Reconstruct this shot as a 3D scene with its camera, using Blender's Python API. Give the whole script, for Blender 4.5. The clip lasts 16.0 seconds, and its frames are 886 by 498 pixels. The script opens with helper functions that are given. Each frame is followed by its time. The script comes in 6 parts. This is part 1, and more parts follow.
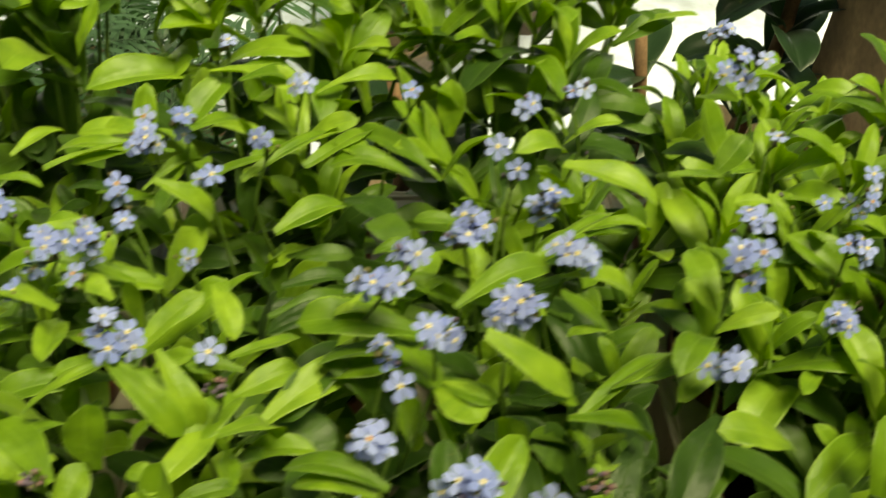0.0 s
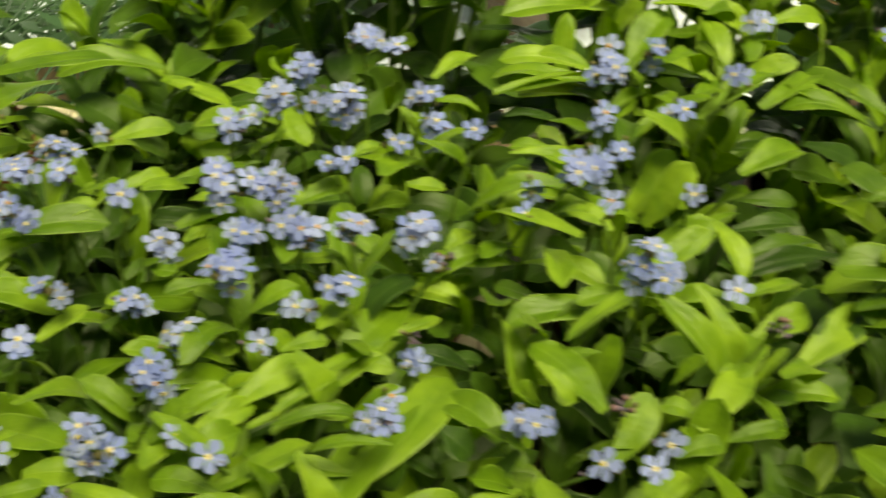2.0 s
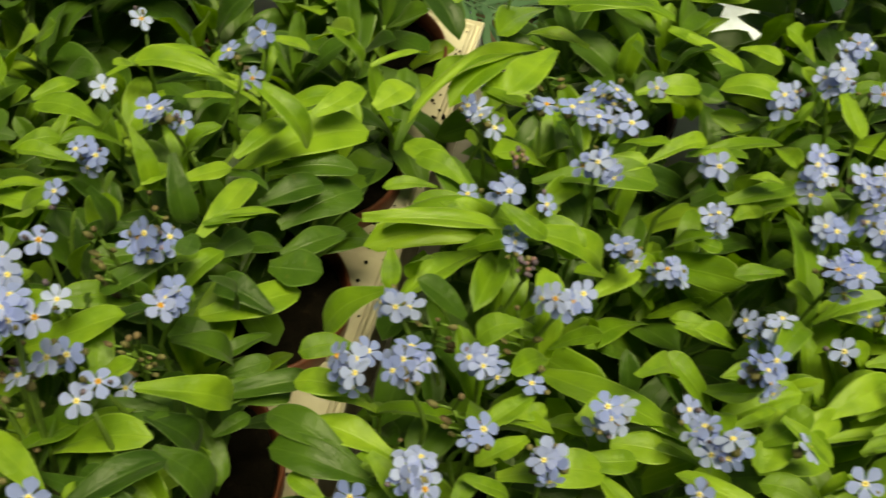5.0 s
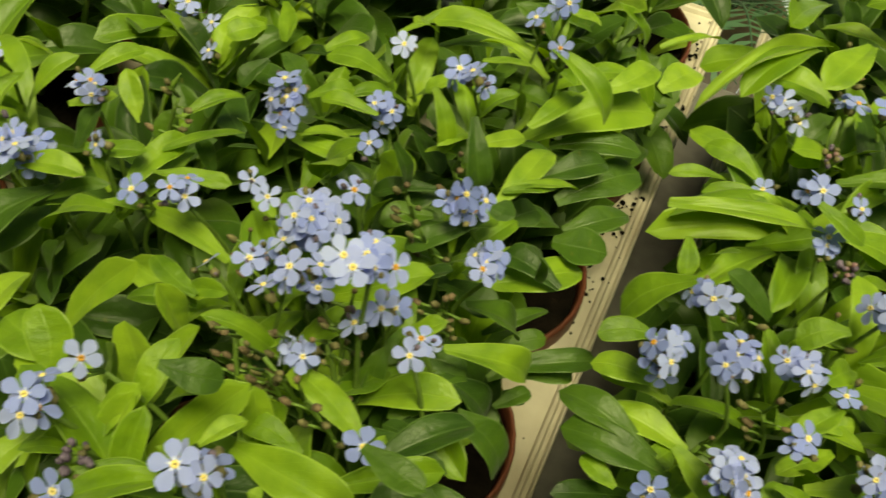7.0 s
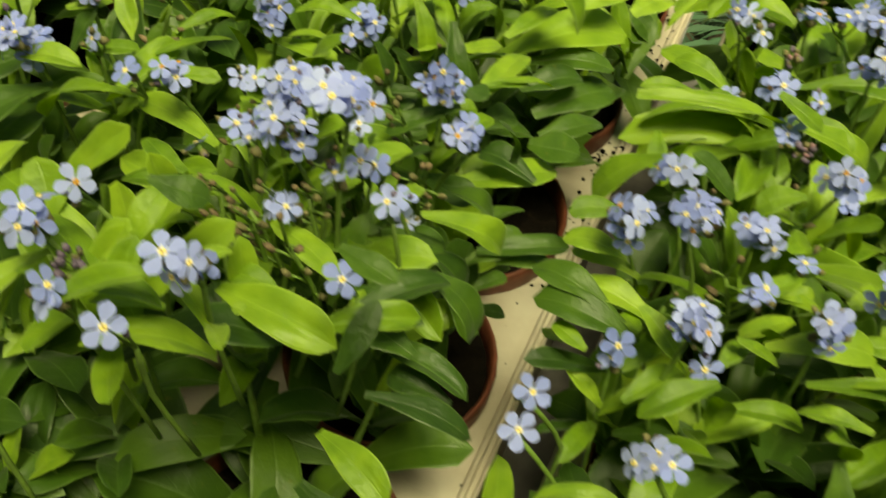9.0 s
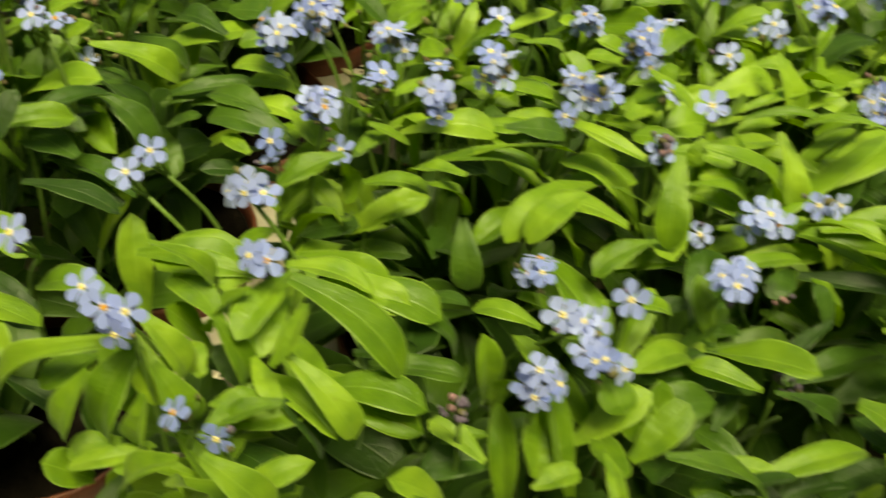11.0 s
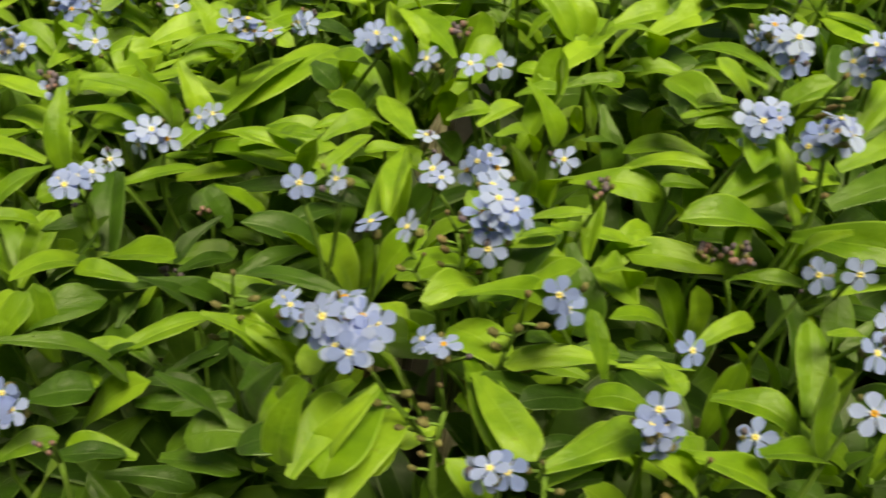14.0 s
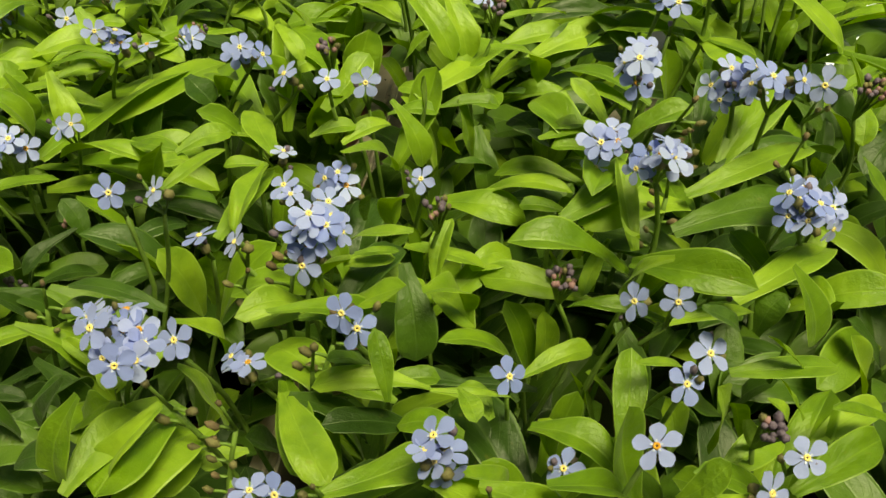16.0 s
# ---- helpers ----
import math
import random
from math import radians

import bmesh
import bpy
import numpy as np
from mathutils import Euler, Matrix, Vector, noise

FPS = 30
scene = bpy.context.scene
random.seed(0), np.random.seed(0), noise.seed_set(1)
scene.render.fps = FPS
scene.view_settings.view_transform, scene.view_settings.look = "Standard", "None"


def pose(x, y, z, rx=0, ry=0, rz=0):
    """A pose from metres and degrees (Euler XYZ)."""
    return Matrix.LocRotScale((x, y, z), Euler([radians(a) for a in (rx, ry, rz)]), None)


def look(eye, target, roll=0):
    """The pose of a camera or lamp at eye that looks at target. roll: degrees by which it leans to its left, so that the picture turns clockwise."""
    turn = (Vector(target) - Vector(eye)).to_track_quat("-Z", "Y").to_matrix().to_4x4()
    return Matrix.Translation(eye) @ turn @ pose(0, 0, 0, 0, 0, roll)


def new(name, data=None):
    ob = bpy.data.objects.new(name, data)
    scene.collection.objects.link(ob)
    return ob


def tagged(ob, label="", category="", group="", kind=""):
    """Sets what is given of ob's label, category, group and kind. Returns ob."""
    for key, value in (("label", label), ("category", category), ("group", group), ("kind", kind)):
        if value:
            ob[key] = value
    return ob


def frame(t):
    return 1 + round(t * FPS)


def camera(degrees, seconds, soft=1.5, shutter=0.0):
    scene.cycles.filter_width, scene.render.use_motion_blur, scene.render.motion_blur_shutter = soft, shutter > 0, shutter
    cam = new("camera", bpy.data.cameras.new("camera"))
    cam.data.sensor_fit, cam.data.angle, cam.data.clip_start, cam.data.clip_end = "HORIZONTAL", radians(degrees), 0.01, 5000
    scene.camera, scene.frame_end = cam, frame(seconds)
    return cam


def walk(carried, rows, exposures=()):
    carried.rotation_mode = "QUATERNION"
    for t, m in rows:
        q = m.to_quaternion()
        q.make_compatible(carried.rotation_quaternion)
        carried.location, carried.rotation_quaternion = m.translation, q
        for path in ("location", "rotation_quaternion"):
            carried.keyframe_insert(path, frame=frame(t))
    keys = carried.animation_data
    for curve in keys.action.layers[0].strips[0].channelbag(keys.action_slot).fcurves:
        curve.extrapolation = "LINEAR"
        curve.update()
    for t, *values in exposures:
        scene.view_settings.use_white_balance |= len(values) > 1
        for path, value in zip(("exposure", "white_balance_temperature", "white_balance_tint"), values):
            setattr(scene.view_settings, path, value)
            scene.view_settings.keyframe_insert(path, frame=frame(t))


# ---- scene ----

cam = camera(48.06, 16.0, soft=1.5, shutter=0.7)
walk(cam, [
    (0, pose(0.2638, -0.1011, 1.1737, 45.95, -3.21, -4.37)),
    (0.5, pose(0.2325, -0.1053, 1.1689, 45.22, -3.72, -4.70)),
    (1, pose(0.2062, -0.1076, 1.1657, 45.00, -3.44, -3.76)),
    (1.5, pose(0.1812, -0.1069, 1.1624, 44.43, -3.20, -1.93)),
    (2, pose(0.1524, -0.0970, 1.1602, 42.95, -3.61, 0.84)),
    (2.5, pose(0.1278, -0.0940, 1.1598, 42.30, -3.64, 3.86)),
    (3, pose(0.1054, -0.0953, 1.1587, 41.30, -3.97, 6.66)),
    (5.5, pose(0.0352, -0.0924, 1.1493, 36.84, -4.90, 16.76)),
    (6, pose(0.0248, -0.0961, 1.1467, 36.39, -4.06, 19.53)),
    (6.5, pose(0.0179, -0.0989, 1.1436, 35.91, -3.56, 21.86)),
    (7, pose(0.0093, -0.1031, 1.1424, 35.99, -3.44, 23.81)),
    (7.5, pose(0.0036, -0.1080, 1.1406, 36.12, -3.59, 24.60)),
    (8, pose(0.0051, -0.1140, 1.1382, 36.70, -3.41, 25.07)),
    (10.5, pose(0.0837, -0.1572, 1.1222, 40.28, -3.11, 18.97)),
    (11, pose(0.1040, -0.1620, 1.1228, 40.46, -2.78, 17.55)),
    (11.5, pose(0.1266, -0.1649, 1.1235, 40.53, -2.94, 16.02)),
    (12, pose(0.1419, -0.1710, 1.1216, 41.14, -2.60, 14.75)),
    (12.5, pose(0.1591, -0.1779, 1.1262, 42.25, -2.03, 13.32)),
    (13, pose(0.1797, -0.1752, 1.1240, 42.59, -1.44, 10.96)),
    (13.5, pose(0.1965, -0.1762, 1.1250, 43.02, -1.51, 9.64)),
    (14, pose(0.2134, -0.1744, 1.1253, 43.09, -2.00, 7.11)),
    (14.5, pose(0.2253, -0.1741, 1.1253, 43.48, -1.63, 6.40)),
    (15, pose(0.2401, -0.1706, 1.1244, 43.76, -1.62, 6.59)),
    (15.5, pose(0.2451, -0.1679, 1.1225, 44.60, -2.36, 8.20)),
    (16, pose(0.2490, -0.1674, 1.1215, 44.75, -2.20, 9.01)),
], exposures=[(0.0, 0.32, 11000, -18), (3.0, 0.25, 11000, -18), (8.0, 0.33, 11000, -18), (10.5, 0.64, 11000, -18), (12.0, 0.68, 11000, -18), (14.0, 0.62, 11000, -18), (16.0, 0.56, 11000, -18)])

SKY, SUN = 0.056, 4.9

# ---- world and light: a bright overcast sky over an open-sided glasshouse ----
world = bpy.data.worlds.new("world")
scene.world = world
world.use_nodes = True
wn = world.node_tree
sky = wn.nodes.new("ShaderNodeTexSky")
sky.sky_type = "NISHITA"
sky.sun_disc = False
sky.sun_elevation = radians(72)
sky.sun_rotation = radians(142)
sky.air_density, sky.dust_density, sky.ozone_density = 1.0, 4.0, 1.0
background = wn.nodes["Background"]
background.inputs["Strength"].default_value = SKY
wn.links.new(sky.outputs["Color"], background.inputs["Color"])

sun = new("sun", bpy.data.lights.new("sun", "SUN"))
sun.data.energy, sun.data.angle, sun.data.color = SUN, radians(26), (1.0, 0.95, 0.85)
sun.rotation_euler = look((0, 0, 0), (-0.19, 0.244, -0.951)).to_euler()


# ---- materials ----
def material(name, base, rough=0.6):
    m = bpy.data.materials.new(name)
    m.use_nodes = True
    b = m.node_tree.nodes["Principled BSDF"]
    b.inputs["Base Color"].default_value = (*base, 1)
    b.inputs["Roughness"].default_value = rough
    return m, m.node_tree, b


def ramp(tree, stops):
    r = tree.nodes.new("ShaderNodeValToRGB")
    while len(r.color_ramp.elements) < len(stops):
        r.color_ramp.elements.new(0.5)
    for e, (p, c) in zip(r.color_ramp.elements, stops):
        e.position, e.color = p, (*c, 1)
    return r


def noisy(tree, scale, detail=4.0, coords="Object"):
    c = tree.nodes.new("ShaderNodeTexCoord")
    n = tree.nodes.new("ShaderNodeTexNoise")
    n.inputs["Scale"].default_value, n.inputs["Detail"].default_value = scale, detail
    tree.links.new(c.outputs[coords], n.inputs["Vector"])
    return n


def bumped(tree, shader, height, strength, distance=0.001):
    b = tree.nodes.new("ShaderNodeBump")
    b.inputs["Strength"].default_value, b.inputs["Distance"].default_value = strength, distance
    tree.links.new(height, b.inputs["Height"])
    tree.links.new(b.outputs["Normal"], shader.inputs["Normal"])


def mixed(tree, kind, fac, a, b):
    """A colour mix node; fac, a and b are sockets or values."""
    n = tree.nodes.new("ShaderNodeMix")
    n.data_type, n.blend_type = "RGBA", kind
    for socket, v in ((n.inputs[0], fac), (n.inputs[6], a), (n.inputs[7], b)):
        if isinstance(v, (int, float)):
            socket.default_value = v
        elif isinstance(v, tuple):
            socket.default_value = (*v, 1)
        else:
            tree.links.new(v, socket)
    return n.outputs[2]


def leaf_material(name, dark, mid, light, through_tint, gloss):
    """A soft hairy leaf: pale midrib, faint side veins, a thin pale margin, each leaf with its own green, light shining through."""
    m, t, b = material(name, mid, 0.5)

    def calc(op, a, c=0.0):
        n = t.nodes.new("ShaderNodeMath")
        n.operation = op
        for s, v in ((n.inputs[0], a), (n.inputs[1], c)):
            if isinstance(v, (int, float)):
                s.default_value = v
            else:
                t.links.new(v, s)
        return n.outputs[0]

    info = t.nodes.new("ShaderNodeObjectInfo")
    island = t.nodes.new("ShaderNodeNewGeometry")
    chance = calc("FRACT", calc("ADD", info.outputs["Random"], calc("MULTIPLY", island.outputs["Random Per Island"], 7.31)))
    own = ramp(t, ((0.0, dark), (0.45, mid), (1.0, light)))
    t.links.new(chance, own.inputs["Fac"])
    # the leaf's own surface coordinates, shifted from leaf to leaf so that no two carry the same blotches
    uv = t.nodes.new("ShaderNodeUVMap")
    sep = t.nodes.new("ShaderNodeSeparateXYZ")
    t.links.new(uv.outputs["UV"], sep.inputs["Vector"])
    spot = t.nodes.new("ShaderNodeCombineXYZ")
    t.links.new(sep.outputs["X"], spot.inputs["X"])
    t.links.new(calc("MULTIPLY", sep.outputs["Y"], 3.0), spot.inputs["Y"])
    t.links.new(calc("MULTIPLY", chance, 57.0), spot.inputs["Z"])

    def blotch(scale, detail):
        n = t.nodes.new("ShaderNodeTexNoise")
        n.inputs["Scale"].default_value, n.inputs["Detail"].default_value = scale, detail
        t.links.new(spot.outputs["Vector"], n.inputs["Vector"])
        return n.outputs["Fac"]

    patch_ramp = ramp(t, ((0.3, (0.66, 0.74, 0.66)), (0.7, (1.2, 1.16, 1.12))))
    t.links.new(blotch(1.1, 3.0), patch_ramp.inputs["Fac"])
    col = mixed(t, "MULTIPLY", 1.0, own.outputs["Color"], patch_ramp.outputs["Color"])
    across = calc("ABSOLUTE", calc("SUBTRACT", sep.outputs["X"], 0.5))
    rib = ramp(t, ((0.0, (1, 1, 1)), (0.04, (0, 0, 0))))
    t.links.new(across, rib.inputs["Fac"])
    slant = calc("ADD", calc("MULTIPLY", sep.outputs["Y"], 7.0), calc("MULTIPLY", across, -6.0))
    wave = calc("ABSOLUTE", calc("SINE", calc("MULTIPLY", calc("ADD", slant, calc("MULTIPLY", blotch(1.6, 2.0), 1.2)), 3.1416)))
    vein = ramp(t, ((0.0, (1, 1, 1)), (0.20, (0, 0, 0))))
    t.links.new(wave, vein.inputs["Fac"])
    rim = ramp(t, ((0.45, (0, 0, 0)), (0.488, (1, 1, 1))))
    t.links.new(across, rim.inputs["Fac"])
    lines = calc("MAXIMUM", calc("MAXIMUM", calc("MULTIPLY", rib.outputs["Color"], 0.22), calc("MULTIPLY", rim.outputs["Color"], 0.5)), calc("MULTIPLY", vein.outputs["Color"], 0.06))
    col = mixed(t, "MIX", lines, col, tuple(min(1.0, c * 1.25 + 0.05) for c in light))
    # a few dull yellow or brown flecks
    fleck_ramp = ramp(t, ((0.70, (0, 0, 0)), (0.76, (1, 1, 1))))
    t.links.new(blotch(3.4, 2.0), fleck_ramp.inputs["Fac"])
    col = mixed(t, "MIX", calc("MULTIPLY", fleck_ramp.outputs["Color"], 0.25), col, (0.22, 0.20, 0.05))
    t.links.new(col, b.inputs["Base Color"])
    puffs = calc("ADD", calc("MULTIPLY", blotch(1.8, 2.0), 1.6), calc("MULTIPLY", blotch(5.5, 2.0), 0.4))
    bumped(t, b, calc("ADD", calc("ADD", calc("MULTIPLY", lines, -1.6), puffs), calc("MULTIPLY", blotch(16.0, 3.0), 0.35)), 0.45, 0.0007)
    b.inputs["Roughness"].default_value = gloss
    b.inputs["Specular IOR Level"].default_value = 0.46
    b.inputs["Sheen Weight"].default_value = 0.06
    glow = t.nodes.new("ShaderNodeBsdfTranslucent")
    t.links.new(mixed(t, "MULTIPLY", 1.0, col, through_tint), glow.inputs["Color"])
    mix = t.nodes.new("ShaderNodeMixShader")
    mix.inputs["Fac"].default_value = 0.28
    t.links.new(b.outputs["BSDF"], mix.inputs[1])
    t.links.new(glow.outputs["BSDF"], mix.inputs[2])
    t.links.new(mix.outputs["Shader"], t.nodes["Material Output"].inputs["Surface"])
    return m


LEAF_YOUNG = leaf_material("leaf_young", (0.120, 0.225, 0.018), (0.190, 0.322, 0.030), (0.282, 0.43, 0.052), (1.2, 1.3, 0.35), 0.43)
# darker green of older leaves, with shade low in the plants put into it
LEAF_OLD_SHADED = leaf_material("leaf_old_shaded", (0.026, 0.064, 0.009), (0.052, 0.116, 0.014), (0.098, 0.186, 0.022), (1.2, 1.3, 0.4), 0.43)


def petal_material(name, cold, warm):
    m, t, b = material(name, cold, 0.55)
    info = t.nodes.new("ShaderNodeObjectInfo")
    own = ramp(t, ((0.0, cold), (0.7, warm), (1.0, tuple(min(1, c * 1.15 + 0.03) for c in warm))))
    t.links.new(info.outputs["Random"], own.inputs["Fac"])
    n = noisy(t, 0.9, 3.0)
    tone = ramp(t, ((0.3, (0.86, 0.86, 0.92)), (0.7, (1.1, 1.1, 1.06))))
    t.links.new(n.outputs["Fac"], tone.inputs["Fac"])
    col = mixed(t, "MULTIPLY", 1.0, own.outputs["Color"], tone.outputs["Color"])
    t.links.new(col, b.inputs["Base Color"])
    bumped(t, b, noisy(t, 900.0, 2.0).outputs["Fac"], 0.35, 0.0003)
    b.inputs["Specular IOR Level"].default_value = 0.3
    b.inputs["Sheen Weight"].default_value = 0.25
    glow = t.nodes.new("ShaderNodeBsdfTranslucent")
    t.links.new(col, glow.inputs["Color"])
    mix = t.nodes.new("ShaderNodeMixShader")
    mix.inputs["Fac"].default_value = 0.3
    t.links.new(b.outputs["BSDF"], mix.inputs[1])
    t.links.new(glow.outputs["BSDF"], mix.inputs[2])
    t.links.new(mix.outputs["Shader"], t.nodes["Material Output"].inputs["Surface"])
    return m


PETAL = petal_material("petal_blue", (0.26, 0.33, 0.82), (0.40, 0.46, 0.93))
PETAL_WHITE = material("petal_white", (0.60, 0.66, 0.92), 0.5)[0]
EYE_YELLOW = material("eye_yellow", (0.84, 0.68, 0.26), 0.5)[0]
EYE_ORANGE = material("eye_orange", (0.62, 0.30, 0.04), 0.5)[0]
EYE_DARK = material("eye_dark", (0.03, 0.02, 0.012), 0.6)[0]


def simple(name, base, rough, scale, spread, bump=0.3, distance=0.0006):
    """A surface with its own grain and blotches at two scales."""
    m, t, b = material(name, base, rough)
    big, small = noisy(t, scale, 4.0), noisy(t, scale * 9, 4.0)
    lo = tuple(c * (1 - spread) for c in base)
    hi = tuple(min(1, c * (1 + spread)) for c in base)
    r = ramp(t, ((0.3, lo), (0.7, hi)))
    t.links.new(big.outputs["Fac"], r.inputs["Fac"])
    grain = ramp(t, ((0.3, (0.8, 0.8, 0.8)), (0.7, (1.15, 1.15, 1.15))))
    t.links.new(small.outputs["Fac"], grain.inputs["Fac"])
    t.links.new(mixed(t, "MULTIPLY", 1.0, r.outputs["Color"], grain.outputs["Color"]), b.inputs["Base Color"])
    bumped(t, b, small.outputs["Fac"], bump, distance)
    return m


STEM = simple("stem_green", (0.14, 0.235, 0.045), 0.55, 60, 0.25)
BUD = simple("bud_mauve", (0.12, 0.09, 0.14), 0.7, 400, 0.5)
BUD_PINK = simple("bud_pink", (0.26, 0.14, 0.16), 0.6, 400, 0.3)
CALYX = simple("calyx_brown", (0.15, 0.135, 0.06), 0.75, 400, 0.5)
WITHERED = simple("withered_brown", (0.16, 0.115, 0.065), 0.85, 300, 0.5)
POT = simple("terracotta_plastic", (0.155, 0.042, 0.023), 0.55, 40, 0.25, 0.15)
BENCH = simple("bench_grey", (0.15, 0.138, 0.128), 0.7, 14, 0.3)
BLOCKER_GREY = simple("blocker_grey", (0.20, 0.20, 0.18), 0.9, 5, 0.2)
FLOOR = simple("floor_white", (0.66, 0.72, 0.95), 0.6, 3, 0.06)


def tray_material():
    """Cream plastic, grimy in patches, spattered with compost."""
    m, t, b = material("cream_plastic", (0.66, 0.58, 0.45), 0.42)
    grime, spat = noisy(t, 28, 5.0), noisy(t, 240, 2.0)
    g = ramp(t, ((0.32, (0.41, 0.35, 0.27)), (0.62, (0.62, 0.56, 0.47))))
    t.links.new(grime.outputs["Fac"], g.inputs["Fac"])
    s = ramp(t, ((0.715, (0, 0, 0)), (0.74, (1, 1, 1))))
    t.links.new(spat.outputs["Fac"], s.inputs["Fac"])
    t.links.new(mixed(t, "MIX", s.outputs["Color"], g.outputs["Color"], (0.035, 0.022, 0.014)), b.inputs["Base Color"])
    bumped(t, b, s.outputs["Color"], 0.5, 0.0008)
    return m


CREAM = tray_material()


def soil_material():
    m, t, b = material("compost", (0.03, 0.02, 0.013), 0.95)
    n = noisy(t, 190, 6.0)
    r = ramp(t, ((0.3, (0.004, 0.003, 0.002)), (0.66, (0.010, 0.007, 0.005)), (0.86, (0.045, 0.030, 0.018))))
    t.links.new(n.outputs["Fac"], r.inputs["Fac"])
    t.links.new(r.outputs["Color"], b.inputs["Base Color"])
    b.inputs["Specular IOR Level"].default_value = 0.1
    bumped(t, b, n.outputs["Fac"], 1.0, 0.003)
    return m


SOIL = soil_material()


# ---- building helpers ----
def as_mesh(name, bm, mats, smooth=True):
    me = bpy.data.meshes.new(name)
    bm.normal_update()
    bm.to_mesh(me)
    bm.free()
    for m in mats if isinstance(mats, (list, tuple)) else [mats]:
        me.materials.append(m)
    if smooth:
        me.polygons.foreach_set("use_smooth", [True] * len(me.polygons))
    return me


def part(name, mesh, parent, m=None, label=""):
    """One mesh object under a thing or a part; m is its pose under the parent."""
    ob = new(name, mesh)
    ob.parent = parent
    if m is not None:
        ob.matrix_basis = m
    return tagged(ob, label)


def tube(bm, points, radii, sides=6, cap=True, mat=0):
    """A tapered tube along points into bm."""
    rings = []
    for i, p in enumerate(points):
        a, b = points[max(i - 1, 0)], points[min(i + 1, len(points) - 1)]
        d = (b - a).normalized()
        u = d.orthogonal().normalized()
        v = d.cross(u)
        rings.append([bm.verts.new(p + (u * math.cos(2 * math.pi * k / sides) + v * math.sin(2 * math.pi * k / sides)) * radii[i]) for k in range(sides)])
    for r, s in zip(rings, rings[1:]):
        for k in range(sides):
            bm.faces.new((r[k], r[(k + 1) % sides], s[(k + 1) % sides], s[k])).material_index = mat
    if cap:
        bm.faces.new(rings[0][::-1]).material_index = mat
        bm.faces.new(rings[-1]).material_index = mat


def blob(bm, centre, r, stretch=1.0, axis=Vector((0, 0, 1)), mat=0, rnd=None):
    """A small rounded, slightly uneven bud."""
    m = Matrix.Translation(centre) @ axis.to_track_quat("Z", "Y").to_matrix().to_4x4() @ Matrix.Diagonal((r, r, r * stretch, 1))
    made = bmesh.ops.create_icosphere(bm, subdivisions=1, radius=1, matrix=m)
    for v in made["verts"]:
        if rnd:
            v.co += Vector((rnd.uniform(-1, 1), rnd.uniform(-1, 1), rnd.uniform(-1, 1))) * r * 0.16
        for f in v.link_faces:
            f.material_index = mat


def box(bm, x0, x1, y0, y1, z0, z1, bevel=0.0):
    made = bmesh.ops.create_cube(bm, size=1, matrix=Matrix.Translation(((x0 + x1) / 2, (y0 + y1) / 2, (z0 + z1) / 2)) @ Matrix.Diagonal((x1 - x0, y1 - y0, z1 - z0, 1)))
    if bevel:
        edges = list({e for v in made["verts"] for e in v.link_edges})
        bmesh.ops.bevel(bm, geom=edges, offset=bevel, segments=2, affect="EDGES", profile=0.5)


# ---- leaves: a family of blunt spoon shapes, each one long and one wide, base at the origin, tip at y = 1 ----
def leaf_mesh(name, mat, rnd, arch, widest, blunt, cup, sway, twist, ripple, rows=12, cols=6):
    bm = bmesh.new()
    uv = bm.loops.layers.uv.new("UVMap")
    grid = []
    phase = rnd.uniform(0, 6)
    for i in range(rows + 1):
        v = i / rows
        v = v + 0.10 * v * (1 - v)
        if v < widest:
            s = v / widest
            w = 0.30 + 0.70 * math.sin(0.5 * math.pi * s) ** 1.35
        else:
            s = (v - widest) / (1 - widest)
            w = max(0.0, 1 - s ** blunt) ** 0.52
        z = arch * 4 * v * (1 - v) * (0.70 + 0.6 * v)
        x0 = sway * math.sin(math.pi * v)
        tw = twist * (v - 0.25)
        line = []
        for j in range(cols + 1):
            u = j / cols * 2 - 1
            x = u * w * 0.5
            up = cup * w * (0.55 * abs(u) - 0.27 * u * u) + ripple * math.sin(phase + 9 * v + 2.2 * u) * abs(u) * w
            line.append((bm.verts.new((x0 + x * math.cos(tw), v, z + up + x * math.sin(tw) * 0.34)), j / cols, v))
        grid.append(line)
    for a, b in zip(grid, grid[1:]):
        for j in range(cols):
            quad = (a[j], a[j + 1], b[j + 1], b[j])
            f = bm.faces.new([q[0] for q in quad])
            for loop, q in zip(f.loops, quad):
                loop[uv].uv = (q[1], q[2])
    bmesh.ops.remove_doubles(bm, verts=bm.verts, dist=1e-5)
    return as_mesh(name, bm, mat)


shape_rnd = random.Random(11)
ARCHES = (-0.05, 0.03, 0.09, 0.15, 0.23)


def leaf_family(mat, count, rows, cols):
    return {a: [leaf_mesh("leaf", mat, shape_rnd, arch, shape_rnd.uniform(0.58, 0.70), shape_rnd.uniform(2.1, 3.0), shape_rnd.uniform(0.06, 0.30),
                          shape_rnd.uniform(-0.16, 0.16), shape_rnd.uniform(-0.8, 0.8), shape_rnd.uniform(0.008, 0.032), rows, cols) for _ in range(count)]
            for a, arch in enumerate(ARCHES)}


LEAVES = {"young": leaf_family(LEAF_YOUNG, 6, 12, 6), "old_shaded": leaf_family(LEAF_OLD_SHADED, 6, 12, 6)}


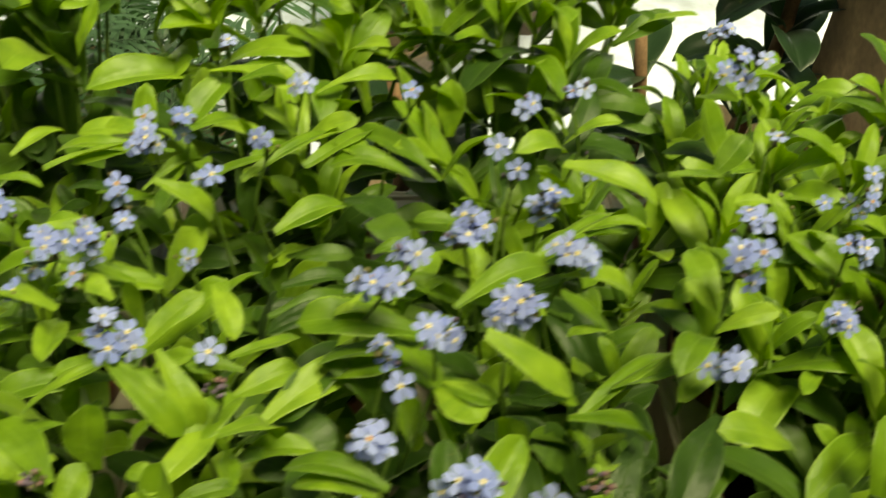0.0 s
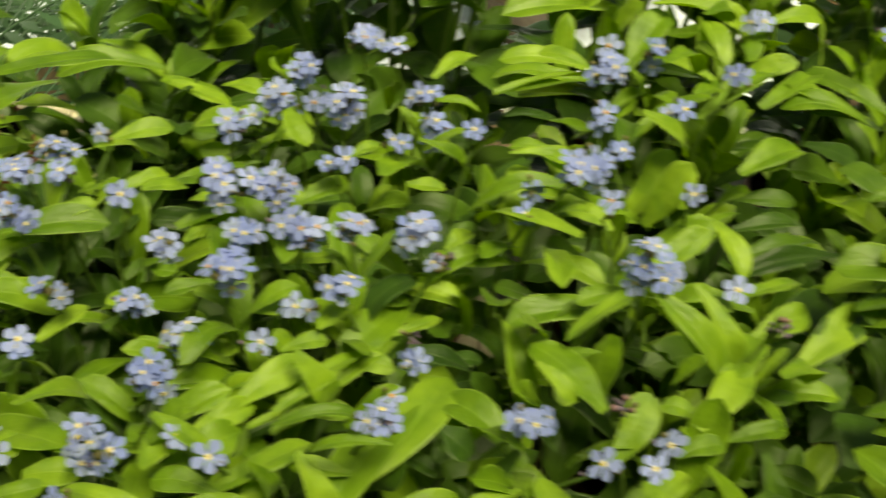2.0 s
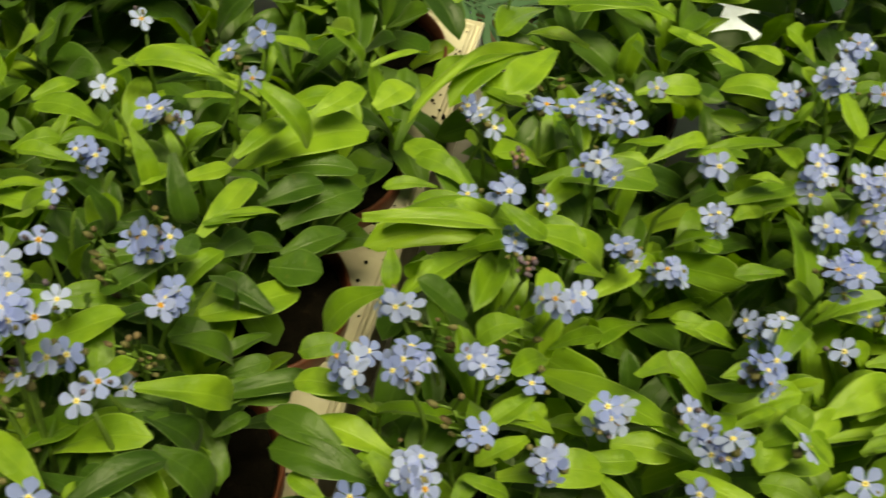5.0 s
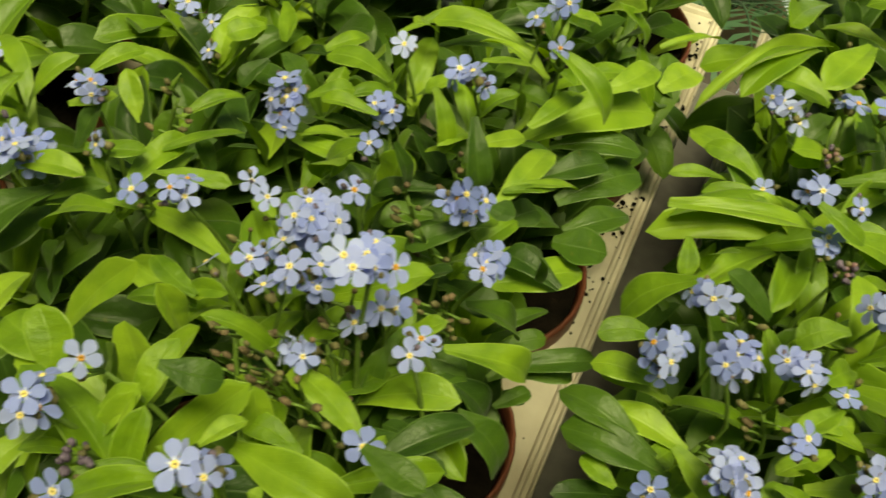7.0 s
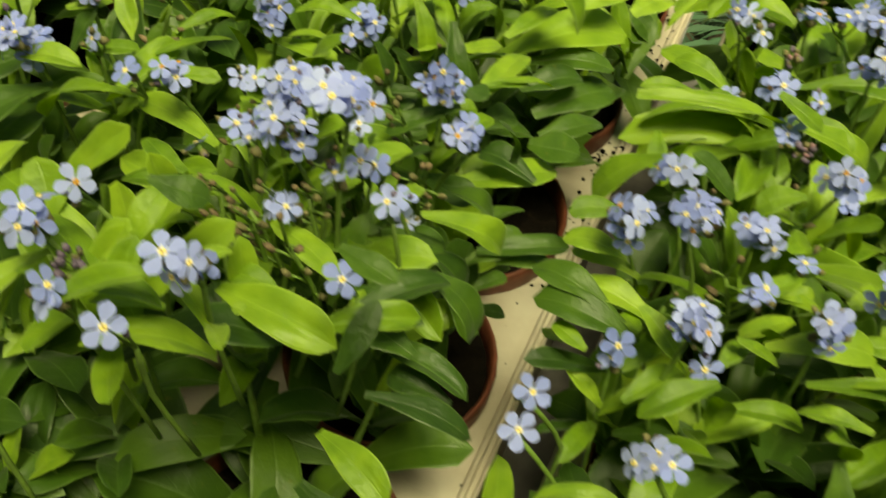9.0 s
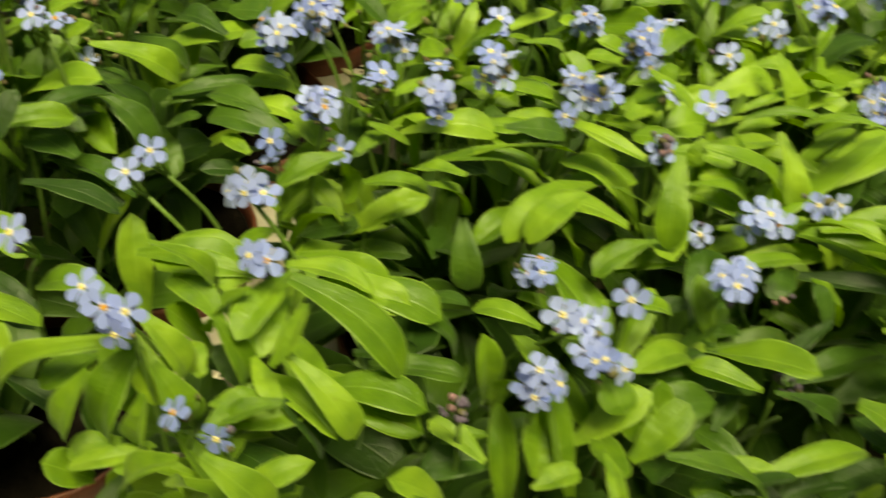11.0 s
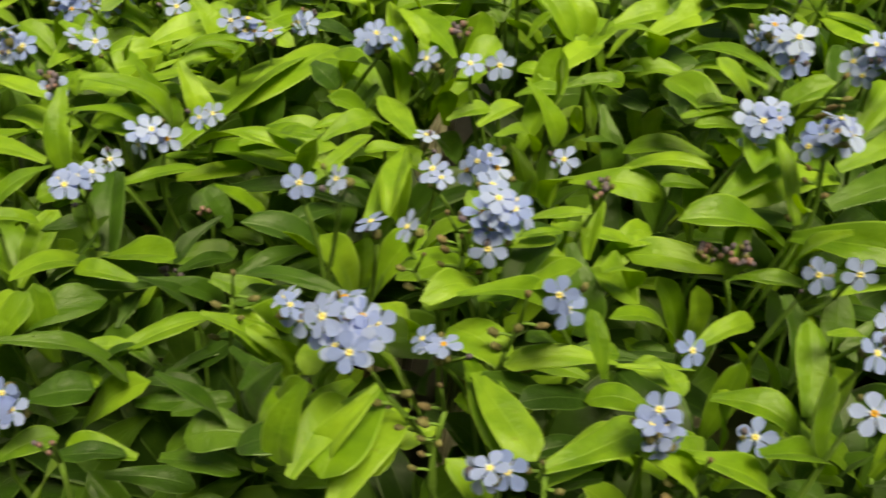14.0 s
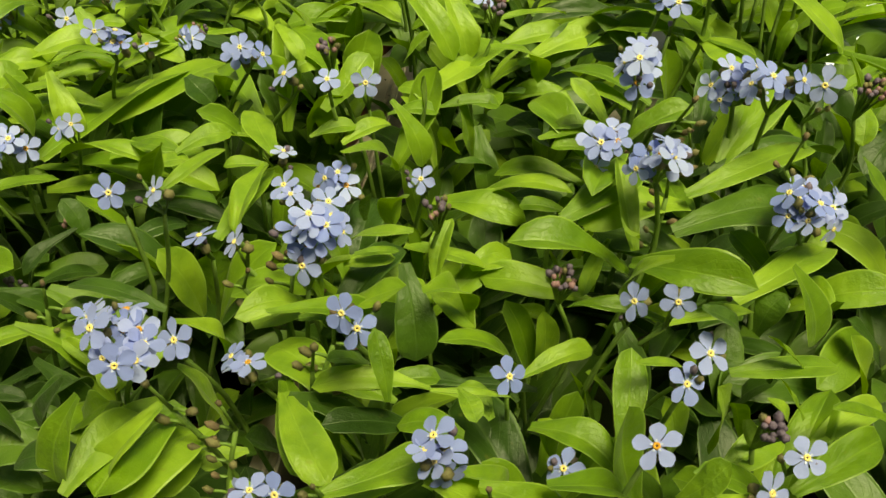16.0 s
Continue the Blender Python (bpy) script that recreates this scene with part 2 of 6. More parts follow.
def as_arrays(me):
    """The points, faces and surface coordinates of a mesh, to be joined into larger ones."""
    co = np.empty(len(me.vertices) * 3, dtype=np.float32)
    me.vertices.foreach_get("co", co)
    uv = np.empty(len(me.loops) * 2, dtype=np.float32)
    me.uv_layers[0].data.foreach_get("uv", uv)
    return np.c_[co.reshape(-1, 3), np.ones(len(me.vertices))], [tuple(p.vertices) for p in me.polygons], uv


SMALL_LEAVES = {a: [as_arrays(me) for me in shapes] for a, shapes in leaf_family(LEAF_OLD_SHADED, 5, 8, 4).items()}


def leaf_pose(base, tip, width, roll=0.0):
    """The pose and size of a leaf from base to tip; roll leans its face."""
    base, tip = Vector(base), Vector(tip)
    along = tip - base
    size = along.length
    y = along.normalized()
    x = y.cross(Vector((0, 0, 1)))
    x = x.normalized() if x.length > 0.05 else Vector((1, 0, 0))
    z = x.cross(y)
    turn = Matrix.Rotation(roll, 3, y)
    x, z = turn @ x, turn @ z
    m = Matrix.Identity(4)
    for r in range(3):
        m[r][0], m[r][1], m[r][2], m[r][3] = x[r] * width, y[r] * size, z[r] * size, base[r]
    return m


def leaf(parent, rnd, base, tip, width, arch, kind="young", roll=0.0):
    """One leaf from base to tip; arch 0 to 4 picks how far it bows."""
    return part("leaf", rnd.choice(LEAVES[kind][arch]), parent, leaf_pose(base, tip, width, roll))


def undergrowth(parent, rnd, poses):
    """The crowded lower leaves of one plant, too tangled to tell apart, in one mesh."""
    points, faces, uvs, first = [], [], [], 0
    for m, arch in poses:
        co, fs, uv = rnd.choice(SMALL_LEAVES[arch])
        points.append((co @ np.array(m).T)[:, :3])
        faces += [tuple(i + first for i in f) for f in fs]
        uvs.append(uv)
        first += len(co)
    if not points:
        return
    me = bpy.data.meshes.new("lower_leaves")
    me.from_pydata(np.concatenate(points).tolist(), [], faces)
    me.uv_layers.new(name="UVMap").data.foreach_set("uv", np.concatenate(uvs))
    # all lower leaves take the green that has the shade painted in
    me.materials.append(LEAF_OLD_SHADED)
    me.polygons.foreach_set("use_smooth", [True] * len(me.polygons))
    tagged(part("lower_leaves", me, parent), "", "", "", "stuff")


# ---- flowers: five to seven flat round petals, white rays, a raised yellow ring round a dark throat ----
def flower_mesh(rnd, petals, eye, cup, size=1.0):
    bm = bmesh.new()
    for k in range(petals):
        a0 = 2 * math.pi * k / petals + rnd.uniform(-0.09, 0.09)
        reach = 3.75 * rnd.uniform(0.92, 1.06)
        wide = 1.25 * rnd.uniform(0.88, 1.06) * min(1.0, 5.4 / petals)
        lift = cup + rnd.uniform(-0.15, 0.2)
        tilt = rnd.uniform(-0.25, 0.25)
        ca, sa = math.cos(a0), math.sin(a0)
        rings = []
        for s, w in ((0.13, 0.26), (0.30, 0.46), (0.48, 0.80), (0.64, 1.0), (0.80, 0.98), (0.92, 0.74), (1.0, 0.30)):
            line = []
            for j in range(5):
                u = j / 2 - 1
                rad, off = s * reach * (1 - 0.04 * u * u), u * w * wide
                z = 0.16 * rad * lift + tilt * off * s - 0.02 * rad * rad + 0.10 * u * u * s + 0.05 * math.sin(3 * u + k)
                line.append(bm.verts.new(((rad * ca - off * sa) * size, (rad * sa + off * ca) * size, z * size)))
            rings.append(line)
        for a, b in zip(rings, rings[1:]):
            for j in range(4):
                bm.faces.new((a[j], b[j], b[j + 1], a[j + 1])).material_index = 0
    # the ring of scales and the throat
    seg = 10
    prof = ((0.58, 0.12), (0.55, 0.38), (0.42, 0.46), (0.26, 0.38), (0.16, 0.22))
    ring = [[bm.verts.new((r * math.cos(2 * math.pi * s / seg) * (1 + 0.1 * (s % 2)) * size, r * math.sin(2 * math.pi * s / seg) * (1 + 0.1 * (s % 2)) * size, z * size)) for s in range(seg)] for r, z in prof]
    for i, (a, b) in enumerate(zip(ring, ring[1:])):
        for s in range(seg):
            bm.faces.new((a[s], a[(s + 1) % seg], b[(s + 1) % seg], b[s])).material_index = 2
    bm.faces.new(ring[-1]).material_index = 3
    # white rays between the ring and the petals
    for k in range(petals):
        a0 = 2 * math.pi * k / petals
        p = [(0.52, -0.36, 0.22), (0.52, 0.36, 0.22), (1.02, 0.10, 0.28 + cup * 0.1), (1.02, -0.10, 0.28 + cup * 0.1)]
        f = bm.faces.new([bm.verts.new((r * math.cos(a0 + a) * size, r * math.sin(a0 + a) * size, z * size)) for r, a, z in p])
        f.material_index = 1
    # the green tube behind
    tube(bm, [Vector((0, 0, 0.1)) * size, Vector((0, 0, -1.2)) * size, Vector((0, 0, -2.6)) * size], [0.55 * size, 0.75 * size, 0.35 * size], 6, True, 4)
    bmesh.ops.scale(bm, vec=(0.001, 0.001, 0.001), verts=bm.verts)
    return as_mesh("flower", bm, [PETAL, PETAL_WHITE, eye, EYE_DARK, STEM])


flower_rnd = random.Random(5)
FLOWERS = [flower_mesh(flower_rnd, n, eye, cup) for n, eye, cup in (
    (5, EYE_YELLOW, 0.2), (5, EYE_YELLOW, 0.5), (5, EYE_YELLOW, -0.1), (5, EYE_YELLOW, 0.3), (5, EYE_YELLOW, 0.0), (5, EYE_ORANGE, 0.1), (6, EYE_YELLOW, 0.1), (5, EYE_YELLOW, 0.9))]



TRAY_TOP = 0.866
POT_RADIUS = 0.0325
PITCH, ACROSS, INSET, WIDE = 0.0655, 0.087, 0.0405, 0.168
MM = 0.001


# ---- the setting ----
def ground():
    bm = bmesh.new()
    bmesh.ops.create_grid(bm, x_segments=8, y_segments=8, size=40)
    ob = new("floor", as_mesh("floor", bm, FLOOR))
    tagged(ob, "bright white floor sheet beyond the bench", "floor", "", "structure")


def light_blockers():
    """Unseen plain slabs added to cut the light from behind the benches and both sides; the far side is glass and stays
    open.
    """
    # the south one stands close so that the front rows get less sun
    for name, x0, x1, y0, y1 in (("blocker_south", -3.2, 3.4, -0.90, -0.80), ("blocker_west", -3.2, -3.1, -0.80, 3.0), ("blocker_east", 3.3, 3.4, -0.80, 3.0)):
        bm = bmesh.new()
        box(bm, x0, x1, y0, y1, 0.0, 3.3, 0.004)
        tagged(new(name, as_mesh(name, bm, BLOCKER_GREY, False)), "plain grey rendered wall of the plant house", "wall", "", "structure")


def bench(y_far):
    top = new("potting_bench", None)
    tagged(top, "dark grey potting bench under the plant trays", "bench")
    bm = bmesh.new()
    box(bm, -0.95, 1.15, -0.75, y_far, 0.775, 0.80, 0.003)
    part("bench_top", as_mesh("bench_top", bm, BENCH, False), top)
    for x in (-0.85, 1.05):
        for y in (-0.66, y_far - 0.08):
            bm = bmesh.new()
            box(bm, x - 0.03, x + 0.03, y - 0.03, y + 0.03, 0.0, 0.775, 0.003)
            part("leg", as_mesh("leg", bm, BENCH, False), top)


def tray(x_left, y_first, rows, columns=2):
    """A carrying tray with round holes; x_left is its long left edge."""
    thing = new("carry_tray", None)
    tagged(thing, "grimy cream plastic carrying tray with round pot holes", "tray", "plant trays")
    bm = bmesh.new()
    hole, seg = POT_RADIUS - 0.0022, 32
    margin = 0.008
    x_lo, x_hi = x_left + margin, x_left + WIDE - margin
    cells = [(x_lo, x_left + INSET + ACROSS / 2), (x_left + INSET + ACROSS / 2, x_hi)]
    for c in range(columns):
        for r in range(rows):
            cx, cy = x_left + INSET + c * ACROSS, y_first + r * PITCH
            outer, inner, lip = [], [], []
            for s in range(seg):
                a = 2 * math.pi * s / seg
                ca, sa = math.cos(a), math.sin(a)
                k = min((cells[c][1] - cx if ca > 0 else cx - cells[c][0]) / max(abs(ca), 1e-6), PITCH / 2 / max(abs(sa), 1e-6))
                outer.append(bm.verts.new((cx + ca * k, cy + sa * k, TRAY_TOP)))
                inner.append(bm.verts.new((cx + ca * hole, cy + sa * hole, TRAY_TOP + 0.0008)))
                lip.append(bm.verts.new((cx + ca * (hole - 0.0012), cy + sa * (hole - 0.0012), TRAY_TOP - 0.012)))
            for s in range(seg):
                n = (s + 1) % seg
                bm.faces.new((inner[s], outer[s], outer[n], inner[n]))
                bm.faces.new((lip[s], inner[s], inner[n], lip[n]))
            # the corners that the ring leaves open
            for qx, qy in ((cells[c][0], -1), (cells[c][0], 1), (cells[c][1], -1), (cells[c][1], 1)):
                near = [v for v in outer if (v.co.x - cx) * (qx - cx) > 0 and (v.co.y - cy) * qy > 0]
                side = min(near, key=lambda v: (abs(v.co.x - qx), abs(cy + qy * PITCH / 2 - v.co.y)))
                end = min(near, key=lambda v: (abs(cy + qy * PITCH / 2 - v.co.y), abs(v.co.x - qx)))
                if side is not end:
                    corner = bm.verts.new((qx, cy + qy * PITCH / 2, TRAY_TOP))
                    bm.faces.new((side, corner, end) if (qx - cx) * qy > 0 else (end, corner, side))
    bmesh.ops.remove_doubles(bm, verts=bm.verts, dist=1e-5)
    bmesh.ops.recalc_face_normals(bm, faces=bm.faces)
    part("deck", as_mesh("deck", bm, CREAM, False), thing)
    y_lo, y_hi = y_first - PITCH / 2, y_first + (rows - 0.5) * PITCH
    corners = ((x_lo, y_lo), (x_hi, y_lo), (x_hi, y_hi), (x_lo, y_hi))
    # the rim: a flat shoulder, a raised bead and a skirt down to the bench
    bm = bmesh.new()
    profile = ((0.0, 0.0), (0.0042, 0.0), (0.0056, 0.0016), (0.0075, 0.0018), (0.0085, -0.0002), (0.0105, -0.0004), (0.0118, 0.0012), (0.0130, 0.0010), (0.0135, -0.0006), (0.0128, -0.0045), (0.0085, -0.052), (0.0075, -0.0655))
    rings = []
    for o, z in profile:
        o *= margin / 0.0135
        rings.append([bm.verts.new((x + (o if x > (x_lo + x_hi) / 2 else -o), y + (o if y > (y_lo + y_hi) / 2 else -o), TRAY_TOP + z)) for x, y in corners])
    for a, b in zip(rings, rings[1:]):
        for k in range(4):
            bm.faces.new((a[k], b[k], b[(k + 1) % 4], a[(k + 1) % 4]))
    part("rim", as_mesh("rim", bm, CREAM, False), thing)


# ---- pots ----
def pot_mesh():
    bm = bmesh.new()
    seg = 32
    prof = ((0.0, 0.8025), (0.0215, 0.8025), (0.0225, 0.804), (0.0296, 0.863), (0.0310, 0.8635), (0.0322, 0.865), (0.0326, 0.8745), (0.0321, 0.876), (0.0311, 0.8755), (0.0303, 0.870), (0.0290, 0.862), (0.0212, 0.8045), (0.0, 0.8045))
    rings = []
    for r, z in prof:
        rings.append([bm.verts.new((0, 0, z))] if r == 0 else [bm.verts.new((r * math.cos(2 * math.pi * s / seg), r * math.sin(2 * math.pi * s / seg), z)) for s in range(seg)])
    for a, b in zip(rings, rings[1:]):
        for s in range(seg):
            n = (s + 1) % seg
            if len(a) == 1:
                bm.faces.new((a[0], b[n], b[s]))
            elif len(b) == 1:
                bm.faces.new((a[s], a[n], b[0]))
            else:
                bm.faces.new((a[s], a[n], b[n], b[s]))
    return as_mesh("pot", bm, POT)


def soil_mesh(rnd):
    bm = bmesh.new()
    rings, seg = 8, 24
    last = None
    centre = bm.verts.new((0, 0, 0.8715))
    for i in range(1, rings + 1):
        r = 0.0299 * i / rings
        ring = [bm.verts.new((r * math.cos(2 * math.pi * s / seg), r * math.sin(2 * math.pi * s / seg), 0.8695 + rnd.uniform(-0.0016, 0.0016) * (i < rings))) for s in range(seg)]
        for s in range(seg):
            n = (s + 1) % seg
            if last is None:
                bm.faces.new((centre, ring[s], ring[n]))
            else:
                bm.faces.new((last[s], ring[s], ring[n], last[n]))
        last = ring
    return as_mesh("soil", bm, SOIL)


POT_MESH = pot_mesh()
SOIL_MESHES = [soil_mesh(random.Random(k)) for k in range(3)]
FACE = Vector((0.0, -0.5, 0.866))


def turned(axis, place, spin, size=1.0):
    return Matrix.Translation(place) @ axis.to_track_quat("Z", "Y").to_matrix().to_4x4() @ Matrix.Rotation(spin, 4, "Z") @ Matrix.Diagonal((size, size, size, 1))


def flower_stem(thing, rnd, foot, top, count, wide, tall, kind="open"):
    """A stem from foot to top that carries a cluster: open flowers spread over wide x tall millimetres, buds and spent calyces among them."""
    foot, top = Vector(foot), Vector(top)
    bm = bmesh.new()
    wide, tall = wide * MM, tall * MM
    neck = top - FACE * 0.007 - Vector((0, 0, 0.004))
    mid = foot.lerp(neck, 0.55) + Vector((rnd.uniform(-0.007, 0.007), rnd.uniform(-0.004, 0.005), 0.004))
    curve = [foot.lerp(mid, k / 3) if k < 3 else mid.lerp(neck, (k - 3) / 3) for k in range(7)]
    for k in range(1, 6):
        curve[k] = (curve[k - 1] + curve[k] * 2 + curve[k + 1]) / 4
    tube(bm, curve, [0.00058 - 0.00002 * k for k in range(7)], 6, True, 0)
    side, lift = Vector((1, 0, 0)), Vector((0, 0.866, 0.5))
    spots = []
    count = round(count * 1.5) if count > 2 else count
    for _ in range(900):
        if len(spots) >= count:
            break
        u, v = rnd.uniform(-1, 1), rnd.uniform(-1, 1)
        if u * u + v * v > 1 and count > 1:
            continue
        p = Vector((u * max(wide / 2 - 0.0030, 0.0), v * max(tall / 2 - 0.0030, 0.0)))
        gap = 0.0056 - 0.0000045 * _
        if all((p - q).length > gap for q in spots):
            spots.append(p)
    faces = []
    for p in spots:
        place = top + side * p.x + lift * p.y - FACE * ((p.x ** 2 + p.y ** 2) / max(wide + tall, 0.012) * 1.6) + FACE * rnd.uniform(-0.55, 0.27) * max(wide, 0.009)
        axis = (FACE + side * p.x * 95 + lift * p.y * 95 + Vector((rnd.uniform(-0.85, 0.85), rnd.uniform(-0.8, 0.8), rnd.uniform(-0.4, 0.5)))).normalized()
        faces.append((place, axis))
    # half-hidden flowers that hang outwards round the edge of the cluster
    for _ in range(count // 4 if count > 2 else 0):
        a = rnd.uniform(0, 6.28)
        out = side * math.cos(a) + lift * math.sin(a)
        faces.append((top + (side * math.cos(a) * wide + lift * math.sin(a) * tall) * 0.42 - FACE * rnd.uniform(0.003, 0.006), (out + FACE * rnd.uniform(0.5, 1.0)).normalized()))
    for place, axis in faces:
        tail = place - axis * 0.0028
        tube(bm, [neck, neck.lerp(tail, 0.5) - FACE * 0.0008, tail], [0.0004, 0.0003, 0.0003], 5, True, 0)
        blob(bm, tail, 0.0011, 1.3, axis, 2, rnd)
    buds = {"open": max(2, count // 3 + 1), "bud": 14, "spent": 5, "pink": 4}[kind]
    if kind == "spent":
        for k in range(buds):
            at = curve[6].lerp(curve[3], k / buds)
            out = (side * rnd.choice((-1, 1)) * rnd.uniform(0.5, 1) + FACE * rnd.uniform(0.1, 0.9)).normalized()
            p = at + out * rnd.uniform(0.002, 0.0042)
            tube(bm, [at, at.lerp(p, 0.5) + Vector((0, 0, 0.0003)), p], [0.0004, 0.0003, 0.0003], 5, True, 0)
            blob(bm, p + out * 0.0008, rnd.uniform(0.0006, 0.0009), 2.1, (out + Vector((0, 0, 0.4))).normalized(), rnd.choice((2, 2, 4)), rnd)
        buds = 1
    for _ in range(buds):
        a, r = rnd.uniform(0, 6.28), rnd.uniform(0.15, 0.55)
        reach = (0.0050, 0.0045) if kind == "bud" else ((0.0035, 0.0035) if kind == "pink" else (wide, tall))
        p = top + side * math.cos(a) * reach[0] * r + lift * math.sin(a) * reach[1] * r - FACE * rnd.uniform(0.0008, 0.005) * (kind != "bud")
        axis = (p - neck).normalized()
        tube(bm, [neck, neck.lerp(p, 0.6), p], [0.0004, 0.0003, 0.0003], 5, True, 0)
        blob(bm, p, rnd.uniform(0.0005, 0.0008), 1.7, axis, rnd.choice({"open": (1, 1, 2, 2, 2), "bud": (1, 1, 1, 3, 2), "pink": (3, 3, 1), "spent": (2, 4, 4)}[kind]), rnd)
    stem = part("flower_stem", as_mesh("flower_stem", bm, [STEM, BUD, CALYX, BUD_PINK, WITHERED]), thing)
    for place, axis in faces:
        part("flower", rnd.choice(FLOWERS), stem, turned(axis, place, rnd.uniform(0, 6.28), rnd.uniform(0.80, 1.04)))
    return stem


# strips that stay open: middle, reach to the left, reach to the right, height from which they are open, stretches of y
GAPS = ((0.0105, 0.038, 0.001, 0.0, ((-0.085, -0.035),)), (0.0105, 0.0245, 0.001, 0.0, ((-0.012, 0.085),)), (0.0105, 0.013, 0.001, 0.0, ((0.085, 0.40),)), (0.1935, 0.004, 0.0, 0.0, ((0.085, 0.125),)), (0.3765, 0.003, 0.0, 0.0, ((0.06, 0.12),)),
        (0.191, 0.008, 0.004, 0.945, ((0.185, 0.26),)), (0.0105, 0.02, 0.014, 0.895, ((0.185, 0.30),)))


def over_gap(thing, p):
    """Whether p, under thing, hangs over an open strip between the plants."""
    x, y = thing.location.x + p.x, thing.location.y + p.y
    for mid, left, right, floor_z, stretches in GAPS:
        if p.z > floor_z and any(a < y < b for a, b in stretches) and (mid - left < x < mid + 0.05 if thing.location.x < mid else mid - 0.05 < x < mid + right):
            return True
    return False


def fits(thing, base, end):
    return not (over_gap(thing, end) or over_gap(thing, base.lerp(end, 0.6)))


def rosette(thing, rnd, tip, count, size, young, depth=0.020, upright=1.15):
    """Leaves in a spiral round the end of a shoot: the outer ones long and spreading, the inner ones short and upright."""
    turn = rnd.uniform(0, 6.28)
    for k in range(count):
        s = k / max(count - 1, 1)
        turn += 2.4 + rnd.uniform(-0.35, 0.35)
        base = tip - Vector((0, 0, depth * (1 - s)))
        length = size * (1.12 - 0.55 * s) * rnd.uniform(0.85, 1.15)
        rise = 0.25 + upright * s + rnd.uniform(-0.2, 0.3)
        end = base + Vector((math.cos(turn), math.sin(turn), rise)).normalized() * length
        if fits(thing, base, end):
            arch = rnd.choice((2, 2, 3, 3, 4) if s < 0.6 else (1, 1, 2, 2, 3))
            leaf(thing, rnd, base, end, length * rnd.uniform(0.27, 0.35), arch, "young" if rnd.random() < young * (0.45 + 0.8 * s) else "old_shaded", rnd.uniform(-0.35, 0.35))


def shoot(thing, rnd, x, y, z0, z1, count, lean, size, young, lower):
    """A leafy shoot: a rosette on a short stem, with larger leaves below that go into the plant's undergrowth."""
    foot, tip = Vector((x * 0.6, y * 0.6, z0)), Vector((x + lean[0], y + lean[1], z1))
    if over_gap(thing, tip) or over_gap(thing, foot.lerp(tip, 0.5)):
        return
    bm = bmesh.new()
    tube(bm, [foot, foot.lerp(tip, 0.5) + Vector((0, 0, 0.003)), tip], [0.0014, 0.0011, 0.0006], 6)
    part("shoot", as_mesh("shoot", bm, STEM), thing)
    rosette(thing, rnd, tip, count, size, young)
    turn = rnd.uniform(0, 6.28)
    for k in range(4):
        turn += 2.4 + rnd.uniform(-0.35, 0.35)
        base = foot.lerp(tip, 0.25 + 0.13 * k)
        length = size * rnd.uniform(0.85, 1.2)
        end = base + Vector((math.cos(turn), math.sin(turn), rnd.uniform(-0.2, 0.45))).normalized() * length
        if fits(thing, base, end):
            lower.append((leaf_pose(base, end, length * rnd.uniform(0.32, 0.42), rnd.uniform(-0.35, 0.35)), rnd.choice((2, 3, 3, 4))))


PLANT_LABEL = "potted blue forget-me-not with lime green leaves in a terracotta plastic pot"


def plant(x, y, seed, shoots=9, size=34, young=0.2, low=12, high=84, heads=0, label=PLANT_LABEL):
    """A forget-me-not in its pot, with its lower leaves; high is the height of the undergrowth over the tray in millimetres."""
    rnd = random.Random(seed)
    thing = new("forget_me_not", None)
    thing.location = (x, y, 0)
    tagged(thing, label, "potted plant", "forget-me-nots in the trays")
    part("pot", POT_MESH, thing)
    part("soil", rnd.choice(SOIL_MESHES), thing, Matrix.Rotation(rnd.uniform(0, 6), 4, "Z"))
    lower = []
    for k in range(low):
        a = 2 * math.pi * k / max(low, 1) + rnd.uniform(-0.3, 0.3)
        r0, out = 0.008, rnd.uniform(0.024, 0.040)
        base = Vector((math.cos(a) * r0, math.sin(a) * r0, 0.878))
        tip = Vector((math.cos(a) * out * 1.3, math.sin(a) * out, TRAY_TOP + rnd.uniform(0.018, 0.050)))
        if not over_gap(thing, tip):
            lower.append((leaf_pose(base, tip, (tip - base).length * rnd.uniform(0.36, 0.52), rnd.uniform(-0.3, 0.3)), rnd.choice((2, 3, 3, 4))))
    for k in range(shoots):
        a = 2.4 * k + rnd.uniform(-0.4, 0.4)
        r = 0.031 * math.sqrt((k + 0.3) / shoots)
        lean = (math.cos(a) * 0.007, math.sin(a) * 0.004)
        top = TRAY_TOP + (high - rnd.uniform(0, 18) - 22 * (r / 0.031) ** 2) * MM
        shoot(thing, rnd, math.cos(a) * r * 1.3, math.sin(a) * r, 0.874, top, rnd.randint(7, 8), lean, size * MM * rnd.uniform(0.85, 1.12), young, lower)
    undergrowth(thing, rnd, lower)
    for k in range(heads):
        a, r = rnd.uniform(0, 6.28), rnd.uniform(0.01, 0.03)
        top = (math.cos(a) * r / MM, math.sin(a) * r / MM, high + rnd.uniform(4, 20), rnd.randint(1, 5), rnd.uniform(9, 19), rnd.uniform(9, 15))
        flowered(thing, [top], seed * 31 + k)
    return thing


def leafed(thing, leaves, seed=0):
    """Upper leaves: base and tip in millimetres from the pot's middle and the tray's top, width, and arch (10 and over:
    a darker leaf, some older, some darkened to stand for shade).
    """
    rnd = random.Random(seed + len(thing.children))
    for bx, by, bz, tx, ty, tz, w, arch in leaves:
        base, tip = Vector((bx * MM, by * MM, TRAY_TOP + bz * MM)), Vector((tx * MM, ty * MM, TRAY_TOP + tz * MM))
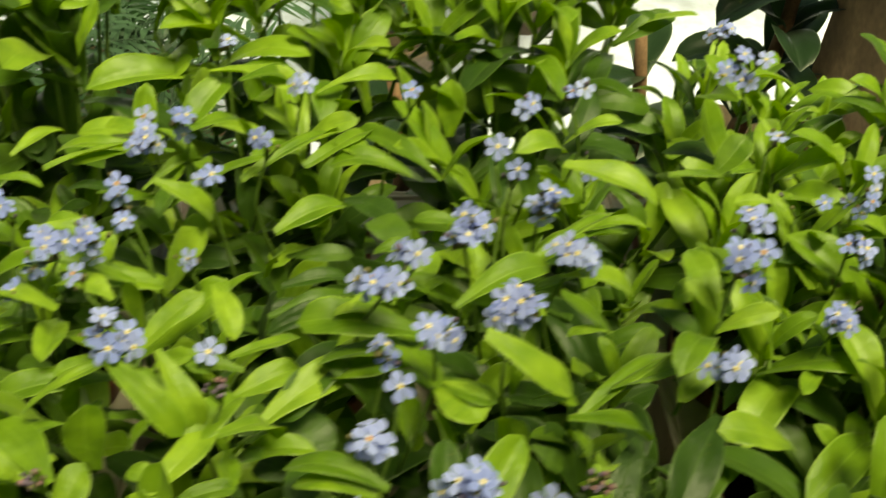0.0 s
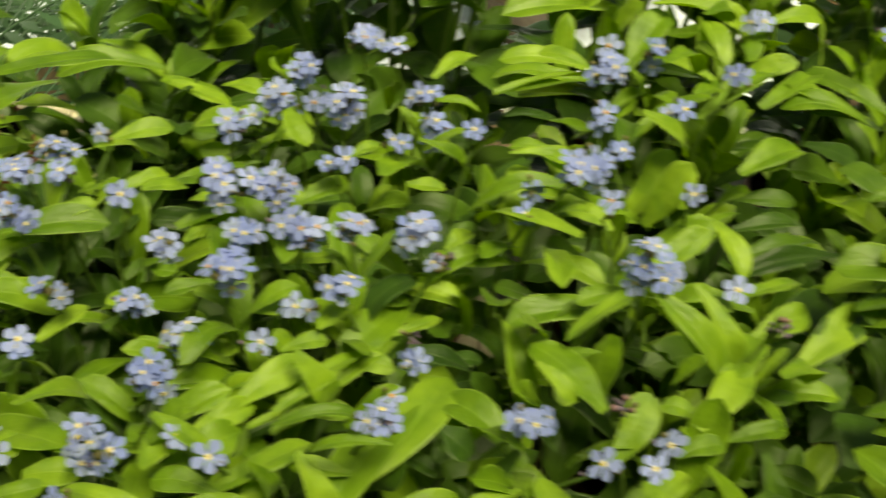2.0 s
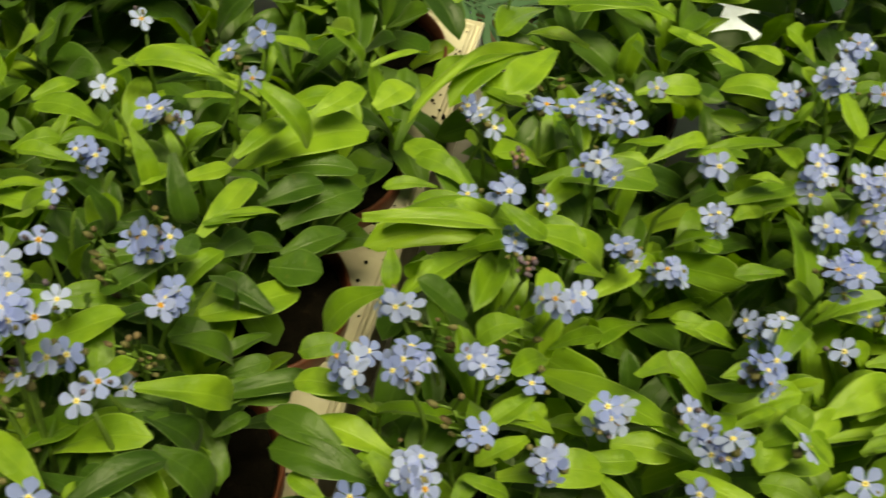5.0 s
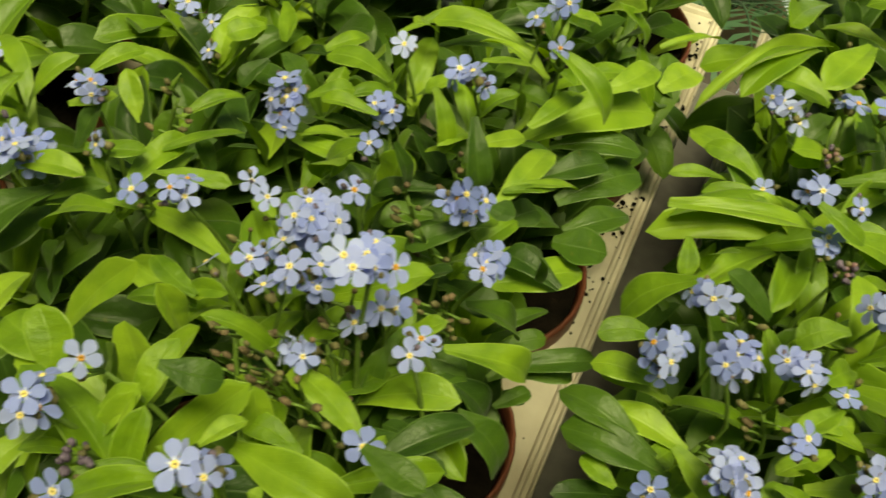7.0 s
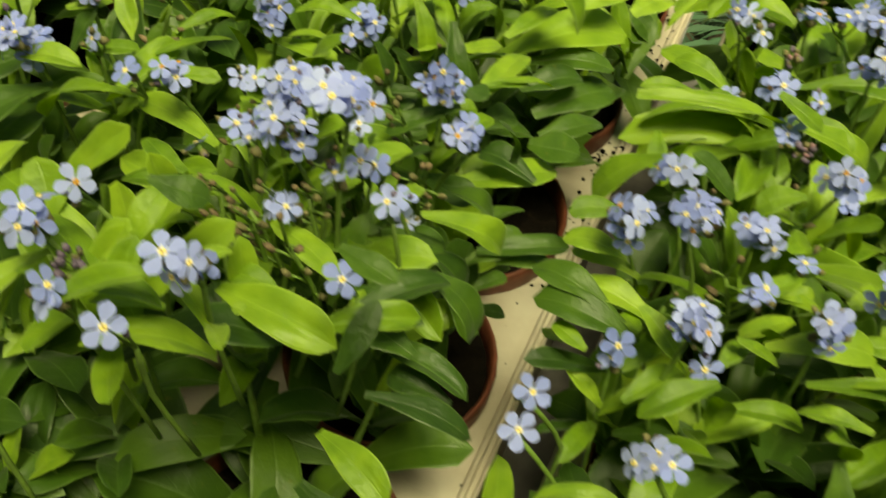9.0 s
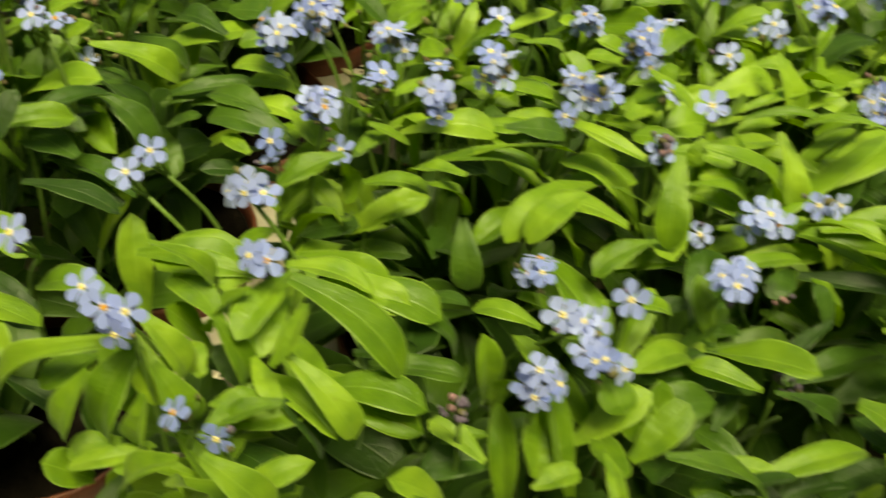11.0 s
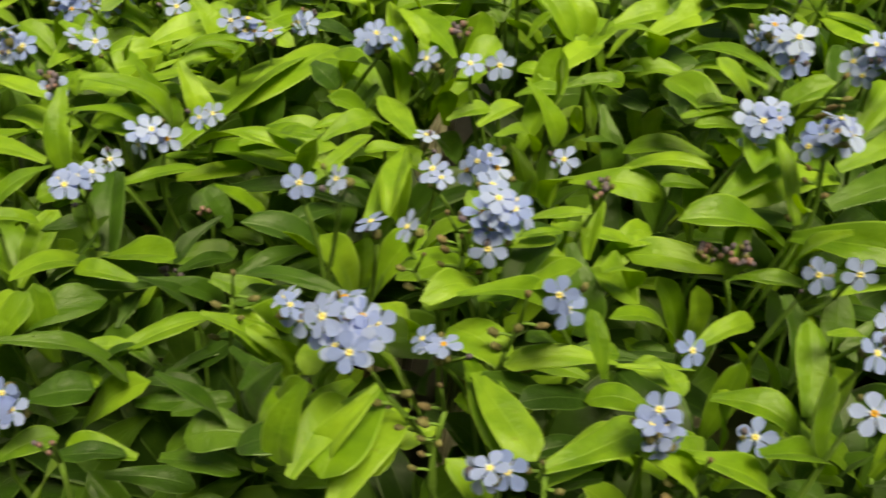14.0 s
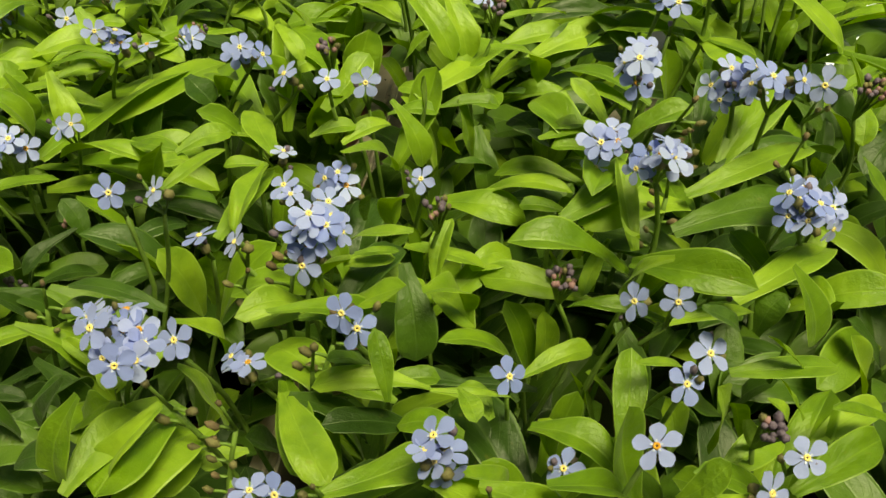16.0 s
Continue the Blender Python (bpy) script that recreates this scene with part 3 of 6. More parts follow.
        leaf(thing, rnd, base - (tip - base) * 0.18, tip, w * MM * 1.02, int(arch) % 10, "old_shaded" if arch >= 10 else "young", rnd.uniform(-0.2, 0.2))


def flowered(thing, heads, seed=0):
    """Flower heads: place in millimetres, number of open flowers, width and height of the cluster."""
    rnd = random.Random(seed + 7 * len(thing.children))
    for h in heads:
        hx, hy, hz, count, wide, tall = h[:6]
        kind = h[6] if len(h) > 6 else "open"
        top = Vector((hx * MM, hy * MM, TRAY_TOP + hz * MM))
        foot = Vector((hx * MM * rnd.uniform(0.72, 0.92), hy * MM * rnd.uniform(0.72, 0.92) + 0.004, TRAY_TOP + max(12, hz - 55) * MM))
        flower_stem(thing, rnd, foot, top, count, wide, tall, kind)
        if kind != "spent" and rnd.random() < 0.3:
            rosette(thing, rnd, foot.lerp(top, 0.62), 4, rnd.uniform(0.020, 0.027), 1.6, 0.010, 0.5)


def crumbs(spots, seed):
    """Crumbs of compost strewn on a tray: middle, reach across and along, and number for each spill."""
    rnd = random.Random(seed)
    bm = bmesh.new()
    for x, y, across, along, count in spots:
        for _ in range(count):
            r = rnd.uniform(0.0003, 0.0008) * (1.7 if rnd.random() < 0.2 else 1.0)
            p = Vector((x + rnd.gauss(0, 0.5) * across, y + rnd.gauss(0, 0.5) * along, TRAY_TOP + 0.0008 + r * 0.3))
            blob(bm, p, r, 0.7, Vector((rnd.uniform(-0.3, 0.3), rnd.uniform(-0.3, 0.3), 1)).normalized(), 0, rnd)
    ob = new("compost_crumbs", as_mesh("compost_crumbs", bm, SOIL))
    tagged(ob, "dark compost crumbs spilt on the cream tray", "compost", "", "stuff")


ground()
light_blockers()
bench(0.286)
for k in range(-2, 3):
    tray(0.018 + (WIDE + 0.015) * k, -0.180, 7)
crumbs(((-0.007, 0.129, 0.004, 0.006, 16), (-0.002, 0.187, 0.003, 0.012, 26), (-0.003, 0.126, 0.003, 0.02, 16), (-0.005, 0.09, 0.006, 0.05, 24), (-0.004, 0.22, 0.004, 0.03, 22), (0.024, 0.13, 0.003, 0.08, 20)), 5)


# ---- the plants, pot by pot ----
p = plant(-0.124, -0.115, 1, young=0.6, shoots=6, low=10, high=64)
p = plant(-0.124, -0.049, 2, young=0.4, shoots=6, low=12, high=72)
leafed(p, [(30, 5, 110, 22, -8, 106, 8.9, 12), (-5, 21, 100, 5, 28, 107, 6.2, 1), (44, 0, 120, 39, 7, 127, 8.3, 1)])
leafed(p, [(-5, 30, 88, -3, 48, 88, 13.1, 12), (27, 3, 117, 27, 16, 117, 7.9, 2), (8, 33, 78, 12, 36, 94, 4.5, 11), (36, 13, 109, 48, 23, 125, 6.4, 1)])
p = plant(-0.124, 0.017, 3)
leafed(p, [(11, 1, 82, 14, 19, 89, 5.3, 1)])
leafed(p, [(6, -25, 100, -3, -44, 96, 11.6, 12), (-7, -14, 98, -19, -29, 94, 10.9, 12), (-36, 26, 83, -40, 21, 90, 4.4, 1)])
leafed(p, [(5, -25, 98, 20, -18, 105, 3.2, 12), (29, -11, 106, 44, -7, 106, 3.9, 1), (1, 15, 87, -6, 22, 94, 5.7, 1), (6, -10, 104, 8, -2, 111, 6.6, 11), (29, 5, 91, 25, 7, 98, 4.9, 11), (27, -26, 111, 33, -22, 107, 4.4, 2)])
leafed(p, [(-16, 18, 89, -9, 34, 89, 5.2, 2), (2, -4, 109, 9, 2, 109, 4.5, 2), (-5, 25, 75, -5, 27, 91, 6.0, 1), (-5, 29, 70, 2, 33, 86, 7.7, 1), (15, 19, 90, 24, 30, 90, 5.8, 2), (37, 15, 88, 34, 12, 104, 6.8, 1), (24, 0, 101, 36, 11, 101, 5.3, 2), (21, -13, 100, 24, 5, 100, 6.5, 1)])
leafed(p, [(12, -12, 107, 23, -8, 107, 5.7, 2), (5, -25, 111, 18, -22, 111, 6.0, 2), (31, -32, 117, 16, -34, 105, 6.4, 3)])
leafed(p, [(44, 31, 99, 52, 37, 99, 5.6, 3)])
flowered(p, [(5, -5, 120, 4, 13, 8), (3, -25, 118, 6, 13, 11), (-18, -5, 118, 1, 8, 7), (-17, -20, 119, 3, 8, 8), (17, -18, 118, 1, 5, 5), (34, -25, 118, 1, 6, 6), (20, 6, 117, 0, 4, 4, "spent")])
p = plant(-0.124, 0.082, 4, high=84, young=0.4, heads=1)
leafed(p, [(1, -3, 80, 3, -17, 76, 7.0, 3), (16, 0, 90, 23, -12, 90, 5.6, 1), (22, -22, 90, 18, -29, 86, 5.5, 12), (32, -27, 101, 39, -32, 101, 5.8, 11)])
leafed(p, [(-39, -33, 80, -38, -40, 96, 6.9, 1), (4, -16, 76, 15, -8, 92, 6.3, 1), (-2, -16, 76, -12, -19, 92, 11.0, 1)])
leafed(p, [(15, 7, 81, 27, 7, 97, 7.9, 2), (15, 17, 78, 27, 15, 94, 6.5, 1), (15, -12, 92, 9, -19, 92, 7.5, 2), (-2, 15, 58, 9, -13, 74, 6.7, 11), (26, -16, 79, 15, -16, 79, 7.7, 12), (38, -14, 96, 45, -6, 96, 5.9, 2), (40, -5, 80, 51, -9, 96, 6.1, 1)])
flowered(p, [(2, -20, 86, 1, 7, 7)])
p = plant(-0.124, 0.147, 5, high=112, young=0.1, shoots=11)
p = plant(-0.124, 0.213, 6, high=144, young=0.08, shoots=11)
p = plant(-0.038, -0.115, 7, young=0.6, shoots=6, low=10, high=64)
leafed(p, [(41, 29, 93, 51, 28, 89, 5.6, 12)])
leafed(p, [(23, 29, 114, 34, 39, 114, 8.8, 2), (42, 16, 112, 39, 12, 100, 8.3, 13)])
flowered(p, [(-28, 29, 141, 2, 5, 5)])
p = plant(-0.038, -0.049, 8, shoots=6, low=12, high=72)
leafed(p, [(-43, -27, 108, -45, -19, 126, 3.2, 0)])
leafed(p, [(7, 25, 103, 25, 30, 110, 7.3, 2), (-17, -20, 138, -4, -15, 134, 6.1, 2), (21, -3, 118, 23, 7, 125, 5.0, 12)])
leafed(p, [(23, -20, 99, 39, -26, 95, 8.0, 12), (-39, 32, 101, -27, 33, 108, 3.8, 2)])
leafed(p, [(-32, 1, 114, -28, 4, 132, 4.4, 0), (-16, -23, 138, -2, -16, 145, 4.8, 2), (-30, -12, 129, -34, -24, 129, 4.5, 1), (-15, 0, 129, -8, 1, 136, 3.2, 2), (-11, -2, 147, -4, 1, 143, 5.3, 12), (5, -9, 132, 7, -9, 132, 2.7, 1)])
leafed(p, [(28, -2, 108, 45, 0, 104, 6.0, 12), (22, -2, 148, 31, -4, 148, 4.8, 11)])
leafed(p, [(-35, 31, 107, -46, 35, 107, 5.2, 1), (-42, 3, 120, -55, 5, 120, 9.1, 1), (-34, 25, 100, -37, 25, 116, 5.6, 1), (-38, 32, 98, -50, 28, 98, 5.9, 2), (-34, 12, 94, -27, 23, 110, 8.9, 1), (-34, 9, 103, -36, 14, 119, 7.4, 1), (-19, -6, 114, -5, 8, 130, 6.6, 1), (-24, -11, 116, -20, -2, 132, 4.7, 1)])
leafed(p, [(12, 12, 117, -3, 19, 117, 6.0, 1), (9, 25, 89, 8, 38, 105, 5.7, 11), (-6, -4, 130, -2, 2, 130, 3.6, 2), (-37, -22, 114, -31, -15, 130, 5.5, 1), (-32, -19, 111, -30, -14, 127, 5.6, 1), (-8, -13, 129, -18, -17, 129, 5.2, 2), (26, 12, 104, 14, 14, 104, 9.3, 12)])
leafed(p, [(27, -30, 108, 48, -32, 108, 6.9, 2), (19, 16, 95, 40, 12, 95, 7.3, 12), (10, 18, 107, 28, 17, 107, 4.7, 12), (-2, 1, 118, 19, -1, 118, 8.7, 2), (13, 5, 112, 28, 15, 112, 5.7, 2), (24, -14, 110, 38, -20, 110, 6.2, 2), (29, -33, 107, 46, -39, 107, 5.9, 2)])
leafed(p, [(5, 29, 103, 17, 38, 103, 4.5, 2), (5, 24, 95, 7, 34, 111, 5.1, 12), (3, 21, 97, 7, 28, 113, 4.3, 11), (8, 30, 90, 16, 38, 90, 5.9, 12), (17, 14, 109, 29, 27, 109, 7.9, 12), (3, 20, 107, -3, 15, 123, 5.1, 1), (0, 20, 97, -10, 22, 97, 5.6, 12), (-5, 9, 104, -8, 12, 120, 6.1, 2)])
leafed(p, [(2, 7, 113, -9, 8, 113, 5.0, 2), (26, 29, 104, 35, 28, 92, 8.9, 13)])
leafed(p, [(22, 22, 102, 12, 23, 102, 4.6, 12), (35, 11, 93, 23, 12, 93, 6.3, 12)])
flowered(p, [(7, 24, 152, 5, 11, 9), (-7, 28, 133, 5, 11, 9), (-28, -15, 144, 3, 8, 10), (-26, -5, 143, 1, 6, 6), (2, -15, 150, 5, 11, 7), (-16, -25, 142, 3, 5, 10), (-3, 19, 124, 3, 10, 5), (16, 9, 125, 1, 7, 8), (5, 24, 133, 1, 5, 5), (-17, -18, 142, 0, 4, 4, "bud")])
flowered(p, [(-4, -26, 143, 1, 6, 6), (-7, 11, 132, 0, 6, 5, "spent"), (0, 27, 131, 0, 6, 5, "spent"), (47, -29, 130, 2, 7, 6), (-16, 16, 131, 0, 4, 4, "spent"), (2, 9, 132, 0, 4, 4, "spent"), (-12, 26, 130, 2, 7, 7), (-20, 32, 126, 1, 6, 6), (8, 31, 129, 2, 6, 6), (15, 30, 126, 2, 6, 6)])
flowered(p, [(16, 24, 130, 2, 6, 6), (-15, 16, 130, 0, 6, 6, "spent"), (-6, 19, 131, 0, 6, 6, "spent"), (0, 21, 132, 0, 6, 6, "spent"), (-9, 14, 131, 0, 5, 5, "spent"), (0, 30, 130, 0, 5, 5, "spent")])
p = plant(-0.038, 0.017, 9)
leafed(p, [(-31, 7, 97, -28, 19, 104, 7.7, 1)])
leafed(p, [(-5, 17, 98, -18, 13, 94, 4.1, 12), (-26, 18, 102, -34, 10, 109, 4.2, 3), (-22, 13, 90, -19, 14, 97, 2.8, 1), (17, 4, 120, 17, -1, 120, 5.3, 11)])
leafed(p, [(20, -14, 76, 31, -27, 72, 7.5, 12), (11, 1, 113, 0, -8, 109, 5.1, 12), (4, -12, 104, 12, -10, 111, 4.5, 12), (22, 5, 37, 30, 11, 33, 4.8, 12), (-2, -31, 101, -3, -26, 108, 4.1, 11)])
leafed(p, [(-7, -24, 95, 7, -15, 102, 4.0, 12), (-5, 27, 73, 11, 33, 69, 6.1, 12), (-9, -25, 98, -12, -11, 105, 5.1, 11), (-16, 20, 77, -2, 20, 84, 5.8, 12), (6, 12, 68, 17, 17, 68, 8.6, 11), (10, -10, 79, 13, -7, 86, 3.3, 11)])
leafed(p, [(18, 11, 45, 27, 29, 40, 7.0, 2), (14, -35, 70, 27, -21, 76, 7.5, 1)])
leafed(p, [(-24, 24, 108, -36, 23, 108, 4.6, 2), (-36, 12, 105, -22, 12, 105, 5.8, 2), (-30, 13, 89, -23, 14, 105, 7.3, 1), (-14, 17, 88, -13, 21, 104, 10.0, 1), (-36, -24, 105, -56, -20, 105, 6.0, 1), (2, 33, 102, 10, 39, 102, 6.7, 2), (14, 18, 107, 23, 23, 107, 3.8, 2)])
leafed(p, [(22, -16, 71, 24, -11, 87, 12.9, 11)])
leafed(p, [(13, 18, 105, 17, 35, 105, 7.8, 2), (16, 20, 107, 28, 25, 107, 4.1, 2), (0, 30, 109, 5, 23, 97, 6.6, 13), (-32, 21, 99, -25, 26, 99, 3.2, 2), (-20, 2, 114, -27, 6, 102, 7.4, 3), (-17, 8, 116, -26, 6, 104, 7.4, 3), (-17, 24, 88, -14, 27, 104, 8.2, 2), (-13, 15, 110, -11, 14, 98, 5.1, 13)])
leafed(p, [(8, 4, 108, 15, 9, 108, 4.9, 2), (-4, 13, 93, -13, 7, 93, 6.6, 12), (14, 20, 93, 19, 27, 93, 7.5, 12), (25, -5, 119, 27, -2, 107, 5.8, 13), (17, 8, 86, 34, 20, 86, 10.7, 2), (10, 19, 78, 19, 19, 78, 7.0, 12), (-4, -11, 92, -2, -8, 108, 5.4, 12), (-15, 6, 91, -9, 4, 107, 5.1, 1)])
leafed(p, [(27, 23, 89, 38, 25, 89, 12.2, 12), (28, 30, 87, 39, 40, 87, 8.4, 12), (10, -24, 97, 22, -24, 97, 7.0, 12), (29, -12, 88, 45, -3, 88, 6.3, 12), (24, -2, 78, 32, 4, 78, 5.3, 12), (20, -29, 101, 28, -28, 89, 8.1, 13)])
leafed(p, [(29, -20, 84, 34, -14, 84, 4.5, 12), (17, -9, 98, 26, -4, 86, 7.5, 13), (9, -1, 91, 21, -3, 91, 7.6, 12), (32, -11, 85, 41, -6, 85, 7.6, 12)])
leafed(p, [(20, -27, 101, 7, -34, 101, 8.0, 13), (9, -23, 104, 7, -32, 104, 5.3, 12), (20, -27, 110, 33, -19, 98, 6.7, 3), (16, -12, 71, 13, -11, 87, 9.0, 11), (20, -33, 101, 12, -41, 101, 5.2, 12), (26, -15, 86, 34, -7, 86, 5.8, 12), (20, -1, 80, 30, 10, 80, 4.6, 12), (29, 9, 92, 16, 12, 92, 7.6, 12)])
flowered(p, [(-43, -24, 122, 3, 9, 8), (-37, 9, 121, 6, 11, 14), (-24, 31, 105, 3, 11, 8), (-15, 7, 119, 2, 7, 7), (-13, -26, 133, 6, 13, 13), (9, -3, 125, 4, 12, 9), (20, -14, 124, 3, 9, 10), (-40, -5, 108, 1, 8, 7), (13, -25, 105, 2, 6, 7), (-36, -28, 108, 1, 8, 8)])
flowered(p, [(-19, -32, 127, 1, 6, 6), (9, -32, 126, 1, 5, 5), (-29, -25, 119, 0, 6, 4, "spent"), (13, -23, 120, 0, 4, 4, "spent"), (1, 12, 120, 0, 4, 4, "spent"), (4, -10, 122, 0, 4, 4, "spent"), (-5, 0, 121, 0, 4, 4, "spent"), (-26, -16, 119, 1, 7, 7), (-16, -14, 123, 2, 8, 8), (-10, -19, 126, 2, 7, 7)])
flowered(p, [(-13, -7, 121, 1, 6, 6), (-1, -21, 125, 2, 7, 7), (-15, -29, 128, 2, 8, 8), (14, -22, 120, 0, 6, 6, "spent")])
p = plant(-0.038, 0.082, 10)
leafed(p, [(-2, -23, 76, 1, -31, 94, 3.6, 0), (-4, -31, 94, -15, -25, 101, 7.5, 11), (-4, -29, 90, -11, -37, 97, 4.0, 2), (-10, -18, 105, -18, -22, 101, 4.4, 2), (-32, -13, 89, -28, -9, 96, 3.1, 1)])
leafed(p, [(4, -4, 83, 3, -11, 101, 2.2, 0), (13, -33, 79, 22, -26, 75, 9.5, 12), (-24, -3, 103, -27, -10, 110, 3.6, 2)])
leafed(p, [(-36, -1, 80, -38, -3, 96, 7.7, 1), (-1, -4, 108, -24, -5, 108, 6.4, 2), (17, 30, 101, 25, 33, 89, 7.0, 2)])
leafed(p, [(-30, -2, 99, -11, 11, 99, 6.0, 3), (-32, -18, 96, -48, -17, 96, 8.0, 2), (-34, 0, 80, -34, 1, 96, 4.6, 1), (-5, -13, 109, 5, -10, 109, 4.2, 2), (-27, 29, 85, -29, 20, 101, 5.4, 1), (-24, 9, 88, -10, 15, 88, 5.6, 12), (4, 21, 102, 14, 20, 102, 6.1, 2), (12, -12, 116, 26, -16, 104, 7.3, 4)])
leafed(p, [(24, 0, 102, 31, 12, 102, 8.2, 2), (35, 18, 91, 41, 28, 91, 9.4, 2), (32, 27, 97, 44, 36, 97, 4.7, 2), (11, -14, 90, 35, 8, 90, 13.4, 2), (11, -21, 103, 17, -7, 103, 7.0, 2), (-1, 2, 88, 11, 0, 88, 6.1, 12), (3, -17, 87, 9, -20, 103, 6.3, 1), (-11, -32, 111, -6, -37, 99, 5.3, 3)])
leafed(p, [(-18, -14, 75, -5, -14, 91, 7.5, 11), (23, -21, 81, 37, -5, 81, 10.4, 12), (18, -23, 89, 29, -13, 89, 8.6, 12), (17, -12, 88, 36, -5, 88, 7.4, 12)])
flowered(p, [(-4, -29, 119, 3, 12, 6), (11, -11, 118, 1, 6, 6), (3, -4, 118, 2, 8, 5), (-26, -19, 112, 1, 6, 6), (6, 6, 117, 2, 9, 5), (-28, 6, 114, 1, 6, 6)])
p = plant(-0.038, 0.147, 11)
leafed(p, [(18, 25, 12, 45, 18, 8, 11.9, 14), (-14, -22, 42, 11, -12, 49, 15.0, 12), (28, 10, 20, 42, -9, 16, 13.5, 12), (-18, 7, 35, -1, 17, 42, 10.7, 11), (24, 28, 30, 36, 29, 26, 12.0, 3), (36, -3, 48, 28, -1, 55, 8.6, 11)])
leafed(p, [(4, -29, 58, 18, -27, 58, 14.2, 11)])
leafed(p, [(47, 1, 95, 59, 19, 95, 8.1, 3)])
leafed(p, [(-24, -33, 84, -18, -38, 100, 6.4, 1), (9, -22, 86, 23, -33, 102, 6.4, 1)])
p = plant(-0.038, 0.213, 12, high=144, young=0.08, shoots=11)
leafed(p, [(18, -12, 52, 42, -32, 50, 14, 13), (16, 2, 58, 42, -10, 52, 14, 12), (14, 10, 44, 40, 6, 40, 13, 13)])
leafed(p, [(24, 26, 36, 2, 12, 32, 8.5, 3), (14, 17, 47, -6, 3, 43, 8.2, 3), (19, 0, 1, 34, 12, 8, 7.6, 3), (-8, -4, 11, 7, 3, 18, 5.4, 11)])
p = plant(-0.307, -0.115, 13, high=96, young=0.6, heads=2, shoots=5, size=38, low=7)
p = plant(-0.307, -0.049, 14, high=96, young=0.6, heads=2, shoots=5, size=38, low=7)
p = plant(-0.307, 0.017, 15, high=96, young=0.6, heads=2, shoots=5, size=38, low=7)
p = plant(-0.307, 0.082, 16, high=96, young=0.6, heads=2, shoots=5, size=38, low=7)
p = plant(-0.307, 0.147, 17, high=96, young=0.6, heads=2, shoots=5, size=38, low=7)
p = plant(-0.307, 0.213, 18, high=142, young=0.1, shoots=6, size=38, low=7)
p = plant(-0.221, -0.115, 19, high=96, young=0.6, heads=2, shoots=5, size=38, low=7)
p = plant(-0.221, -0.049, 20, high=96, young=0.6, heads=2, shoots=5, size=38, low=7)
p = plant(-0.221, 0.017, 21, high=96, young=0.6, heads=2, shoots=5, size=38, low=7)
p = plant(-0.221, 0.082, 22, high=96, young=0.6, heads=2, shoots=5, size=38, low=7)
p = plant(-0.221, 0.147, 23, high=96, young=0.6, heads=2, shoots=5, size=38, low=7)
p = plant(-0.221, 0.213, 24, high=142, young=0.1, shoots=6, size=38, low=7)
p = plant(0.059, -0.115, 25, shoots=5, low=10, high=58, young=0.08)
leafed(p, [(-13, 23, 54, -48, 27, 39, 13.0, 3), (36, 12, 93, 50, 15, 100, 3.6, 1), (-35, 28, 83, -44, 32, 90, 5.6, 11), (-3, 32, 109, -12, 27, 105, 4.5, 2), (-33, 16, 94, -38, 13, 101, 7.0, 1), (-22, 21, 102, -25, 15, 102, 5.9, 1)])
leafed(p, [(-12, 25, 107, -8, 35, 107, 5.1, 1), (-12, 18, 97, 7, 13, 97, 9.1, 2), (9, 22, 95, 6, 16, 83, 8.4, 13), (31, 16, 101, 16, 19, 101, 7.3, 2), (38, 18, 101, 24, 28, 101, 7.9, 1)])
leafed(p, [(-10, 33, 98, 0, 40, 98, 5.9, 2)])
leafed(p, [(-13, 31, 98, -8, 42, 98, 5.2, 2), (-24, 19, 102, -33, 13, 102, 4.9, 2), (-12, 14, 114, -21, 12, 102, 6.5, 3), (-28, 20, 102, -34, 15, 102, 4.9, 2), (-6, 16, 114, 3, 16, 102, 7.4, 3), (-10, 10, 114, -9, 12, 102, 5.5, 3), (21, 23, 100, 14, 23, 100, 4.8, 2)])
leafed(p, [(-30, 30, 116, -51, 22, 104, 5.3, 3), (-27, 30, 114, -29, 20, 102, 9.3, 3), (-22, 29, 114, -17, 28, 102, 6.5, 3), (-30, 21, 119, -34, 16, 107, 6.2, 3), (-21, 23, 114, -22, 21, 102, 7.3, 3), (-31, 29, 102, -26, 38, 102, 5.9, 2)])
flowered(p, [(-25, 26, 134, 3, 9, 8), (-17, 24, 111, 2, 6, 8), (-10, 22, 110, 2, 7, 7)])
p = plant(0.059, -0.049, 26, shoots=5, low=12, high=66, young=0.08)
leafed(p, [(36, 29, 111, 29, 18, 107, 8.4, 3)])
leafed(p, [(-5, -27, 113, -2, -19, 120, 4.8, 1)])
leafed(p, [(-42, -22, 99, -30, -37, 95, 7.1, 2)])
leafed(p, [(-26, 30, 76, -12, 31, 83, 7.4, 12), (8, 9, 91, 21, 6, 98, 3.6, 12), (-16, 27, 107, -26, 18, 103, 6.2, 2), (11, 28, 111, 0, 29, 107, 4.3, 2), (12, -22, 53, 12, -21, 60, 10.2, 1)])
leafed(p, [(-13, -25, 52, -53, -33, 38, 13.0, 2), (-16, -11, 42, -58, -13, 34, 13.0, 12), (30, 35, 106, 24, 21, 102, 7.0, 3), (-14, -22, 90, -23, -19, 97, 5.1, 11), (-11, -24, 104, -4, -31, 104, 4.1, 1)])
leafed(p, [(-19, -21, 29, -55, -23, 27, 13.0, 12)])
leafed(p, [(13, 29, 94, 17, 22, 82, 7.2, 13), (-12, -2, 105, 4, -3, 105, 6.9, 2), (-12, -5, 104, -11, -23, 104, 6.1, 2)])
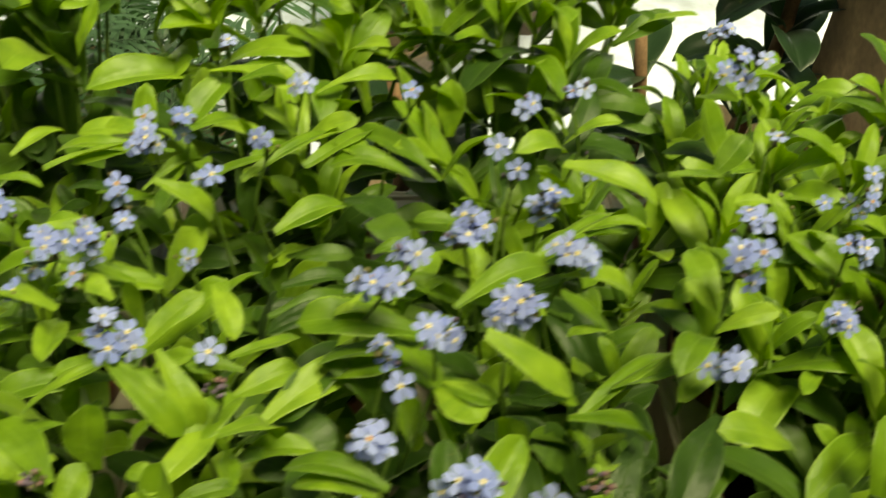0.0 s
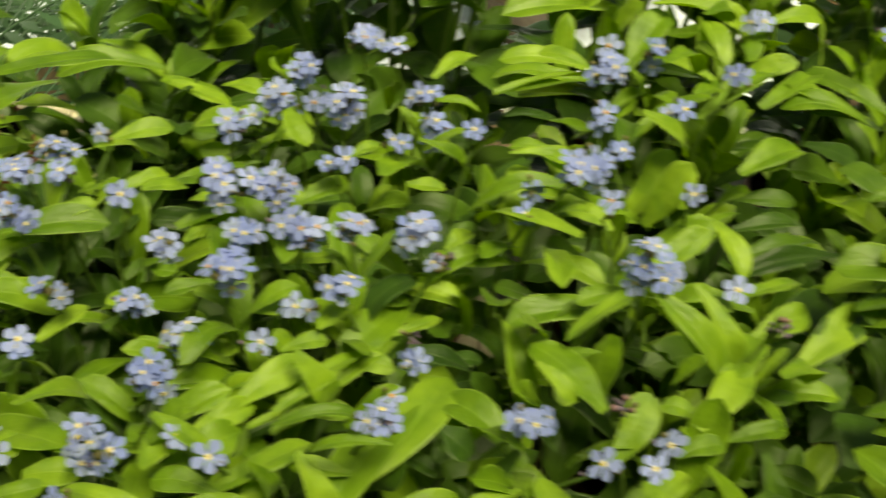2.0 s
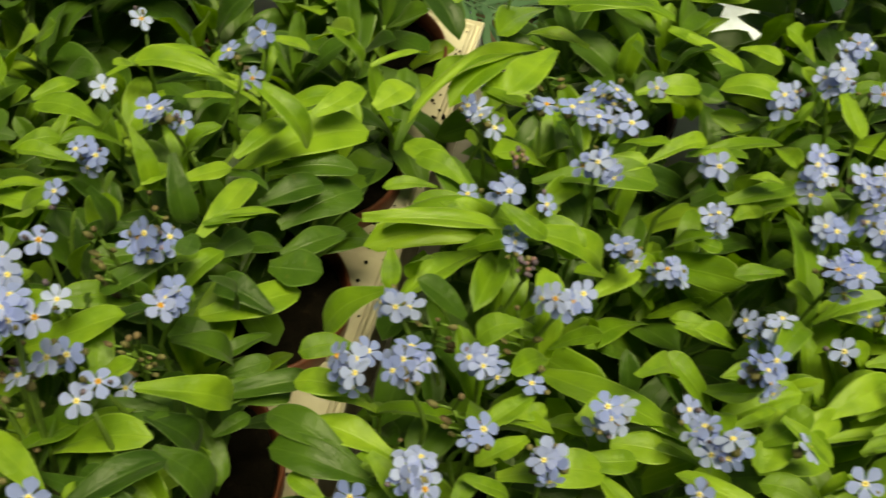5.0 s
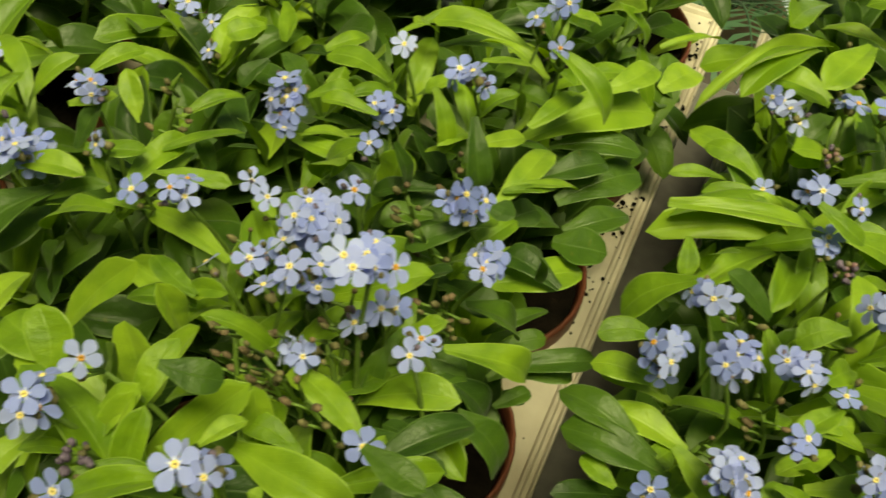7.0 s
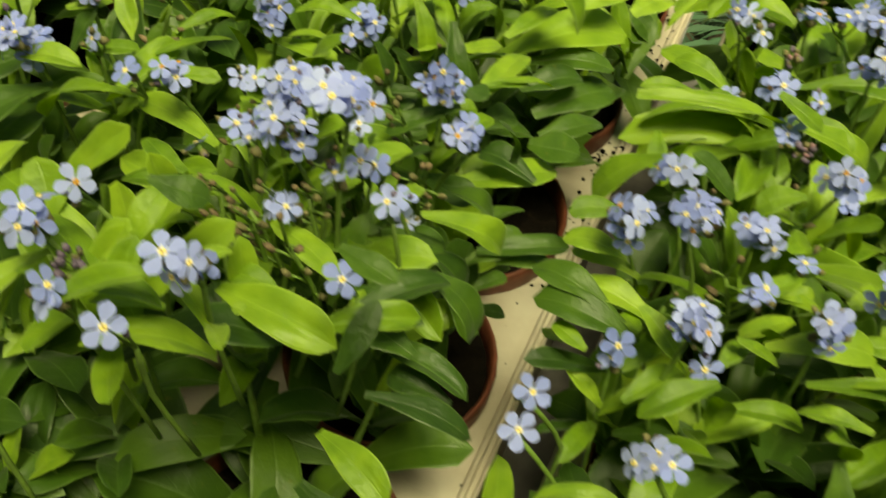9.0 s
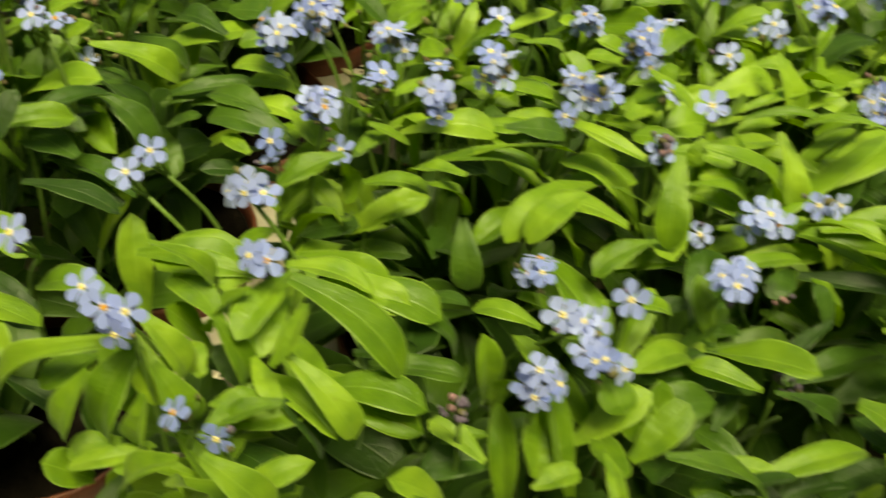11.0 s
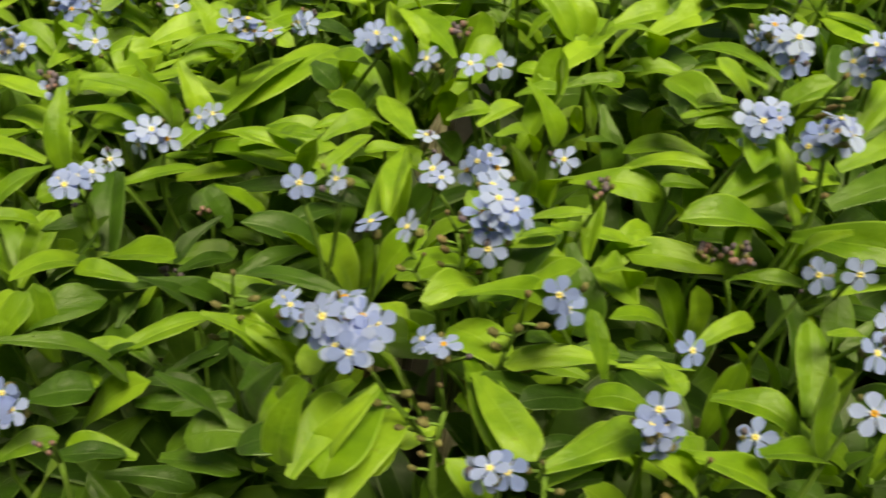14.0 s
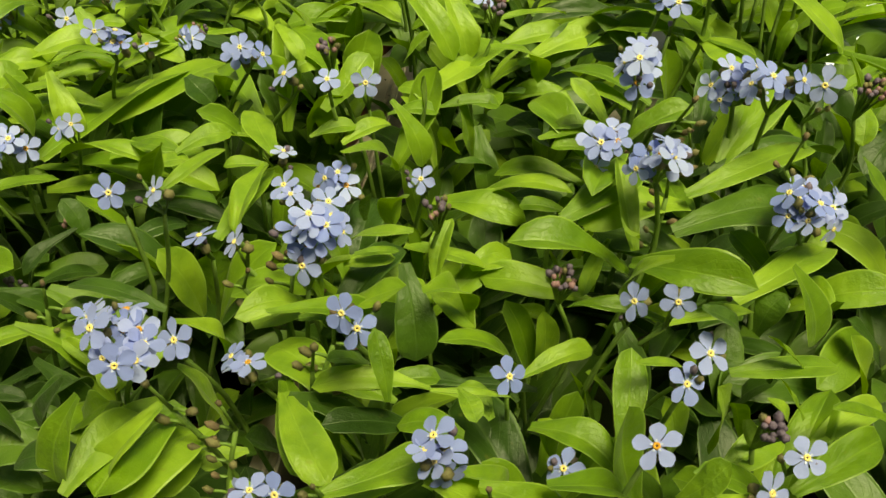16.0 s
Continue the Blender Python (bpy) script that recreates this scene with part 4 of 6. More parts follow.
leafed(p, [(-9, -24, 98, 7, -31, 98, 6.5, 2), (1, -21, 95, 21, -23, 95, 6.7, 2), (-15, -32, 83, 0, -36, 83, 9.0, 12), (32, -28, 102, 22, -24, 102, 4.7, 1)])
leafed(p, [(-19, -11, 111, -36, -14, 111, 5.6, 2), (-11, -10, 111, -14, -25, 111, 6.9, 2), (-6, -1, 101, 11, -1, 101, 7.5, 2)])
leafed(p, [(-13, -13, 98, 1, -24, 98, 7.2, 1), (-2, -19, 97, 12, -25, 97, 6.1, 1)])
leafed(p, [(-28, 27, 95, -20, 37, 95, 5.7, 2), (-13, 24, 108, -13, 25, 96, 5.4, 3), (7, 25, 108, 12, 31, 96, 6.6, 3), (-9, 30, 99, 4, 32, 99, 5.8, 3), (-22, 18, 87, -11, 16, 103, 5.4, 2), (-12, 4, 101, 6, 2, 101, 5.7, 3), (-23, -4, 107, -38, -7, 107, 5.5, 3), (-15, -18, 115, -22, -20, 103, 5.2, 2)])
leafed(p, [(-17, -8, 87, -8, -2, 103, 6.9, 2), (-5, -13, 114, 15, -17, 102, 9.4, 3), (-4, 1, 98, 17, 1, 98, 9.1, 3), (-18, -12, 111, -22, -15, 111, 4.2, 2), (-30, -19, 123, -23, -15, 111, 4.1, 3), (-44, -23, 93, -54, -29, 93, 5.6, 12), (-31, -32, 115, -23, -37, 103, 6.0, 3)])
leafed(p, [(-28, -30, 117, -21, -31, 105, 6.0, 3), (-18, -23, 110, -13, -25, 98, 6.3, 3), (-29, -8, 68, -16, -8, 84, 6.2, 11), (-3, -25, 109, 10, -29, 97, 6.1, 3), (-16, -31, 98, -8, -26, 98, 4.2, 2), (3, -23, 100, 21, -21, 100, 8.4, 3), (-3, -29, 100, 3, -29, 88, 6.4, 13)])
leafed(p, [(7, -6, 86, 24, -3, 86, 7.0, 12), (2, -4, 86, 12, 1, 86, 5.9, 12), (10, 0, 98, 20, 2, 86, 5.8, 13), (-5, 1, 97, 5, 4, 85, 5.9, 13), (28, -33, 86, 19, -37, 102, 6.1, 2), (38, -26, 86, 33, -16, 102, 5.3, 2), (33, -23, 91, 22, -28, 91, 7.4, 12), (31, -21, 97, 25, -25, 97, 4.2, 2)])
leafed(p, [(32, -9, 87, 35, -11, 103, 5.5, 1), (38, 13, 86, 30, 8, 102, 8.2, 2), (34, 4, 100, 22, 4, 100, 5.6, 3), (28, -5, 87, 26, -3, 103, 5.6, 2), (41, -14, 87, 38, -16, 103, 5.3, 1)])
leafed(p, [(-38, -25, 111, -53, -26, 111, 6.9, 3), (-39, -34, 105, -44, -42, 105, 6.8, 2), (-42, -12, 95, -46, -4, 111, 6.5, 2), (-20, -21, 110, -32, -15, 110, 6.4, 2), (-25, -18, 91, -31, -20, 107, 6.3, 1), (-20, -14, 91, -18, -11, 107, 7.4, 2), (-21, -28, 102, -28, -24, 102, 7.0, 2), (-30, -14, 111, -24, -7, 111, 6.2, 2)])
leafed(p, [(-37, -12, 111, -21, -8, 111, 6.2, 3), (-36, 0, 81, -34, 4, 97, 5.9, 11)])
flowered(p, [(-22, 32, 118, 5, 11, 10), (-34, 32, 101, 2, 7, 9), (-43, -5, 124, 2, 7, 7), (-21, -2, 126, 3, 10, 9), (-14, -13, 120, 4, 10, 7), (-17, 32, 106, 1, 5, 6), (33, 8, 112, 3, 10, 8), (42, -7, 121, 4, 10, 9), (39, -21, 119, 4, 9, 11), (28, -30, 118, 0, 4, 4, "bud")])
flowered(p, [(-44, 4, 121, 2, 6, 5), (-36, -32, 125, 1, 4, 6)])
p = plant(0.059, 0.017, 27, shoots=8, high=84)
leafed(p, [(-37, -28, 83, -51, -37, 90, 5.4, 12), (-25, 5, 75, -31, 18, 82, 7.1, 11)])
leafed(p, [(-12, -25, 106, -4, -24, 102, 4.7, 2)])
leafed(p, [(-22, -31, 63, -1, -29, 70, 5.4, 12), (33, 14, 100, 40, 5, 118, 7.2, 0), (13, -23, 104, 33, -23, 111, 3.8, 2)])
leafed(p, [(-45, 28, 111, -16, 37, 107, 6.4, 2), (20, -30, 120, 30, -24, 116, 5.4, 12)])
leafed(p, [(-24, 13, 105, -34, 14, 112, 6.7, 11), (-47, -9, 61, -51, -15, 68, 5.4, 1), (-11, 4, 119, -18, 1, 115, 6.2, 2), (2, -18, 104, -2, -15, 111, 2.7, 1), (-43, 26, 102, -41, 19, 98, 4.6, 2)])
leafed(p, [(-31, -26, 105, -22, -31, 101, 5.9, 2)])
leafed(p, [(36, -22, 34, 72, -38, 40, 12.0, 12), (38, 29, 97, 28, 26, 104, 5.2, 2), (-5, -3, 104, -12, -12, 104, 5.5, 1)])
leafed(p, [(-41, 6, 113, -51, 2, 101, 8.2, 2), (-20, -20, 83, -29, -24, 99, 5.7, 1), (-13, 23, 86, 2, 36, 86, 7.8, 12)])
leafed(p, [(1, 22, 85, 5, 23, 101, 6.1, 1), (-12, 1, 85, -5, 0, 101, 5.1, 1), (16, -6, 101, 27, -5, 101, 7.3, 2)])
leafed(p, [(42, 30, 93, 53, 37, 93, 6.3, 2)])
leafed(p, [(22, 13, 100, 29, 13, 88, 6.2, 13), (-6, 14, 103, -15, 14, 103, 5.4, 2), (9, 30, 82, 4, 26, 98, 5.3, 1), (-33, 23, 107, -37, 25, 95, 3.9, 3), (-26, 19, 88, -31, 17, 104, 4.4, 1), (-18, 30, 82, -17, 31, 98, 5.4, 1)])
leafed(p, [(-20, 30, 71, -18, 31, 87, 5.6, 11), (-41, -11, 101, -53, -12, 101, 7.0, 3), (-32, -19, 95, -48, -17, 95, 7.5, 2), (-34, -26, 95, -54, -25, 95, 8.1, 13), (-37, -26, 95, -32, -20, 95, 5.8, 2), (-7, 11, 83, -8, 9, 99, 5.1, 1), (-6, -5, 100, 0, -2, 100, 4.0, 2)])
leafed(p, [(-5, -17, 89, -6, -19, 105, 5.7, 1), (9, -12, 102, 20, -9, 102, 5.7, 2), (33, -6, 101, 20, -3, 101, 5.1, 2), (40, 5, 103, 48, 11, 103, 4.7, 2), (-41, -32, 95, -48, -29, 95, 4.5, 2)])
leafed(p, [(41, -4, 84, 43, 9, 84, 5.5, 12)])
leafed(p, [(-44, -2, 103, -54, -6, 103, 5.6, 2), (-38, -23, 96, -57, -18, 96, 7.3, 13), (-37, -10, 95, -51, -9, 95, 5.6, 2), (-33, 0, 77, -36, -11, 93, 5.8, 1), (-31, -30, 92, -27, -20, 92, 5.9, 2), (-14, -28, 101, -11, -21, 101, 4.4, 2), (-4, -20, 102, 14, -14, 102, 7.8, 3), (-22, -2, 84, -14, -7, 100, 4.2, 1)])
leafed(p, [(-4, -10, 98, -12, -18, 98, 5.9, 2), (7, -4, 104, 12, 2, 104, 6.7, 2), (1, 1, 89, 11, -6, 105, 6.0, 1), (13, -12, 96, 22, -3, 96, 5.4, 12), (-6, -14, 87, 12, -11, 87, 6.9, 12), (6, -24, 100, 26, -20, 100, 5.1, 3), (3, -4, 70, 3, -13, 86, 7.2, 11), (16, 2, 116, 24, 12, 104, 5.9, 3)])
leafed(p, [(31, -2, 102, 14, 2, 102, 4.8, 2), (36, -23, 101, 26, -37, 101, 7.4, 3), (38, -30, 85, 34, -36, 101, 5.0, 1)])
flowered(p, [(-29, -17, 127, 5, 11, 10), (-13, -22, 119, 2, 9, 9), (-35, 3, 117, 4, 10, 8), (-41, -13, 116, 6, 11, 10), (-16, 31, 113, 2, 7, 9), (-28, -25, 114, 0, 5, 5, "spent"), (40, 9, 119, 4, 11, 11), (33, -11, 119, 5, 13, 11), (27, -1, 114, 2, 9, 7), (-3, 10, 124, 4, 10, 9)])
flowered(p, [(2, 29, 101, 2, 8, 8), (11, -11, 121, 4, 11, 10), (-16, -5, 117, 4, 11, 9), (1, -23, 118, 4, 9, 9), (-4, -3, 111, 1, 8, 7), (29, -21, 118, 1, 5, 5), (-27, 4, 117, 0, 4, 4, "spent"), (-19, -15, 117, 0, 4, 4, "spent"), (-12, 23, 114, 0, 6, 5, "bud"), (-10, 9, 117, 0, 4, 4, "spent")])
p = plant(0.059, 0.082, 28, shoots=8, high=84)
leafed(p, [(-17, -9, 81, -40, -16, 88, 9.6, 1), (-30, 5, 66, -49, -6, 62, 9.4, 3), (-27, -22, 90, -13, -18, 97, 6.9, 1)])
leafed(p, [(-20, 22, 118, -27, 5, 118, 9.0, 1), (-10, -19, 104, 0, -24, 100, 8.8, 2), (25, 9, 110, 34, 14, 106, 6.3, 2), (-19, -29, 116, -9, -31, 112, 5.6, 2)])
leafed(p, [(24, 20, 99, 36, 16, 106, 7.1, 2), (4, 18, 99, 16, 15, 106, 3.5, 1), (-9, -21, 87, -17, -27, 94, 4.1, 1), (0, -23, 81, -8, -26, 88, 4.8, 11), (-9, 3, 97, -11, 4, 104, 3.9, 1), (-34, -28, 111, -30, -31, 111, 4.5, 1)])
leafed(p, [(24, -4, 24, 58, -16, 33, 13.0, 12)])
leafed(p, [(-15, -12, 86, -53, -27, 86, 8.3, 2), (-3, -3, 81, -12, -5, 97, 7.6, 1), (-34, 29, 95, -21, 26, 95, 5.9, 2)])
leafed(p, [(-35, -3, 90, -52, 7, 90, 7.0, 2), (-26, -13, 92, -44, -14, 92, 5.9, 2), (-23, 30, 94, -36, 33, 94, 9.8, 2)])
leafed(p, [(-26, -29, 94, -38, -46, 94, 8.3, 2), (28, -31, 92, 39, -33, 92, 5.6, 2)])
leafed(p, [(36, 0, 101, 42, 5, 101, 5.5, 2), (41, -4, 83, 38, -11, 99, 5.5, 1), (28, -7, 97, 34, -8, 97, 5.1, 2)])
leafed(p, [(10, 23, 110, 17, 33, 98, 5.9, 3), (-28, 23, 74, -37, 15, 90, 6.3, 1), (-34, -5, 94, -47, 0, 94, 6.4, 2), (-32, 11, 76, -43, 2, 92, 7.6, 1), (-41, -6, 90, -53, -10, 90, 3.5, 2), (-17, -15, 92, -49, -25, 92, 9.7, 3), (-13, -7, 79, -32, -18, 79, 7.4, 12), (-12, -3, 77, -44, -22, 93, 6.4, 3)])
leafed(p, [(-11, -5, 102, 15, 3, 102, 8.3, 2), (-12, -25, 105, 6, -19, 93, 9.3, 3), (14, 13, 101, 26, 24, 101, 4.9, 2), (28, 24, 98, 47, 33, 98, 6.6, 2), (37, 3, 96, 55, 15, 96, 5.1, 2), (35, 5, 102, 50, 15, 102, 7.0, 2), (38, -2, 86, 31, -9, 86, 4.3, 2), (29, -8, 99, 22, -8, 87, 5.6, 3)])
leafed(p, [(6, -30, 96, 14, -20, 96, 6.7, 2), (35, -27, 89, 25, -27, 89, 4.8, 2), (-39, -29, 79, -38, -32, 95, 5.5, 1)])
leafed(p, [(15, -6, 79, 41, -15, 95, 8.6, 1), (19, -4, 72, 18, -22, 88, 6.9, 11)])
flowered(p, [(-22, -21, 113, 3, 10, 8), (-31, 2, 111, 2, 11, 6), (-31, -12, 99, 1, 8, 8), (8, -28, 112, 3, 11, 8), (-2, -14, 123, 4, 13, 9), (24, -8, 123, 2, 9, 8), (30, -5, 105, 3, 10, 8), (41, -20, 107, 0, 4, 4, "pink"), (-1, 19, 114, 3, 14, 9), (3, 8, 115, 2, 9, 7)])
flowered(p, [(9, 25, 114, 1, 5, 5), (-34, 7, 110, 2, 11, 7), (-18, 12, 112, 2, 10, 8), (-10, 12, 113, 2, 9, 9), (-11, -22, 114, 1, 6, 6), (-4, 2, 121, 3, 11, 8), (24, -16, 94, 3, 11, 8), (-20, -9, 112, 0, 5, 5, "bud")])
p = plant(0.059, 0.147, 29, shoots=8, high=84)
leafed(p, [(-9, 30, 91, 10, 20, 87, 7.8, 3), (-25, -25, 129, -40, -34, 125, 6.6, 3), (15, 12, 92, 32, 9, 88, 9.5, 2), (20, 4, 97, 36, 0, 93, 7.7, 2)])
leafed(p, [(-16, 19, 34, -56, 13, 20, 12.0, 12), (-37, 7, 65, -57, 0, 61, 11.5, 2)])
leafed(p, [(-29, -16, 91, -53, -52, 91, 7.6, 3)])
leafed(p, [(-22, -14, 113, 5, -6, 113, 8.2, 2), (3, 4, 77, 3, 7, 93, 7.3, 1)])
leafed(p, [(20, 26, 83, 11, 32, 83, 5.9, 12), (8, 15, 88, -5, 23, 88, 6.4, 12), (35, 5, 97, 46, 3, 97, 7.2, 2), (43, 25, 86, 44, 20, 102, 8.7, 1), (14, -9, 91, 6, -17, 91, 6.6, 12), (27, -2, 86, 28, -9, 86, 9.0, 12)])
leafed(p, [(8, 12, 96, -19, 6, 96, 9.4, 3), (-30, -22, 95, -43, -46, 95, 9.3, 3), (-23, -22, 79, -21, -24, 95, 4.9, 1), (-28, 23, 79, -37, -12, 95, 8.6, 1), (-13, -8, 95, -29, -9, 95, 5.9, 2), (-4, 12, 65, -18, -14, 81, 7.0, 11), (8, -27, 100, 23, -20, 100, 6.1, 2), (28, 6, 84, 12, 13, 84, 10.3, 12)])
leafed(p, [(35, -19, 85, 58, -8, 85, 6.5, 12)])
flowered(p, [(-36, 2, 112, 1, 7, 5), (-21, -30, 109, 0, 6, 6, "spent"), (42, -32, 114, 3, 8, 9)])
p = plant(0.059, 0.213, 30, high=112, young=0.5, shoots=9, heads=1)
leafed(p, [(-19, -23, 39, -50, -17, 22, 11.0, 12)])
leafed(p, [(0, -26, 82, -14, -20, 82, 8.0, 13), (0, 2, 67, 12, -2, 83, 7.7, 11)])
leafed(p, [(41, -22, 67, 50, -30, 83, 11.1, 11)])
p = plant(0.145, -0.115, 31, shoots=5, low=10, high=58, young=0.08)
leafed(p, [(-26, 17, 94, -19, 24, 101, 7.4, 1), (-34, 20, 98, -27, 22, 105, 3.6, 1)])
leafed(p, [(-39, 23, 100, -49, 20, 100, 6.4, 2), (15, 32, 121, 24, 32, 109, 4.5, 12)])
leafed(p, [(35, 32, 127, 31, 30, 115, 6.0, 12), (40, 27, 130, 37, 21, 118, 6.2, 2), (28, 31, 109, 17, 29, 109, 8.3, 12)])
leafed(p, [(-8, 29, 97, 4, 31, 97, 5.2, 12), (-16, 25, 101, -8, 31, 101, 5.1, 2), (-14, 27, 85, -6, 25, 101, 7.4, 1)])
leafed(p, [(40, 21, 119, 45, 35, 119, 6.5, 2), (47, 21, 112, 53, 38, 112, 10.6, 3), (39, 25, 118, 29, 23, 118, 7.4, 13), (34, 30, 104, 27, 34, 104, 6.1, 12), (3, 32, 95, -9, 33, 95, 5.3, 2), (13, 30, 99, 26, 29, 99, 6.2, 12)])
flowered(p, [(-31, 19, 116, 5, 11, 10), (-14, 27, 116, 3, 11, 10), (-2, 18, 119, 0, 4, 4, "pink"), (-27, 9, 117, 2, 4, 6)])
p = plant(0.145, -0.049, 32, shoots=5, low=12, high=64, young=0.08)
leafed(p, [(19, 0, 92, 8, -7, 88, 6.7, 12)])
leafed(p, [(-38, 3, 114, -27, 8, 110, 3.5, 3)])
leafed(p, [(-35, -10, 112, -31, -15, 108, 7.5, 2)])
leafed(p, [(21, 29, 106, 39, 26, 113, 5.5, 12), (4, 24, 99, -3, 14, 95, 3.2, 12), (-27, -19, 104, -21, -11, 111, 6.8, 1), (5, 28, 96, 0, 31, 103, 5.2, 12)])
leafed(p, [(17, -14, 76, 2, -21, 72, 7.4, 12), (-34, 25, 108, -43, 17, 104, 5.4, 2), (11, -1, 83, 16, -5, 79, 5.0, 12), (-30, 12, 108, -35, 12, 104, 3.2, 3), (-26, 32, 120, -29, 33, 116, 3.6, 2)])
leafed(p, [(-37, -15, 97, -27, -6, 104, 6.9, 1), (-28, 6, 94, -19, 8, 101, 5.0, 11), (-9, -16, 97, 0, -15, 104, 3.4, 11), (-22, 11, 99, -16, 16, 106, 4.8, 11), (-32, -24, 106, -28, -33, 106, 3.2, 1), (33, -24, 89, 30, -29, 96, 3.8, 1)])
leafed(p, [(-4, -29, 77, 11, -27, 73, 6.1, 12), (-43, -23, 96, -44, -13, 103, 7.9, 1)])
leafed(p, [(23, 33, 115, 30, 36, 115, 6.1, 2), (43, -23, 110, 36, -32, 110, 5.9, 2), (34, -24, 95, 27, -32, 95, 8.3, 12), (38, -20, 118, 37, -27, 118, 5.3, 2)])
leafed(p, [(9, -21, 92, 19, -17, 92, 5.5, 12)])
leafed(p, [(-38, -22, 93, -46, -12, 109, 5.9, 1), (-17, 30, 103, -3, 37, 103, 4.7, 2), (30, 23, 128, 26, 26, 116, 6.0, 2), (22, -7, 110, 31, -2, 110, 3.6, 2)])
leafed(p, [(27, -1, 90, 13, 11, 90, 6.9, 12)])
leafed(p, [(-2, -1, 106, 5, 3, 94, 3.9, 12), (21, 18, 105, 31, 27, 105, 5.2, 12)])
leafed(p, [(33, 13, 99, 24, 9, 115, 5.2, 1), (30, 8, 87, 17, 10, 87, 7.4, 12)])
leafed(p, [(5, -8, 88, 23, 3, 88, 5.4, 12), (-17, -25, 97, -7, -22, 97, 8.8, 12)])
leafed(p, [(29, 25, 117, 37, 39, 117, 4.9, 2), (39, 28, 104, 43, 48, 104, 7.2, 2), (32, 15, 96, 14, 13, 112, 8.4, 13), (37, -6, 116, 20, -4, 116, 4.3, 12), (28, -3, 110, 18, -7, 110, 4.0, 12), (37, 12, 96, 31, 12, 112, 8.3, 2), (38, 19, 91, 39, 17, 107, 7.4, 1)])
leafed(p, [(42, 16, 91, 52, 23, 107, 7.4, 2), (45, 20, 80, 58, 15, 96, 7.6, 11), (28, -14, 96, 26, -15, 112, 5.4, 3), (31, -28, 102, 39, -29, 118, 6.1, 2), (48, -17, 125, 53, -13, 113, 4.1, 3), (-13, -20, 79, 2, -17, 95, 6.9, 2), (-9, -19, 95, -16, -18, 95, 7.9, 2)])
leafed(p, [(-2, -13, 99, -12, -15, 99, 4.5, 2), (1, -16, 93, 11, -15, 93, 3.4, 12), (-3, -6, 85, -16, 1, 85, 4.9, 12), (0, -17, 87, 14, -14, 87, 5.8, 12), (-17, 14, 93, -30, 12, 93, 5.0, 3), (-9, 4, 100, -21, 5, 100, 4.8, 2), (-19, 8, 84, -20, 1, 84, 6.3, 12), (-6, 23, 82, 5, 29, 82, 5.4, 12)])
leafed(p, [(-11, 32, 76, 3, 37, 76, 7.0, 12), (7, -7, 87, 14, 1, 87, 4.8, 12), (27, -30, 116, 27, -19, 104, 5.1, 13), (23, -22, 114, 29, -23, 102, 5.2, 13), (-26, 8, 82, -33, 12, 82, 6.5, 12)])
leafed(p, [(-27, 35, 117, -15, 44, 105, 5.4, 3), (-31, 16, 100, -23, 20, 100, 3.5, 12), (-25, 5, 93, -5, 12, 93, 9.1, 13), (-21, 3, 86, -16, 15, 86, 7.0, 12), (-24, -7, 87, -26, -2, 103, 7.6, 2), (-7, 16, 56, -8, 19, 72, 7.7, 11), (-1, 20, 56, 4, 19, 72, 6.4, 11), (-12, 2, 88, -10, 12, 88, 4.6, 12)])
leafed(p, [(-3, 2, 102, 10, 7, 90, 4.4, 13), (-3, -13, 99, 13, -2, 99, 6.2, 2), (-20, -21, 107, -2, -18, 95, 6.0, 13), (-17, -18, 106, -9, -15, 94, 5.1, 13), (16, 23, 102, 30, 26, 90, 5.7, 3), (12, 4, 102, 26, 4, 90, 8.6, 3), (16, -14, 113, 26, -12, 101, 5.8, 3), (5, 27, 76, 24, 41, 76, 7.6, 12)])
leafed(p, [(15, 26, 76, 26, 38, 76, 7.6, 12), (-42, -30, 102, -36, -25, 102, 4.9, 2), (-27, -13, 70, -31, -16, 86, 6.8, 11), (-37, -6, 72, -38, -5, 88, 7.0, 11)])
flowered(p, [(46, -33, 140, 7, 13, 14), (31, 0, 139, 1, 8, 8), (37, 3, 138, 1, 7, 6), (43, 7, 123, 1, 7, 6), (-2, 9, 97, 0, 5, 5, "bud"), (-38, -13, 120, 3, 11, 9), (-19, 10, 122, 3, 10, 10), (34, -20, 127, 3, 9, 9), (-35, 2, 118, 1, 6, 5), (20, -15, 128, 0, 4, 4, "spent")])
p = plant(0.145, 0.017, 33, shoots=8, high=84)
leafed(p, [(12, 10, 36, 46, 24, 40, 15, 13), (14, 0, 44, 46, 8, 46, 14, 12)])
leafed(p, [(-25, -7, 116, -22, -7, 123, 6.1, 1)])
leafed(p, [(-2, 6, 109, 8, 11, 116, 4.6, 3), (38, 14, 121, 45, 8, 117, 4.2, 3), (22, -25, 83, 18, -28, 90, 4.2, 1)])
leafed(p, [(4, -9, 124, -10, -9, 120, 3.0, 3), (-44, -3, 113, -37, 2, 120, 6.4, 1), (-19, 29, 100, -23, 32, 107, 4.7, 1), (18, 3, 111, 24, 0, 107, 8.6, 12), (-29, -23, 122, -30, -26, 118, 4.6, 2)])
leafed(p, [(-34, -20, 115, -21, -19, 115, 5.1, 1)])
leafed(p, [(-41, 3, 112, -44, -10, 112, 7.0, 1), (-41, -2, 119, -31, -6, 115, 5.4, 2)])
leafed(p, [(11, 29, 105, 24, 27, 101, 6.9, 12)])
leafed(p, [(44, -26, 110, 44, -45, 110, 6.0, 2)])
leafed(p, [(-26, -5, 92, -26, -2, 108, 5.6, 1)])
